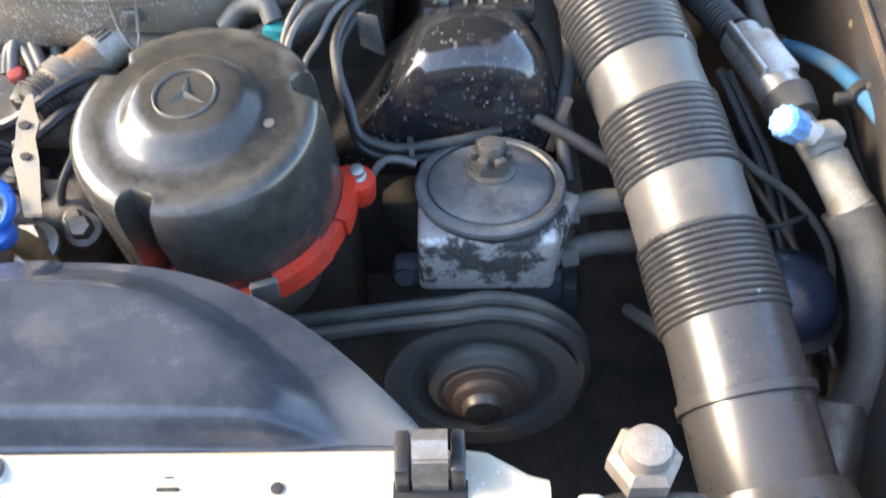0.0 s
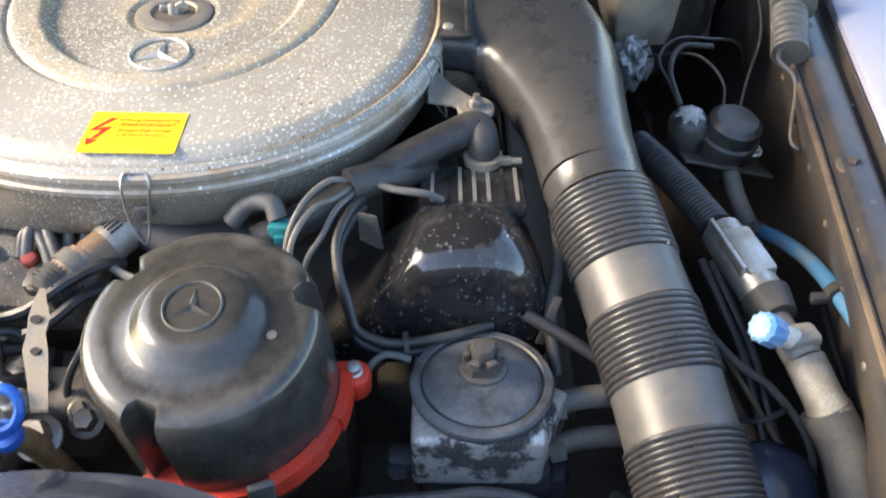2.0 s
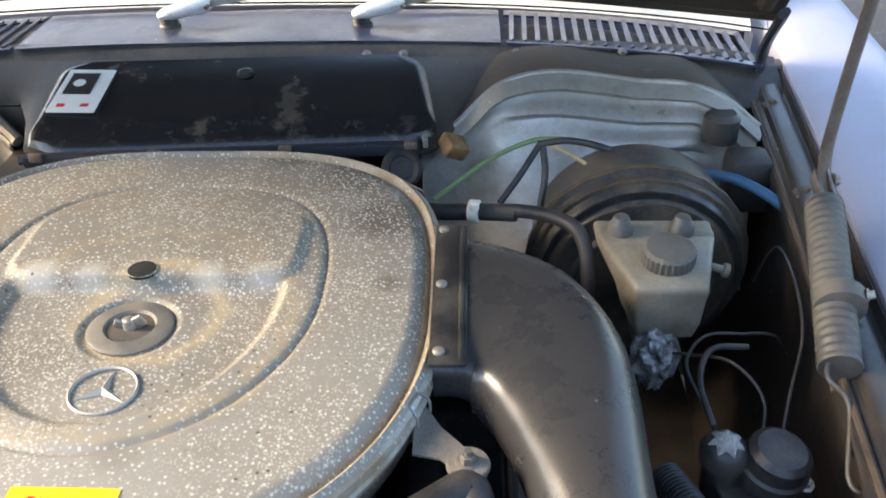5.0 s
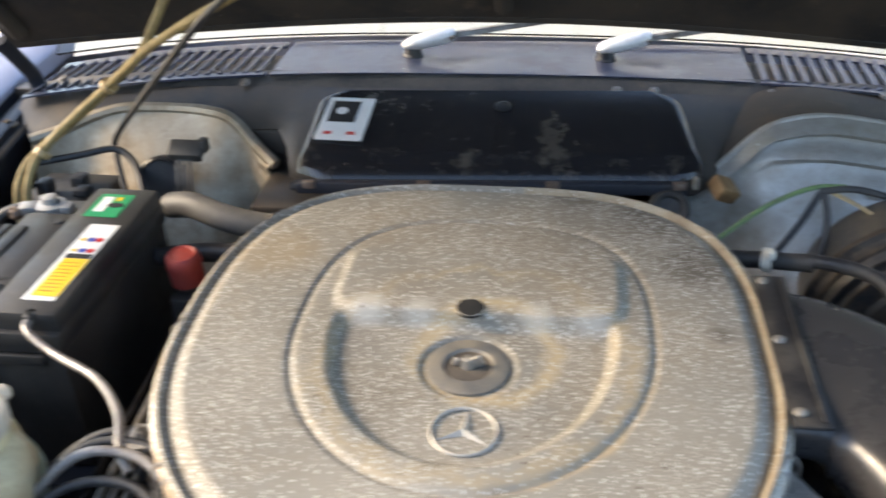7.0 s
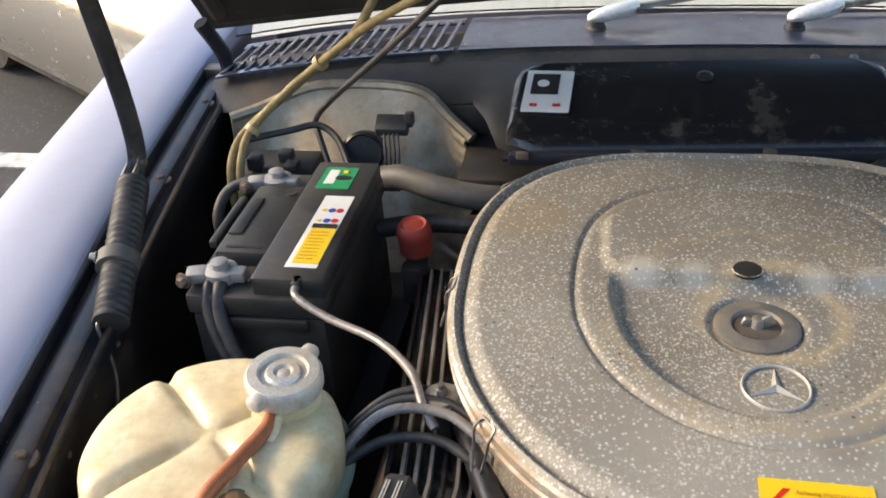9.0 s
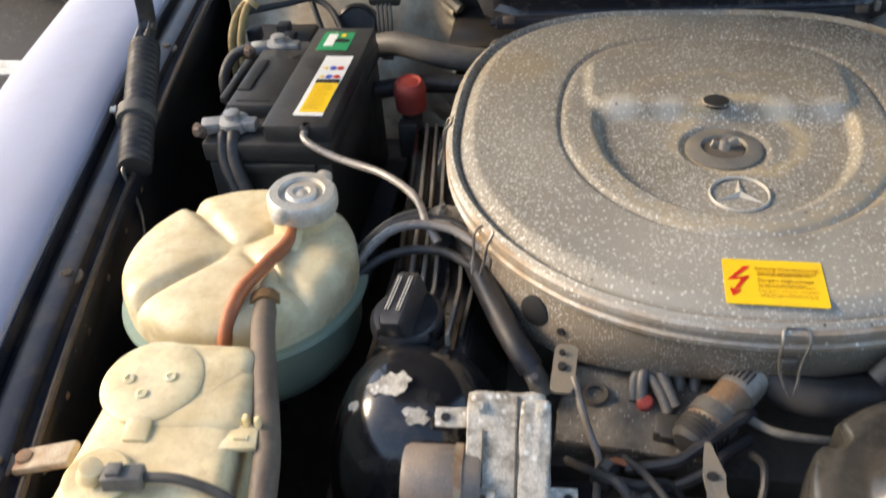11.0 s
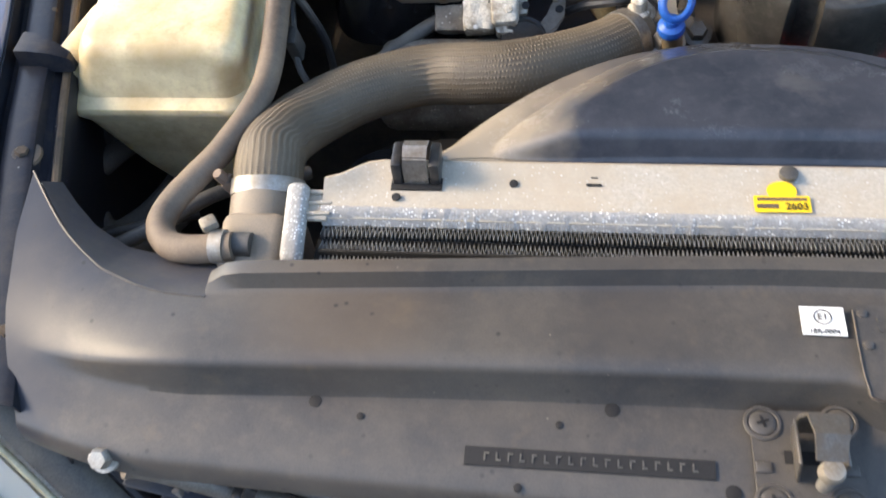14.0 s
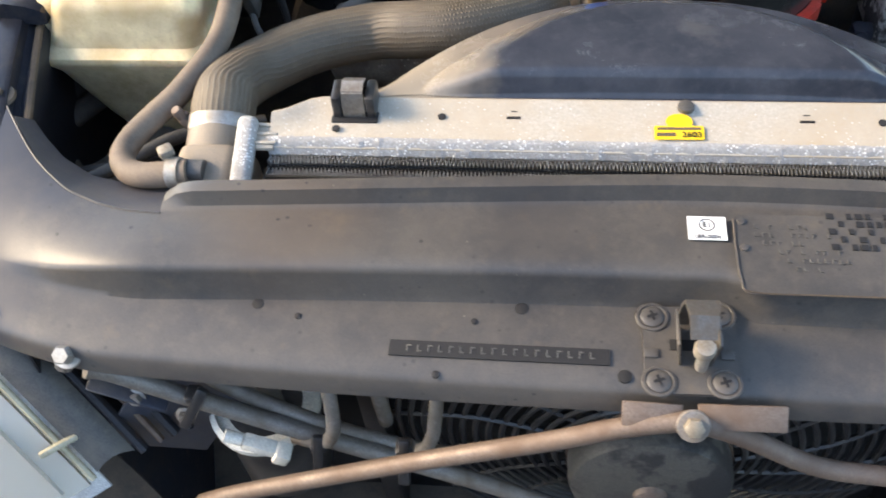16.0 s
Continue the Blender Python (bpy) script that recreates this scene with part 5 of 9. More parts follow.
def ac_xy(u, a, grow=0.0):
    """Plan of the air cleaner: squarish behind, oval in front."""
    c, s = math.cos(a), math.sin(a)
    n = 3.1 if s > 0 else 2.3
    b = (0.286 if s > 0 else 0.288) + grow
    k = u / ((abs(c) ** n + abs(s) ** n) ** (1 / n))
    off = (a + 2.37 + math.pi) % (2 * math.pi) - math.pi
    k *= 1 - 0.058 * math.exp(-(off / 0.62) ** 2)   # drawn in at the front left
    return AC.x + (AC_A + grow) * k * c, AC.y + b * k * s


def ac_height(x, y, u):
    dx, dy = x + 0.240, y - 0.845
    z = 0.832 - 0.004 * u * u
    # thin groove round the middle field
    g = math.hypot(dx / 0.155, (dy - 0.0) / 0.188) if dy < 0 else ((abs(dx) / 0.155) ** 2.8 + (dy / 0.188) ** 2.8) ** (1 / 2.8)
    z -= 0.0030 * math.exp(-((g - 1.0) / 0.016) ** 2)
    z += 0.001 * smoothstep(1.0, 0.93, g)
    # raised field behind, sunk half-moon in front
    f = ((abs(dx) / 0.131) ** 6 + (abs(dy - 0.071) / 0.058) ** 6) ** (1 / 6)
    z += 0.006 * smoothstep(1.03, 0.94, f)
    d = math.hypot(dx / 0.128, dy / 0.168)
    if dy < 0.03:
        z -= 0.010 * smoothstep(0.985, 0.89, d) * smoothstep(0.018, 0.006, dy)
    # seat of the wing nut
    q = math.hypot(dx, y - 0.806)
    z -= 0.004 * smoothstep(0.044, 0.036, q)
    # falling edge and gutter
    z -= 0.007 * smoothstep(0.90, 0.965, u)
    z -= 0.004 * math.exp(-((u - 0.962) / 0.009) ** 2)
    z += 0.004 * math.exp(-((u - 0.985) / 0.012) ** 2)
    return z


ac = thing("air_cleaner", (AC.x, AC.y, 0.70), "large grey speckled air cleaner housing with brown stains", "air cleaner")
NA, NR = 240, 150
rings = []
for i in range(1, NR + 1):
    u = i / NR
    rings.append([(*ac_xy(u, 2 * math.pi * j / NA), 0) for j in range(NA)])
rings = [[(x, y, ac_height(x, y, (i + 1) / NR)) for x, y, _ in ring] for i, ring in enumerate(rings)]
bm = loft(rings, cap=False)
bm.verts.ensure_lookup_table()
bm.faces.new([bm.verts[j] for j in range(NA)])
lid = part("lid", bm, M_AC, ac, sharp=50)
# rolled rim and pan
rim = loft([[(*ac_xy(1, a, g), z) for a in (2 * math.pi * j / NA for j in range(NA))] for g, z in ((-0.004, 0.8205), (0.000, 0.8215), (0.003, 0.8195), (0.0035, 0.8150), (0.0015, 0.8125), (0.0015, 0.8085), (0.0035, 0.8065), (0.0030, 0.8025), (-0.002, 0.8005))], cap=False)
part("rim", rim, M_ACRIM, lid, "worn rim, rust brown on one side")
PORT_A = -2.225


def pan_ring(g, z, dz, deep):
    """One ring of the pan; towards the front left the wall stands upright and reaches lower."""
    ring = []
    for j in range(NA):
        a = 2 * math.pi * j / NA
        off = (a - PORT_A + math.pi) % (2 * math.pi) - math.pi
        w = math.exp(-(off / 0.36) ** 2)
        ring.append((*ac_xy(1, a, g + (0.006 - g) * w * min(1, deep * 1.6)), z - dz * max(0, -math.sin(a + 0.2)) ** 2 - 0.010 * deep * w))
    return ring


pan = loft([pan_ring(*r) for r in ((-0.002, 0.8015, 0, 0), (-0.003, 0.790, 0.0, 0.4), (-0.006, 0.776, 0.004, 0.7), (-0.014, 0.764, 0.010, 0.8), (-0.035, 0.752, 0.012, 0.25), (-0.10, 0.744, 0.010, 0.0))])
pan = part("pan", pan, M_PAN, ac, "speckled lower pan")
band = loft([[(*ac_xy(u, radians(a)), ac_height(*ac_xy(u, radians(a)), u) + 0.0005) for u in (0.950, 0.957, 0.964, 0.971, 0.978, 0.985)] for a in range(-62, 84, 2)], cap=False, closed=False)
part("gutter_stain", thick(band, 0.0004), M_GUTTER, lid, "rust-brown stained gutter round the lid")
# wing nut in the middle
nut = part("knob", lathe([(0.036, 0), (0.036, 0.003), (0.033, 0.0045), (0.022, 0.005), (0.0195, 0.002), (0.008, 0.002)], (-0.240, 0.808, 0.8182), (0, 0, 1), 48, flute=(24, 0.02)), mat("dull_knob", (0.16, 0.155, 0.145), 0.45, 0.3, amount=0.5, dirt=(0.26, 0.23, 0.18), blot=40), lid, "dark grey ribbed knob")
part("knob_centre", lathe([(0.0195, 0), (0.0195, 0.0006), (0.01, 0.0008)], (-0.240, 0.808, 0.8204), (0, 0, 1), 28), M_VOID, nut)
part("wing_nut", join(box((-0.248, 0.808, 0.825), (0.010, 0.0035, 0.008), 0.0015, turn(0, 20, 10)), box((-0.232, 0.808, 0.827), (0.010, 0.0035, 0.011), 0.0015, turn(0, -25, 10)), lathe([(0.006, 0), (0.005, 0.009), (0.003, 0.010)], (-0.240, 0.808, 0.8205), (0, 0, 1), 14)), M_ALU, nut, "bright wing nut")
# black disc on the lid, painted as the shade inside the hole
part("hole", lathe([(0.0125, -0.002), (0.0125, 0.0014), (0.0118, 0.0016)], (-0.244, 0.866, ac_height(-0.244, 0.866, 0.1)), (0, 0, 1), 24), M_FINSHADE, lid, "dark empty screw hole")
part("hole_rim", tube([(-0.244 + 0.013 * math.cos(a), 0.866 + 0.012 * math.sin(a), ac_height(-0.244, 0.866, 0.1) + 0.0008) for a in (2 * math.pi * j / 24 for j in range(25))], 0.0007, 6, 1, smooth_line=False), M_AC, lid)
emblem(lid, (-0.235, 0.727, ac_height(-0.235, 0.727, 0.4) + 0.0006), turn(1.5, 0, -3), 0.0265, M_EMBLEM)
# warning label
LBL = Vector((-0.224, 0.599, 0.8298))
label = part("warning_label", plate(rounded(0.074, 0.052, 0.002), 0, 0.0005, Matrix.Translation(LBL) @ turn(1.5, 0, -1)), M_YELLOW, ac, "yellow high voltage warning label")
RLB = turn(1.5, 0, -1)
bolt2 = bmesh.new()
for poly in (((0.0035, 0.0175), (0.0085, 0.0175), (-0.0035, 0.0035), (-0.0095, 0.0005)), ((-0.0095, 0.0005), (-0.0035, 0.0035), (0.0075, 0.0065), (0.0055, 0.0025)), ((0.0075, 0.0065), (0.0020, 0.0040), (-0.0050, -0.0090), (-0.0022, -0.0100)), ((-0.0085, -0.0085), (0.0005, -0.0115), (-0.0068, -0.0180))):
    V = [bolt2.verts.new((x, y, 0.0004)) for x, y in poly]
    bolt2.faces.new(V)
bmesh.ops.transform(bolt2, matrix=Matrix.Translation(LBL + Vector((-0.025, 0.0005, 0.0))) @ RLB, verts=bolt2.verts)
part("lightning_bolt", bolt2, M_LABELRED, label, "red lightning arrow")
words(label, "Achtung Hochspannung!", LBL + Vector((0.010, 0.0145, 0.0013)), RLB, 0.0048, M_LABELTXT)
words(label, "Danger! High voltage", LBL + Vector((0.008, 0.0015, 0.0005)), RLB, 0.0048, M_LABELTXT)
words(label, "Danger! Haute tension", LBL + Vector((0.009, -0.0100, -0.0003)), RLB, 0.0048, M_LABELTXT)
for dy, sd in ((0.0085, 2), (-0.0045, 4), (-0.0155, 6)):
    bars(label, LBL + Vector((0.010, dy, 0.0005 + 0.06 * dy)), RLB, 0.044, 0.0046, 2, M_LABELTXT, gap=0.5, seed=sd)


def spring_clip(parent, a, out=0.006):
    """A wire clip that holds the lid on the pan at the plan angle a."""
    x, y = ac_xy(1, a, out)
    n = Vector((x - AC.x, y - AC.y, 0)).normalized()
    t = Vector((-n.y, n.x, 0))
    p = Vector((x, y, 0))
    c = part("spring_clip", join(
        tube([p - n * 0.007 + Vector((0, 0, 0.8225)), p - n * 0.006 + t * 0.008 + Vector((0, 0, 0.8225)), p + n * 0.001 + t * 0.010 + Vector((0, 0, 0.815)), p + n * 0.003 + t * 0.006 + Vector((0, 0, 0.795)), p + n * 0.008 + t * 0.004 + Vector((0, 0, 0.778)), p + n * 0.011 + Vector((0, 0, 0.770)), p + n * 0.008 - t * 0.006 + Vector((0, 0, 0.780)), p + n * 0.003 - t * 0.010 + Vector((0, 0, 0.795)), p + n * 0.001 - t * 0.010 + Vector((0, 0, 0.815)), p - n * 0.006 - t * 0.008 + Vector((0, 0, 0.8225)), p - n * 0.007 + Vector((0, 0, 0.8225))], 0.0012, 6, 5),
        box(p - n * 0.006 + Vector((0, 0, 0.788)), (0.012, 0.006, 0.012), 0.002, turn(0, 0, math.degrees(a) + 90))), M_STEEL, parent, "bent wire spring clip")
    return c


for a in (-83, -142, 178, -24, 40, 140):
    spring_clip(pan, radians(a))
for nm_, da, r_, z_ in (("port", 0.0, 0.0135, 0.7800), ("small_hole", 0.105, 0.0036, 0.7740)):
    n_ = Vector((math.cos(PORT_A + da) * 0.9, math.sin(PORT_A + da), 0.12))
    part(nm_, lathe([(r_, -0.006), (r_, 0.0006), (r_ * 0.95, 0.0010), (0.0005, 0.0008)], (*ac_xy(1, PORT_A + da, 0.0052), z_), n_, 28), M_INKSHADE, pan, "dark round hole in the pan wall")
for ax_, ay_, bx, by, z in ((-0.46, 0.735, -0.499, 0.729, 0.790), (0.0, 0.715, 0.040, 0.672, 0.806)):
    br = part("mount_ear", join(loft([[(ax_, ay_ - 0.034, q_), (ax_, ay_ + 0.030, q_), ((ax_ + bx) / 2, (ay_ + by) / 2 + 0.015, q_), (bx, by + 0.013, q_), (bx, by - 0.013, q_), ((ax_ + bx) / 2, (ay_ + by) / 2 - 0.017, q_)] for q_ in (z - 0.002, z)]), lathe([(0.0155, -0.0035), (0.0160, -0.001), (0.0150, 0.0015), (0.006, 0.002)], (bx, by, z), (0, 0, 1), 24)), M_ALU, pan, "thin crusted mounting ear")
    part("ear_bolt", join(hexbolt((bx, by, z), (0, 0, 1), 0.006, 0.008), lathe([(0.0035, 0), (0.003, 0.013)], (bx, by, z), (0, 0, 1), 10)), M_STEEL, br)
    part("rubber_buffer", lathe([(0.012, -0.002), (0.014, -0.010), (0.012, -0.018), (0.015, -0.026), (0.015, -0.05)], (bx, by, z - 0.002), (0, 0, 1), 20), M_RUBBER, br)

# ---- intake duct ----
duct = thing("intake_duct", (0.14, 0.55, 0.62), "black plastic intake duct with a corrugated hose", "duct")
RAD = 0.0405


def duct_ring(c, w, h, d, n=28, p=2.0, up=Vector((0, 0, 1))):
    d = Vector(d).normalized()
    side = d.cross(up).normalized()
    top = side.cross(d).normalized()
    out = []
    for k in range(n):
        a = 2 * math.pi * k / n
        ca, sa = math.cos(a), math.sin(a)
        r = (abs(ca) ** p + abs(sa) ** p) ** (-1 / p)
        out.append(Vector(c) + side * (w * r * ca) + top * (h * r * sa))
    return out


ELB = [((0.012, 0.853, 0.806), 0.098, 0.023, (1, 0.0, 0), 5), ((0.035, 0.852, 0.805), 0.096, 0.024, (1, -0.03, 0), 4.5), ((0.062, 0.846, 0.801), 0.092, 0.028, (1, -0.22, 0), 4), ((0.086, 0.826, 0.797), 0.086, 0.033, (0.86, -0.5, 0), 3.6),
       ((0.104, 0.796, 0.794), 0.073, 0.037, (0.7, -0.75, 0), 3.5), ((0.114, 0.757, 0.793), 0.062, 0.038, (0.38, -0.95, 0), 3.0), ((0.120, 0.716, 0.792), 0.053, 0.039, (0.2, -1, -0.02), 2.6), ((0.125, 0.676, 0.790), 0.046, 0.040, (0.13, -1, -0.08), 2.3),
       ((0.129, 0.640, 0.786), 0.042, 0.041, (0.12, -1, -0.15), 2.0), ((0.133, 0.606, 0.779), 0.041, 0.041, (0.13, -1, -0.25), 2.0)]
fine = []
for i in range(len(ELB) - 1):
    for k in range(4):
        t = k / 4
        a, b = ELB[i], ELB[i + 1]
        fine.append((Vector(a[0]).lerp(Vector(b[0]), t), a[1] + (b[1] - a[1]) * t, a[2] + (b[2] - a[2]) * t, Vector(a[3]).normalized().lerp(Vector(b[3]).normalized(), t), a[4] + (b[4] - a[4]) * t))
fine.append((Vector(ELB[-1][0]), *ELB[-1][1:3], Vector(ELB[-1][3]), 2.0))
# round the middle line of the bend
mids = [Vector(f[0]) for f in fine]
for _ in range(4):
    mids = [mids[0]] + [(mids[i - 1] + 2 * mids[i] + mids[i + 1]) / 4 for i in range(1, len(mids) - 1)] + [mids[-1]]
elbow = part("elbow", loft([duct_ring(m_, f[1], f[2], f[3], 36, f[4]) for m_, f in zip(mids, fine)]), M_DUCT, duct, "smooth black moulded elbow")
part("flange", join(box((0.024, 0.853, 0.829), (0.030, 0.205, 0.004), 0.002), box((0.034, 0.853, 0.831), (0.004, 0.195, 0.004), 0.0015)), M_BLACKPL, elbow)
for y in (0.765, 0.856, 0.945):
    part("rivet", lathe([(0.005, 0), (0.0048, 0.0018), (0.003, 0.003)], (0.017, y, 0.831), (0, 0, 1), 14), M_ALU, elbow, "bright rivet")
HOSE = [(0.133, 0.606, 0.779), (0.142, 0.566, 0.768), (0.155, 0.513, 0.750), (0.167, 0.466, 0.733), (0.176, 0.418, 0.715), (0.185, 0.370, 0.698), (0.192, 0.322, 0.682), (0.197, 0.276, 0.667), (0.203, 0.235, 0.652)]
BANDS = ((0.0, 0.065, 0), (0.065, 0.218, 12), (0.218, 0.305, 0), (0.305, 0.445, 11), (0.445, 0.543, 0), (0.543, 0.690, 13), (0.690, 1.0, 0))
whole = spline(HOSE, 40)
NL = len(whole) - 1
for s0, s1, ribs in BANDS:
    seg_line = whole[round(s0 * NL):round(s1 * NL) + 1]
    if ribs:
        n = ribs * 12
        pts = [whole[min(NL, round((s0 + (s1 - s0) * k / n) * NL))] for k in range(n + 1)]
        base = Vector(whole[round(s0 * NL)])
        end = Vector(whole[round(s1 * NL)])
        pts = [base.lerp(end, k / n) for k in range(n + 1)]
        hz = tube(pts, RAD, 36, 1, radius=lambda q, r=ribs: 1.012 + 0.058 * abs(math.sin(math.pi * r * q)) ** 0.8, smooth_line=False)
        part("corrugated_section", hz, M_DUCT, duct, "corrugated black hose section", sharp=70)
    else:
        pts = seg_line[::6] + [seg_line[-1]]
        part("plain_section", tube(pts, RAD, 36, 1, radius=lambda q: 1.0 + 0.015 * (q < 0.04 or q > 0.96), smooth_line=False), M_DUCTBAND if 0.1 < s0 < 0.6 else M_DUCT, duct, "smooth dusty band of the hose")
part("end_bead", lathe([(RAD, -0.004), (RAD + 0.003, -0.003), (RAD + 0.003, 0.003), (RAD, 0.004)], whole[round(0.815 * NL)], Vector(HOSE[-1]) - Vector(HOSE[-2]), 36), M_DUCT, duct)
part("mouth", tube([(0.201, 0.245, 0.656), (0.206, 0.215, 0.645), (0.213, 0.17, 0.62), (0.222, 0.12, 0.58)], 0.046, 32, 6, radius=lambda q: 1.0 + 0.35 * q), M_DUCT, duct, "flared front mouth of the duct")

# ---- ignition cover ----
CAPC, CAPT = Vector((-0.1435, 0.4235, 0.806)), Matrix.Translation((-0.1435, 0.4235, 0.806)) @ turn(10, -3, 0)
cap = thing("ignition_cover", (CAPC.x, CAPC.y, 0.70), "dusty black round ignition distributor cover with emblem", "cover")
NOTCH = (-111, 16, 142)


def cap_ring(r, h, deep):
    out = []
    for k in range(120):
        a = 360 * k / 120 - 180
        cut = 0.0
        for nck in NOTCH:
            d = abs((a - nck + 180) % 360 - 180)
            cut = max(cut, smoothstep(8.5, 5.5, d))
        rr = r - cut * deep
        out.append(CAPT @ Vector((rr * math.cos(radians(a)), rr * math.sin(radians(a)), h)))
    return out


CP = [(0.0795, -0.100, 0.014), (0.0795, -0.030, 0.014), (0.0788, -0.014, 0.014), (0.0765, -0.005, 0.013), (0.073, -0.0015, 0.010), (0.068, 0.0, 0.006), (0.058, 0.001, 0.001), (0.0465, 0.002, 0), (0.042, 0.0045, 0), (0.036, 0.0115, 0), (0.031, 0.0145, 0), (0.022, 0.0155, 0)]
part("shell", loft([cap_ring(*q) for q in CP]), M_DISTCAP, cap)
emblem(cap, CAPT @ Vector((0, 0, 0.0150)), CAPT.to_3x3().to_4x4(), 0.0195, M_CAPMARK)
part("dust_patch", lathe([(0.0035, 0), (0.003, 0.0004)], CAPT @ Vector((0.049, -0.014, 0.002)), CAPT.to_3x3() @ Vector((0, 0, 1)), 14), M_RUBGREY, cap)
bk = thing("red_bracket", (-0.10, 0.37, 0.70), "red painted bracket ring under the ignition cover", "bracket")
RBT = CAPT @ Matrix.Translation((0, 0, -0.092))


def arc_bar(a0, a1, r0, r1, z0, z1, m_):
    n = 24
    return loft([[m_ @ Vector((r * math.cos(radians(a0 + (a1 - a0) * k / n)), r * math.sin(radians(a0 + (a1 - a0) * k / n)), z)) for r, z in ((r0, z0), (r1, z0), (r1, z1), (r0, z1))] for k in range(n + 1)])


part("ring", join(arc_bar(-125, 12, 0.066, 0.0855, -0.008, 0.009, RBT), arc_bar(-62, -34, 0.080, 0.0890, -0.004, 0.014, RBT), arc_bar(-20, 6, 0.080, 0.0885, -0.006, 0.011, RBT)), M_RED, bk)
for a, rr in ((7, 0.089), (-122, 0.088)):
    pz = RBT @ Vector((rr * math.cos(radians(a)), rr * math.sin(radians(a)), 0.001))
    lug = part("lug", lathe([(0.0115, -0.018), (0.0125, -0.002), (0.011, 0.002), (0.008, 0.003)], pz, (0, -0.17, 1), 20), M_RED, bk, "red screw lug")
    part("screw", join(lathe([(0.0065, 0), (0.0065, 0.002), (0.005, 0.003), (0.005, 0.008), (0.0035, 0.009)], pz + Vector((0, 0, 0.003)), (0, -0.17, 1), 16), lathe([(0.0025, 0.008), (0.002, 0.0094)], pz + Vector((0, 0, 0.003)), (0, -0.17, 1), 6)), M_ALU, lug, "bright screw")
part("clip_tab", box(RBT @ Vector((0.034, -0.082, 0.012)), (0.018, 0.006, 0.022), 0.002, turn(10, 0, 20)), M_RUBGREY, bk, "grey clip tab")
solo("distributor_body", lathe([(0.055, -0.08), (0.06, -0.02), (0.068, 0.0)], RBT @ Vector((0, 0, -0.004)), (0, -0.17, 1), 28), M_VOID, "grimy distributor housing below the cover", "housing")

# ---- power steering pump ----
ps = thing("steering_pump", (0.04, 0.43, 0.58), "power steering pump with round black lid and worn silver body", "pump")
PT = Matrix.Translation((0.041, 0.4420, 0.724)) @ turn(-3, 0, 0)
axp = PT.to_3x3() @ Vector((0, 0, 1))
part("reservoir", lathe([(0.046, -0.034), (0.047, -0.010), (0.0505, -0.006), (0.0505, 0.0005), (0.0485, 0.0025)], PT.translation, axp, 40), M_RUBBER, ps)
part("lid", lathe([(0.0515, -0.003), (0.0518, 0.001), (0.0500, 0.0035), (0.0455, 0.004), (0.0440, 0.0022), (0.0425, 0.0022), (0.0410, 0.004), (0.036, 0.006), (0.022, 0.0085), (0.017, 0.0105), (0.006, 0.011)], PT.translation, axp, 48), mat("greyed_black_lid", (0.055, 0.055, 0.057), 0.4, 0.2, dirt=(0.15, 0.155, 0.16), amount=0.5, blot=30), ps, "round black lid with a worn rim")
NUT = PT @ Vector((0, 0.004, 0.009))
part("lid_nut", join(lathe([(0.0185, 0.0), (0.0175, 0.004), (0.0155, 0.005)], NUT, axp, 24), lathe([(0.0150, 0.004), (0.0150, 0.012), (0.0125, 0.0125)], NUT, axp, 6), *[box(NUT + axp * 0.0150 + Vector((0.0115 * math.cos(a), 0.0115 * math.sin(a), 0)), (0.0055, 0.0080, 0.0075), 0.0015, turn(0, 0, math.degrees(a))) for a in (math.pi * k / 3 for k in range(6))], lathe([(0.0088, 0.012), (0.0090, 0.021), (0.0075, 0.0245), (0.003, 0.0255)], NUT, axp, 18)), M_DARKSTEEL, ps, "brown-grey castellated lid nut")
part("body", join(box((0.038, 0.436, 0.6925), (0.094, 0.084, 0.052), 0.006, seg=3), box((0.086, 0.428, 0.690), (0.02, 0.05, 0.040), 0.004, turn(0, 0, -25))), M_WORNMETAL, ps, "silver body with flaking black paint")
part("lower_body", join(box((0.045, 0.44, 0.650), (0.100, 0.085, 0.045), 0.012), box((0.085, 0.435, 0.62), (0.05, 0.06, 0.07), 0.015)), M_BAY, ps)
part("mounting_ear", join(box((-0.014, 0.408, 0.676), (0.026, 0.018, 0.022), 0.006), lathe([(0.0065, 0), (0.0065, 0.003), (0.003, 0.003)], (-0.019, 0.399, 0.679), (0, -1, 0.3), 16)), M_BAY, ps)
PUL = Vector((0.036, 0.372, 0.583))
AXL = Vector((0, -1, 0.04)).normalized()
part("pulley", lathe([(0.070, -0.034), (0.072, -0.028), (0.064, -0.022), (0.070, -0.014), (0.064, -0.008), (0.0735, 0.0), (0.0735, 0.003), (0.066, 0.004), (0.058, 0.002), (0.053, -0.004), (0.044, -0.006), (0.040, 0.002), (0.034, 0.006), (0.028, 0.006)], PUL, AXL, 56), M_PULLEY, ps, "black belt pulley with a stepped face", sharp=24)
part("pulley_hub", lathe([(0.030, 0), (0.029, 0.004), (0.022, 0.006), (0.021, 0.010), (0.023, 0.012), (0.020, 0.014)], PUL + AXL * 0.004, AXL, 32), M_RUSTY, ps, "rusty hub ring")
part("hub_nut", lathe([(0.0165, 0), (0.016, 0.010), (0.014, 0.013), (0.006, 0.014)], PUL + AXL * 0.012, AXL, 28), M_DARKSTEEL, ps)
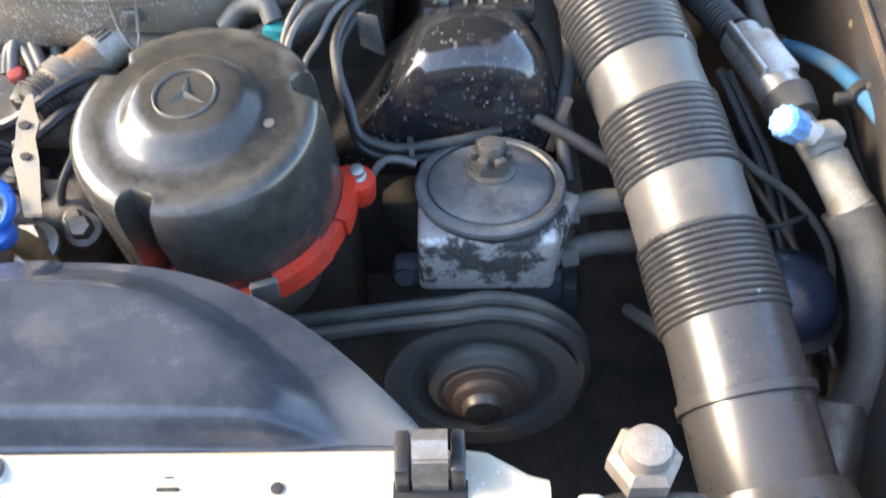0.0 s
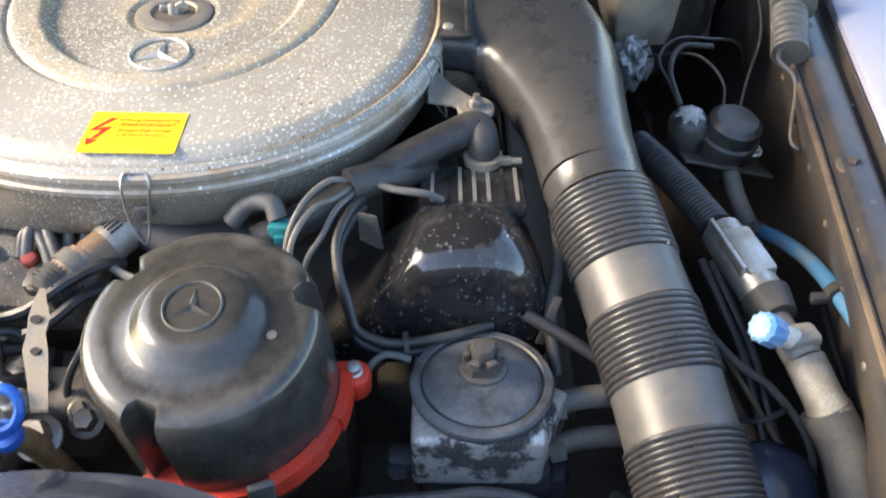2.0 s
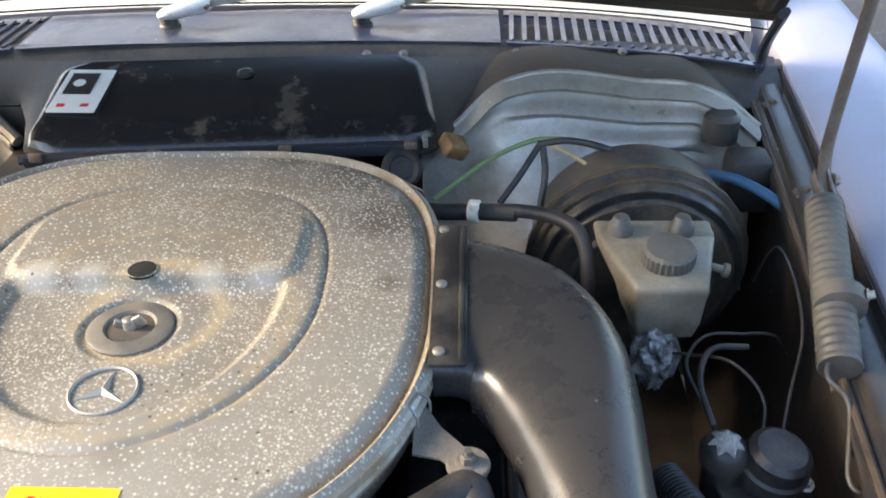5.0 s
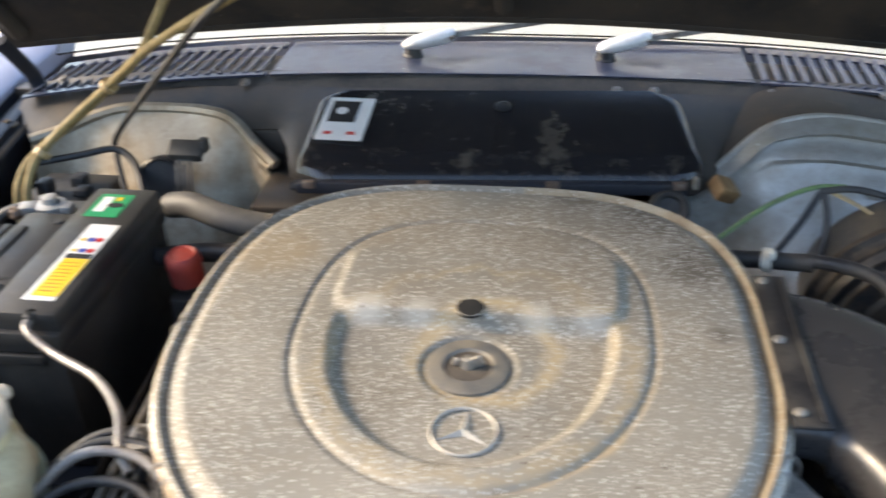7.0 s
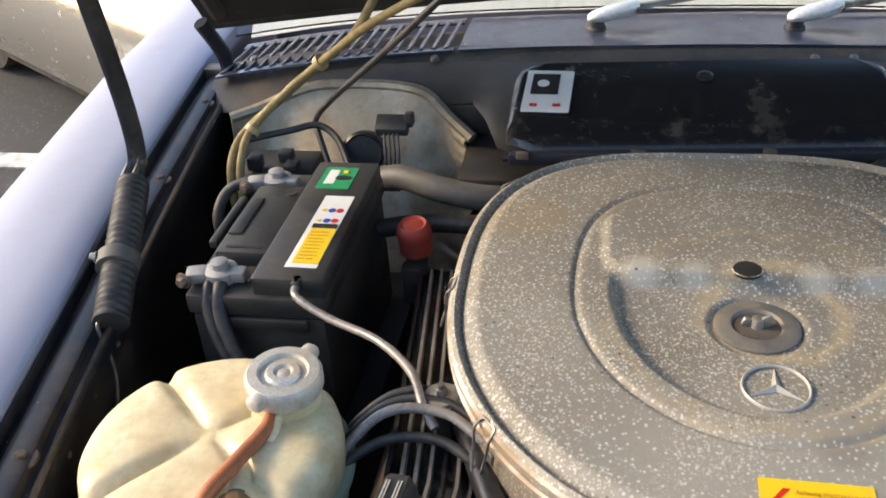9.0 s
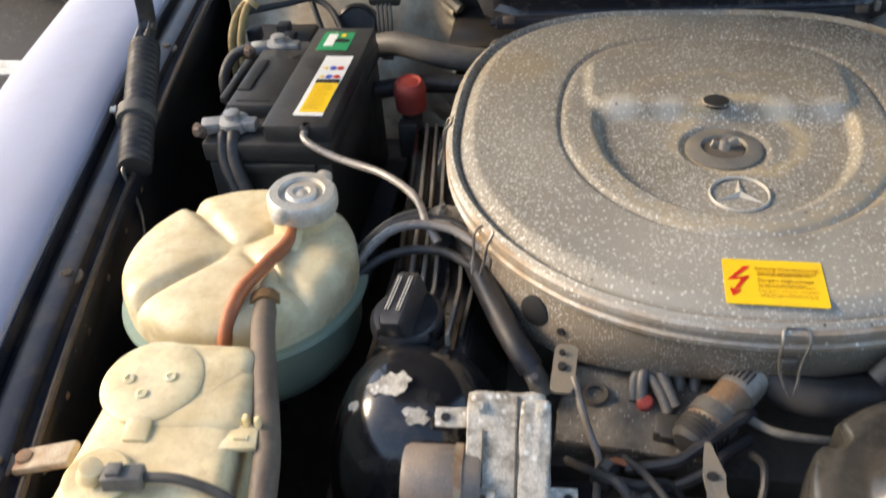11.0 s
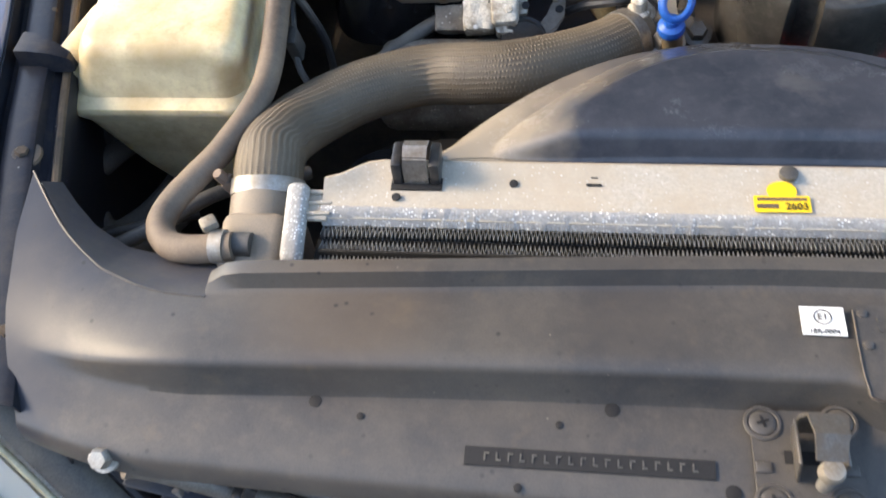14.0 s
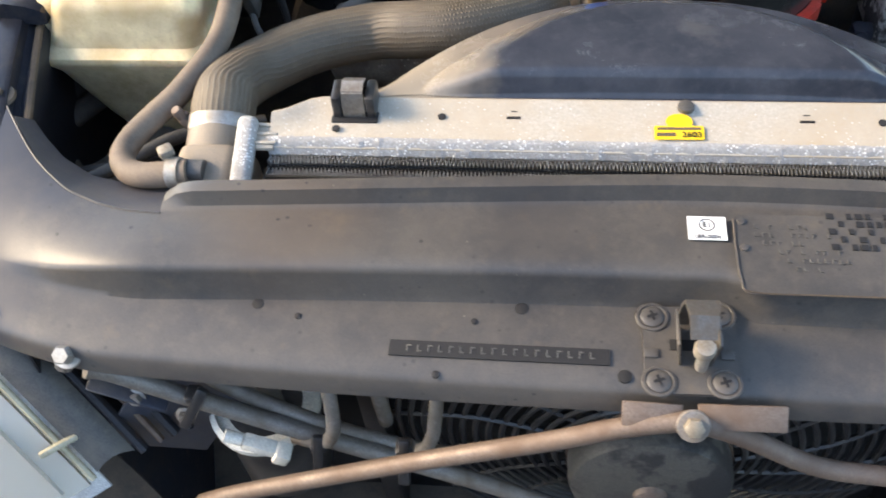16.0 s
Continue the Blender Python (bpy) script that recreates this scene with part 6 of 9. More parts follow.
for dy in (0.0, 0.0135):
    run = [(-0.22, 0.388, 0.618), (-0.10, 0.387, 0.642), (-0.02, 0.386, 0.658), (0.015, 0.385, 0.664), (0.040, 0.385, 0.669), (0.072, 0.385, 0.661), (0.098, 0.385, 0.638), (0.109, 0.385, 0.605), (0.102, 0.385, 0.565), (0.072, 0.385, 0.533), (0.03, 0.385, 0.522), (-0.1, 0.385, 0.51)]
    solo("drive_belt", tube([(x, y + dy - 0.012, z) for x, y, z in run], 0.0058, 8, 7, flat=0.9), M_BELT, "worn black drive belt round the pump pulley", "belt", group="drive belts")

# ---- valve covers ----
for s, cx, flake in ((1, 0.030, True), (-1, -0.497, False)):
    vc = thing("valve_cover", (cx, 0.75, 0.66), "glossy black valve cover with flaking paint at its front" if flake else "black valve cover with chipped paint and bare fins", "valve cover", group="valve covers")

    def vc_ring(y, z0, z1, wt, wb, dx=0.0, cx=cx, s=s):
        xm = cx + dx
        return [Vector((xm + x, y, z)) for x, z in ((-wb * (1.34 if s > 0 else 0.95), z0), (-wb * (1.30 if s > 0 else 0.93), z0 + 0.018), (-wt * 1.02, z1 - 0.012), (-wt * 0.94, z1 - 0.004), (-wt * 0.80, z1), (0, z1 + 0.003), (wt * 0.80, z1), (wt * 0.94, z1 - 0.004), (wt * 1.02, z1 - 0.012), (wb * (0.93 if s > 0 else 1.15), z0 + 0.018), (wb * (0.95 if s > 0 else 1.18), z0))]

    rings = []
    if s > 0:
        sec = [(-0.090, 0.680), (-0.066, 0.712), (-0.036, 0.748), (-0.013, 0.779), (-0.007, 0.7855), (0.000, 0.789), (0.018, 0.793), (0.040, 0.794), (0.058, 0.790), (0.072, 0.781), (0.083, 0.766), (0.091, 0.745), (0.096, 0.715), (0.097, 0.680)]
        for y, k in ((0.494, 0.45), (0.4955, 0.70), (0.499, 0.86), (0.505, 0.945), (0.513, 0.99), (0.523, 1.005), (0.535, 1.0), (0.550, 0.97), (0.568, 0.91), (0.585, 0.83), (0.600, 0.72)):
            rings.append([Vector((0.022 + (x - 0.022) * (0.62 + 0.38 * k if y > 0.53 else k), y, 0.695 + (z - 0.695) * k)) for x, z in sec])
    else:
        for y, a, zt in ((0.455, 0.016, 0.708), (0.458, 0.032, 0.728), (0.468, 0.046, 0.750), (0.483, 0.0545, 0.767), (0.502, 0.0585, 0.779), (0.525, 0.060, 0.7845), (0.548, 0.0585, 0.783), (0.568, 0.054, 0.775), (0.588, 0.046, 0.760), (0.600, 0.040, 0.740)):
            ring = []
            for k in range(21):
                an = math.pi * k / 20
                c_, s_ = math.cos(an), math.sin(an)
                r_ = (abs(c_) ** 2.5 + abs(s_) ** 2.5) ** (-1 / 2.5)
                ring.append(Vector((cx - a * r_ * c_ * (1.20 if c_ > 0 else 1.26), y, 0.665 + (zt - 0.665) * r_ * s_)))
            rings.append(ring)
    part("front_dome", loft(rings), M_VALVEFLAKE if flake else M_VALVE, vc, "domed glossy black front end", sharp=60)
    part("fin_body", loft([vc_ring(0.570, 0.66, 0.769, 0.041, 0.055), vc_ring(0.65, 0.655, 0.760, 0.041, 0.055), vc_ring(0.75, 0.65, 0.750, 0.041, 0.055, -0.010 * (s < 0)), vc_ring(1.02, 0.63, 0.715, 0.040, 0.055, -0.045 * (s < 0))]), M_VALVE, vc, "black ribbed rear part")
    for k in range(7):
        fx = -0.034 + 0.0113 * k
        part("fin", loft([[Vector((cx + fx + d - sh, y, z + h)) for d, h in ((-0.0018, -0.006), (0.0018, -0.006), (0.0015, 0.006), (-0.0015, 0.006))] for y, z, sh in (((0.574, 0.776, 0), (0.65, 0.764, 0), (0.75, 0.754, 0.010), (1.01, 0.721, 0.043)) if s < 0 else ((0.580, 0.7740, -0.008), (0.604, 0.7715, -0.008), (0.630, 0.7690, -0.008)))]), M_FINALU if k in ((1, 2, 3, 5) if s < 0 else (0, 2, 3, 4, 6)) else M_VALVE, vc)
fin_owner = [o for o in bpy.data.objects if o.name.startswith("valve_cover") and o.location.x > 0][0]
part("fin_block", box((0.036, 0.604, 0.7695), (0.086, 0.064, 0.014), 0.004, turn(-6, 0, 0)), M_VALVE, fin_owner, "black block round the bare fins")
for x, y, z, r, sd in ((-0.507, 0.515, 0.7825, 0.016, 1), (-0.487, 0.492, 0.7735, 0.011, 2), (-0.538, 0.505, 0.766, 0.006, 3), (-0.521, 0.512, 0.7795, 0.008, 4)):
    rnd = random.Random(sd)
    o = [(r * rnd.uniform(0.6, 1.1) * math.cos(radians(20 * k)), r * 0.75 * rnd.uniform(0.6, 1.1) * math.sin(radians(20 * k))) for k in range(18)]
    solo("paint_chip", plate(o, 0, 0.0012, Matrix.Translation((x, y, z + 0.0016)) @ turn(27, -25 if x < -0.53 else (8 if x > -0.49 else -8), 0)), M_ALUOX, "bare metal patch on the chipped cover", "paint chip", group="chipped paint patches")
oc = thing("oil_filler_cap", (-0.511, 0.598, 0.770), "black plastic oil filler cap with a raised grip", "cap")
part("disc", lathe([(0.030, -0.008), (0.0315, 0.004), (0.031, 0.010), (0.027, 0.015), (0.018, 0.017)], (-0.511, 0.598, 0.770), (-0.05, -0.15, 1), 40), M_HOSEDARK, oc)
CAPR = Matrix.Translation((-0.514, 0.596, 0.7945)) @ turn(7, -6, -9)
grip_rows = [[CAPR @ Vector((w * cx_, y, z * h)) for cx_, z in ((-1.25, -0.5), (-1.05, 0.30), (-0.85, 0.5), (0.85, 0.5), (1.05, 0.30), (1.25, -0.5))] for y, w, h in ((-0.031, 0.0060, 0.006), (-0.0295, 0.0085, 0.016), (-0.024, 0.0105, 0.022), (0.0, 0.0110, 0.024), (0.023, 0.0105, 0.022), (0.0285, 0.0085, 0.016), (0.030, 0.0060, 0.006))]
part("grip", loft(grip_rows), M_HOSEDARK, oc)
for d in (-0.0062, -0.0038, 0.0034, 0.0058):
    part("worn_mark", box(CAPR @ Vector((d, 0.001, 0.0120)), (0.0011, 0.038, 0.0006), 0, CAPR.to_3x3().to_4x4()), M_EMBLEM, oc, "pale worn line on the grip")

# breather hose from the right valve cover to the air cleaner
bh = thing("breather_hose", (0.03, 0.64, 0.74), "black breather hose bent onto the valve cover stub", "hose")
part("hose", tube([(0.046, 0.640, 0.772), (0.046, 0.645, 0.790), (0.040, 0.656, 0.798), (0.020, 0.645, 0.796), (-0.028, 0.612, 0.789), (-0.08, 0.570, 0.779), (-0.13, 0.545, 0.765)], 0.0135, 14, 7), M_RUBBER, bh)
part("stub", lathe([(0.017, -0.02), (0.017, -0.006), (0.0155, 0.0), (0.0135, 0.002)], (0.046, 0.640, 0.768), (0, 0, 1), 20), M_RUBGREY, bh)
part("hose_clamp", join(ring_band((0.046, 0.640, 0.778), (0, 0, 1), 0.0150, 0.007), box((0.062, 0.634, 0.779), (0.014, 0.006, 0.007), 0.001), lathe([(0.003, 0), (0.003, 0.012)], (0.066, 0.634, 0.779), (1, 0, 0), 8)), M_TANSTEEL, bh, "zinc hose clamp")

# ---- engine block and what sits in the valley ----
eng = thing("engine_block", (-0.23, 0.75, 0.32), "grimy dark engine block under the air cleaner", "engine")
for c_, s_ in (((-0.23, 0.82, 0.50), (0.52, 0.56, 0.34)), ((-0.23, 0.60, 0.42), (0.50, 0.46, 0.20)), ((-0.235, 0.86, 0.70), (0.40, 0.42, 0.10)), ((-0.24, 0.50, 0.59), (0.36, 0.06, 0.16))):
    part("block", box(c_, s_, 0.02), M_VOID, eng)
part("front_cover", box((-0.36, 0.47, 0.635), (0.14, 0.11, 0.10), 0.02), M_BAY, eng, "dusty timing cover")
part("cylinder_head", box((-0.51, 0.76, 0.60), (0.15, 0.50, 0.13), 0.02, turn(0, 25, 0)), M_VOID, eng)
part("cylinder_head", box((0.045, 0.76, 0.60), (0.15, 0.50, 0.13), 0.02, turn(0, -25, 0)), M_VOID, eng)


# ---- radiator ----
rad = thing("radiator", (-0.2, 0.17, 0.35), "pale chalky radiator with corroded top and dark fins", "radiator")
RX0, RX1 = -0.500, 0.056


def rad_row(x):
    e = smoothstep(0.02, 0.0, x - RX0) + smoothstep(0.02, 0.0, RX1 - x)
    back = 0.203 - 0.016 * smoothstep(RX0 + 0.035, RX0 + 0.0, x) - 0.016 * smoothstep(RX1 - 0.035, RX1, x)
    return [(x, back, 0.768), (x, back, 0.7815), (x, back - 0.003, 0.7832), (x, back - 0.008, 0.7815), (x, back - 0.013, 0.7785), (x, 0.170, 0.7770), (x, 0.162, 0.7755), (x, 0.1585, 0.7725), (x, 0.1575, 0.764)]


top = part("top_plate", thick(loft([rad_row(RX0 + (RX1 - RX0) * k / 60) for k in range(61)], cap=False, closed=False), 0.002), M_RAD, rad, "pale painted top plate")


def crust_fn(u, v):
    x = RX0 + (RX1 - RX0) * u
    k = 0.0013 * noise.noise((x * 140, v * 3, 1.0)) + 0.0009 * noise.noise((x * 420, v * 6, 4.0))
    return (x, 0.1645 - 0.0080 * v + k * 0.5, 0.7778 - 0.011 * v ** 2 + abs(k))


part("corroded_edge", sheet(crust_fn, 300, 5, 0.0025), M_CRUST, top, "white corrosion crust along the front edge")
for x, y, kind in ((-0.4505, 0.1725, "o"), (-0.374, 0.186, "o"), (-0.4705, 0.1935, "o"), (-0.322, 0.190, "s"), (-0.118, 0.190, "s"), (-0.068, 0.186, "o"), (0.040, 0.192, "o"), (0.016, 0.174, "o")):
    if kind == "o":
        part("hole", lathe([(0.0030, 0), (0.0030, 0.0008), (0.002, 0.001)], (x, y, 0.7785), (0, -0.1, 1), 14), M_INKSHADE, top)
    else:
        part("slot", join(box((x, y + 0.004, 0.7792), (0.0045, 0.0055, 0.001), 0), box((x, y - 0.004, 0.7788), (0.010, 0.0016, 0.001), 0)), M_INKSHADE, top)
part("stud", lathe([(0.006, 0), (0.0058, 0.003), (0.003, 0.004)], (-0.2005, 0.1955, 0.781), (0, 0, 1), 16), M_RUBGREY, top, "dark grommet")
for x in (-0.438, 0.002):
    cl = part("mount_clip", join(box((x - 0.0125, 0.194, 0.786), (0.007, 0.022, 0.024), 0.002), box((x + 0.0125, 0.194, 0.786), (0.007, 0.022, 0.024), 0.002)), M_BLACKPL, top, "black rubber radiator clip")
    part("clip_spring", loft([[(x - 0.008, y, z), (x + 0.008, y, z), (x + 0.008, y + 0.0012, z + 0.0012), (x - 0.008, y + 0.0012, z + 0.0012)] for y, z in ((0.184, 0.776), (0.183, 0.790), (0.186, 0.800), (0.194, 0.803), (0.202, 0.799))]), M_STEEL, cl)
    part("clip_recess", box((x, 0.184, 0.7786), (0.034, 0.010, 0.0016), 0), M_INKSHADE, cl)
# label on the plate
rl = part("part_sticker", plate(rounded(0.034, 0.0125, 0.001), 0, 0.0005, Matrix.Translation((-0.206, 0.1735, 0.7789)) @ turn(4, 0, 1)), M_YELLOW, top, "yellow part number sticker")
words(rl, "2603", (-0.1975, 0.1713, 0.7792), turn(4, 0, 1), 0.0070, M_INKSHADE)
part("print_line", box((-0.2150, 0.1714, 0.7791), (0.013, 0.0030, 0.0004), 0, turn(4, 0, 1)), M_BAYBROWN, rl)
part("print_line", box((-0.206, 0.1770, 0.7793), (0.030, 0.0022, 0.0004), 0, turn(4, 0, 1)), M_BAYBROWN, rl)
part("round_sticker", lathe([(0.0092, 0), (0.0092, 0.0006)], (-0.2055, 0.1835, 0.7792), (0, -0.08, 1), 28, squash=0.8), M_YELLOW, top, "round yellow sticker")
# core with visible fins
part("core", box((-0.22, 0.140, 0.56), (0.57, 0.030, 0.392), 0.002), M_FINSHADE, rad)
for row_y, row_z in ((0.1540, 0.7665), (0.1440, 0.7630), (0.1340, 0.7600)):
    zig = []
    n = 400
    for k in range(n + 1):
        x = -0.500 + 0.560 * k / n
        zig.append((x, row_y + (0.0040 if k % 2 else -0.0040), row_z))
    bm = loft([[(x, y, z - 0.010), (x, y, z)] for x, y, z in zig], cap=False, closed=False)
    fr_ = part("zigzag_fin", thick(bm, 0.0004), M_FIN, rad, "zigzag aluminium cooling fins", sharp=20)
    tagged(fr_, kind="stuff")
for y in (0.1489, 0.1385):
    part("flat_tube", box((-0.22, y, 0.757), (0.56, 0.0022, 0.014), 0.0006), M_FINSHADE, rad)
for x_, sx in ((-0.5165, 1), (0.0735, -1)):
    strip = part("crimp_strip", box((x_, 0.1535, 0.7720), (0.0150, 0.056, 0.012), 0.005, turn(20, 0, 0), 3), M_CRUST, rad, "crimped strip crusted white")
    for k in range(4):
        part("crimp_dent", box((x_ - 0.002 * sx, 0.135 + 0.0125 * k, 0.7700 + 0.0045 * k), (0.003, 0.005, 0.002), 0.0006, turn(20, 0, 0)), M_RAD, strip)
    part("tongue", box((x_ + 0.011 * sx, 0.168, 0.7735), (0.020, 0.024, 0.004), 0.0015, turn(8, 0, 0)), M_RAD, top)
    for k in range(3):
        part("tongue_rib", box((x_ + 0.013 * sx, 0.160 + 0.008 * k, 0.7752 + 0.0011 * k), (0.020, 0.0028, 0.0030), 0.0012, turn(8, 0, 0)), M_RAD, top)
part("side_tank", join(box((-0.545, 0.160, 0.578), (0.052, 0.054, 0.34), 0.014, seg=3), tube([(-0.548, 0.150, 0.690), (-0.549, 0.156, 0.722), (-0.549, 0.170, 0.742), (-0.550, 0.190, 0.750)], 0.0245, 24, 6), lathe([(0.0242, 0), (0.0242, 0.030)], (-0.549, 0.172, 0.728), (0, 0.75, 0.66), 24)), M_TANKBROWN, rad, "grey-brown plastic side tank")
part("outlet_foot", box((-0.5475, 0.147, 0.752), (0.046, 0.046, 0.028), 0.009, turn(14, 0, 0), 3), M_TANKBROWN, rad, "dusty brown plastic foot of the hose outlet")
part("side_tank", box((0.108, 0.165, 0.60), (0.060, 0.058, 0.33), 0.012, seg=3), M_RUBBER, rad, "black plastic side tank")
part("drain_nut", join(lathe([(0.018, 0), (0.018, 0.010), (0.014, 0.014)], (0.103, 0.203, 0.763), (0, 0, 1), 6), lathe([(0.012, 0.012), (0.011, 0.022), (0.006, 0.024)], (0.103, 0.203, 0.763), (0, 0, 1), 18)), M_PIPE, rad, "pale crusted hexagon plug")
part("tank_nipple", join(lathe([(0.0085, 0), (0.0085, 0.03)], (-0.545, 0.140, 0.765), (-1, 0, 0), 16), box((-0.537, 0.130, 0.757), (0.05, 0.012, 0.004), 0.0015)), M_RUBGREY, rad)

# ---- fan shroud ----
SX, SH = -0.2115, 0.2135


def shroud_rear(x):
    s = min(1.0, abs((x - SX) / SH))
    return Vector((x, 0.206 + 0.127 * (1 - s ** 2.4), 0.767 + 0.010 * s * s))


def shroud_fn(u, v):
    """From a straight front edge on the radiator to a bowed rear edge, with a sunk middle field."""
    s = 2 * u - 1
    x = SX + SH * (s - 0.10 * (s - s ** 3))
    front = Vector((x, 0.206, 0.779))
    p = front.lerp(shroud_rear(x), v)
    half = 0.128
    g = (abs((x + 0.208) / half) ** 2.2 + (abs(v) / 0.72) ** 2.2) ** (1 / 2.2)
    ramp = max(0.0, min(1.0, (1.42 - g) / 0.40)) if x < SX else smoothstep(1.36, 0.97, g)
    p.z += 0.019 * ramp * smoothstep(0.0, 0.10, v) + 0.003 * math.sin(math.pi * v)
    return tuple(p)


sh = thing("fan_shroud", (SX, 0.27, 0.50), "curved dusty black plastic fan shroud", "shroud")
# tan spots paint sun sheen on the left flank, together with dust
M_SHROUD = mat("shroud_plastic", (0.026, 0.031, 0.043), 0.20, dirt=(0.066, 0.073, 0.090), amount=0.38, blot=12, bump=0.02, dirt_rough=0.34, grain=1100, vary=0.06, hard=0.40, streak=((0.085, 0.088, 0.095), 18, 0.60, 0.82), spots=[((-0.415, 0.235, 0.780), 0.0, 0.085, (0.40, 0.335, 0.25), 0.85), ((-0.345, 0.285, 0.79), 0.0, 0.05, (0.26, 0.215, 0.165), 0.7), ((-0.30, 0.315, 0.79), 0.0, 0.035, (0.20, 0.17, 0.135), 0.5), ((-0.01, 0.23, 0.78), 0.0, 0.045, (0.17, 0.18, 0.19), 0.45), ((-0.30, 0.219, 0.79), 0.0, 0.012, (0.15, 0.155, 0.16), 0.35)])
part("hood_panel", sheet(shroud_fn, 160, 60, 0.003), M_SHROUD, sh, sharp=60)
part("fan_ring", sheet(lambda u, v: tuple(shroud_rear(SX + SH * (2 * u - 1) * 0.995) + Vector((0, 0.001, -0.10 * v))), 60, 4, 0.003), M_SHROUD, sh)
part("front_skirt", sheet(lambda u, v: (SX - 0.21 + 0.42 * u, 0.2065 - 0.002 * v, 0.781 - 0.03 * v), 8, 2, 0.003), M_SHROUD, sh)
for u0 in (0.815, 0.135):
    part("scratch_line", tube([Vector(shroud_fn(u0, 0.10 + 0.088 * k)) + Vector((0, 0, 0.0002)) for k in range(11)], 0.00025, 5, 2), M_STITCH, sh)

# ---- upper radiator hose ----
uh = thing("radiator_hose", (-0.43, 0.31, 0.70), "dusty brown woven upper radiator hose", "hose")
UH = [(-0.284, 0.412, 0.713), (-0.325, 0.376, 0.722), (-0.377, 0.346, 0.733), (-0.418, 0.345, 0.730), (-0.458, 0.349, 0.724), (-0.505, 0.322, 0.731), (-0.540, 0.280, 0.741), (-0.552, 0.240, 0.754), (-0.551, 0.214, 0.757), (-0.550, 0.194, 0.748)]
part("hose", tube(UH, 0.0245, 24, 10, radius=lambda q: 1 + 0.03 * math.sin(q * 23) * 0.4), M_RADHOSE, uh)
line = spline(UH, 60)
stitch = bmesh.new()
for j_, off in enumerate(-1.25 + 0.18 * q for q in range(15)):
    for k in range(8 + 2 * (j_ % 2), len(line) - 8, 3):
        p, t = line[k], (line[k + 1] - line[k - 1]).normalized()
        side = t.cross(Vector((0, -0.5, 1))).normalized()
        upv = side.cross(t).normalized()
        n = (upv * math.cos(off) + side * math.sin(off)).normalized()
        c = p + n * 0.0246
        a, b = t * 0.0007, n.cross(t) * 0.0013
        V = [stitch.verts.new(c + q + n * h) for q, h in ((a + b, 0.0), (a - b, 0.0), (-a - b, 0.0), (-a + b, 0.0), (Vector(), 0.0005))]
        for f in ((0, 1, 4), (1, 2, 4), (2, 3, 4), (3, 0, 4)):
            stitch.faces.new([V[i] for i in f])
tagged(part("weave_stitches", stitch, M_STITCH, uh), kind="stuff")
for k, m_ in ((0.965, M_ALU), (0.03, M_STEEL)):
    i = round(k * (len(line) - 1))
    d = line[min(i + 1, len(line) - 1)] - line[i - 1]
    part("hose_clamp", ring_band(line[i], d, 0.0252, 0.011), m_, uh, "bright hose clamp band")
part("clamp_screw", join(box((-0.5765, 0.199, 0.758), (0.008, 0.011, 0.012), 0.002, turn(0, -25, 10)), lathe([(0.0045, 0), (0.0045, 0.008), (0.0035, 0.010)], (-0.5785, 0.198, 0.763), (-0.3, -0.2, 1), 8), lathe([(0.0020, 0), (0.0020, 0.020)], (-0.5775, 0.199, 0.747), (0.1, 0, 1), 8)), M_RUSTY, uh, "coppery clamp screw")
thh = thing("thermostat_housing", (-0.265, 0.43, 0.66), "dull crusted thermostat housing at the hose end", "housing")
part("outlet", lathe([(0.027, -0.05), (0.027, -0.01), (0.0245, 0.0)], UH[0], (0.75, 0.55, 0.1), 24), M_STEEL, thh)
part("body", box((-0.262, 0.445, 0.685), (0.058, 0.046, 0.066), 0.014, seg=3), M_CAST, thh)
part("nipple", lathe([(0.008, 0), (0.009, 0.02), (0.006, 0.024)], (-0.279, 0.422, 0.715), (0, -0.3, 1), 12), M_ALUOX, thh)
for x_, y_ in ((-0.284, 0.430), (-0.242, 0.424)):
    part("housing_bolt", hexbolt((x_, y_, 0.712), (0, -0.5, 1), 0.0065, 0.009), M_DARKSTEEL, thh)

# dipstick
dip = thing("dipstick", (-0.255, 0.385, 0.64), "dipstick tube with a bright blue ring handle", "dipstick")
part("tube", tube([(-0.262, 0.372, 0.752), (-0.258, 0.384, 0.728), (-0.25, 0.40, 0.66)], 0.0085, 12), M_BRASS, dip, "tan sealed tube")
ringp = [Vector((-0.260, 0.374, 0.777)) + 0.0122 * (math.cos(a) * Vector((0.78, 0.35, 0.5)).normalized() + math.sin(a) * Vector((-0.35, 0.45, 0.6)).normalized()) for a in (2 * math.pi * k / 28 for k in range(29))]
part("ring_handle", tube(ringp, 0.0029, 10, 1, smooth_line=False, flat=1.3), M_BLUEPL, dip, "bright blue ring handle")
part("stopper", lathe([(0.010, 0), (0.011, 0.004), (0.010, 0.008), (0.006, 0.010), (0.005, 0.014)], (-0.262, 0.371, 0.752), (-0.1, -0.25, 1), 20), M_BLUEPL, dip)

# ---- coolant tank ----
TC = Vector((-0.672, 0.650, 0.0))
ct = thing("coolant_tank", (TC.x, TC.y, 0.58), "round yellowed coolant tank half full of green coolant", "tank")


def tank_ring(r, z, lobes=0.0, tilt=0.0, n=144):
    out = []
    for k in range(n):
        a = 2 * math.pi * k / n
        g = 0.0
        for ga in (135, 228, 322, 48):
            d = abs((math.degrees(a) - ga + 180) % 360 - 180)
            if d < 80:
                g = max(g, math.exp(-(r * math.sin(radians(d)) / 0.0065) ** 2))
        rr = r - lobes * g * 0.25
        out.append(Vector((TC.x + rr * math.cos(a), TC.y + rr * math.sin(a), z - lobes * g)))
    return out


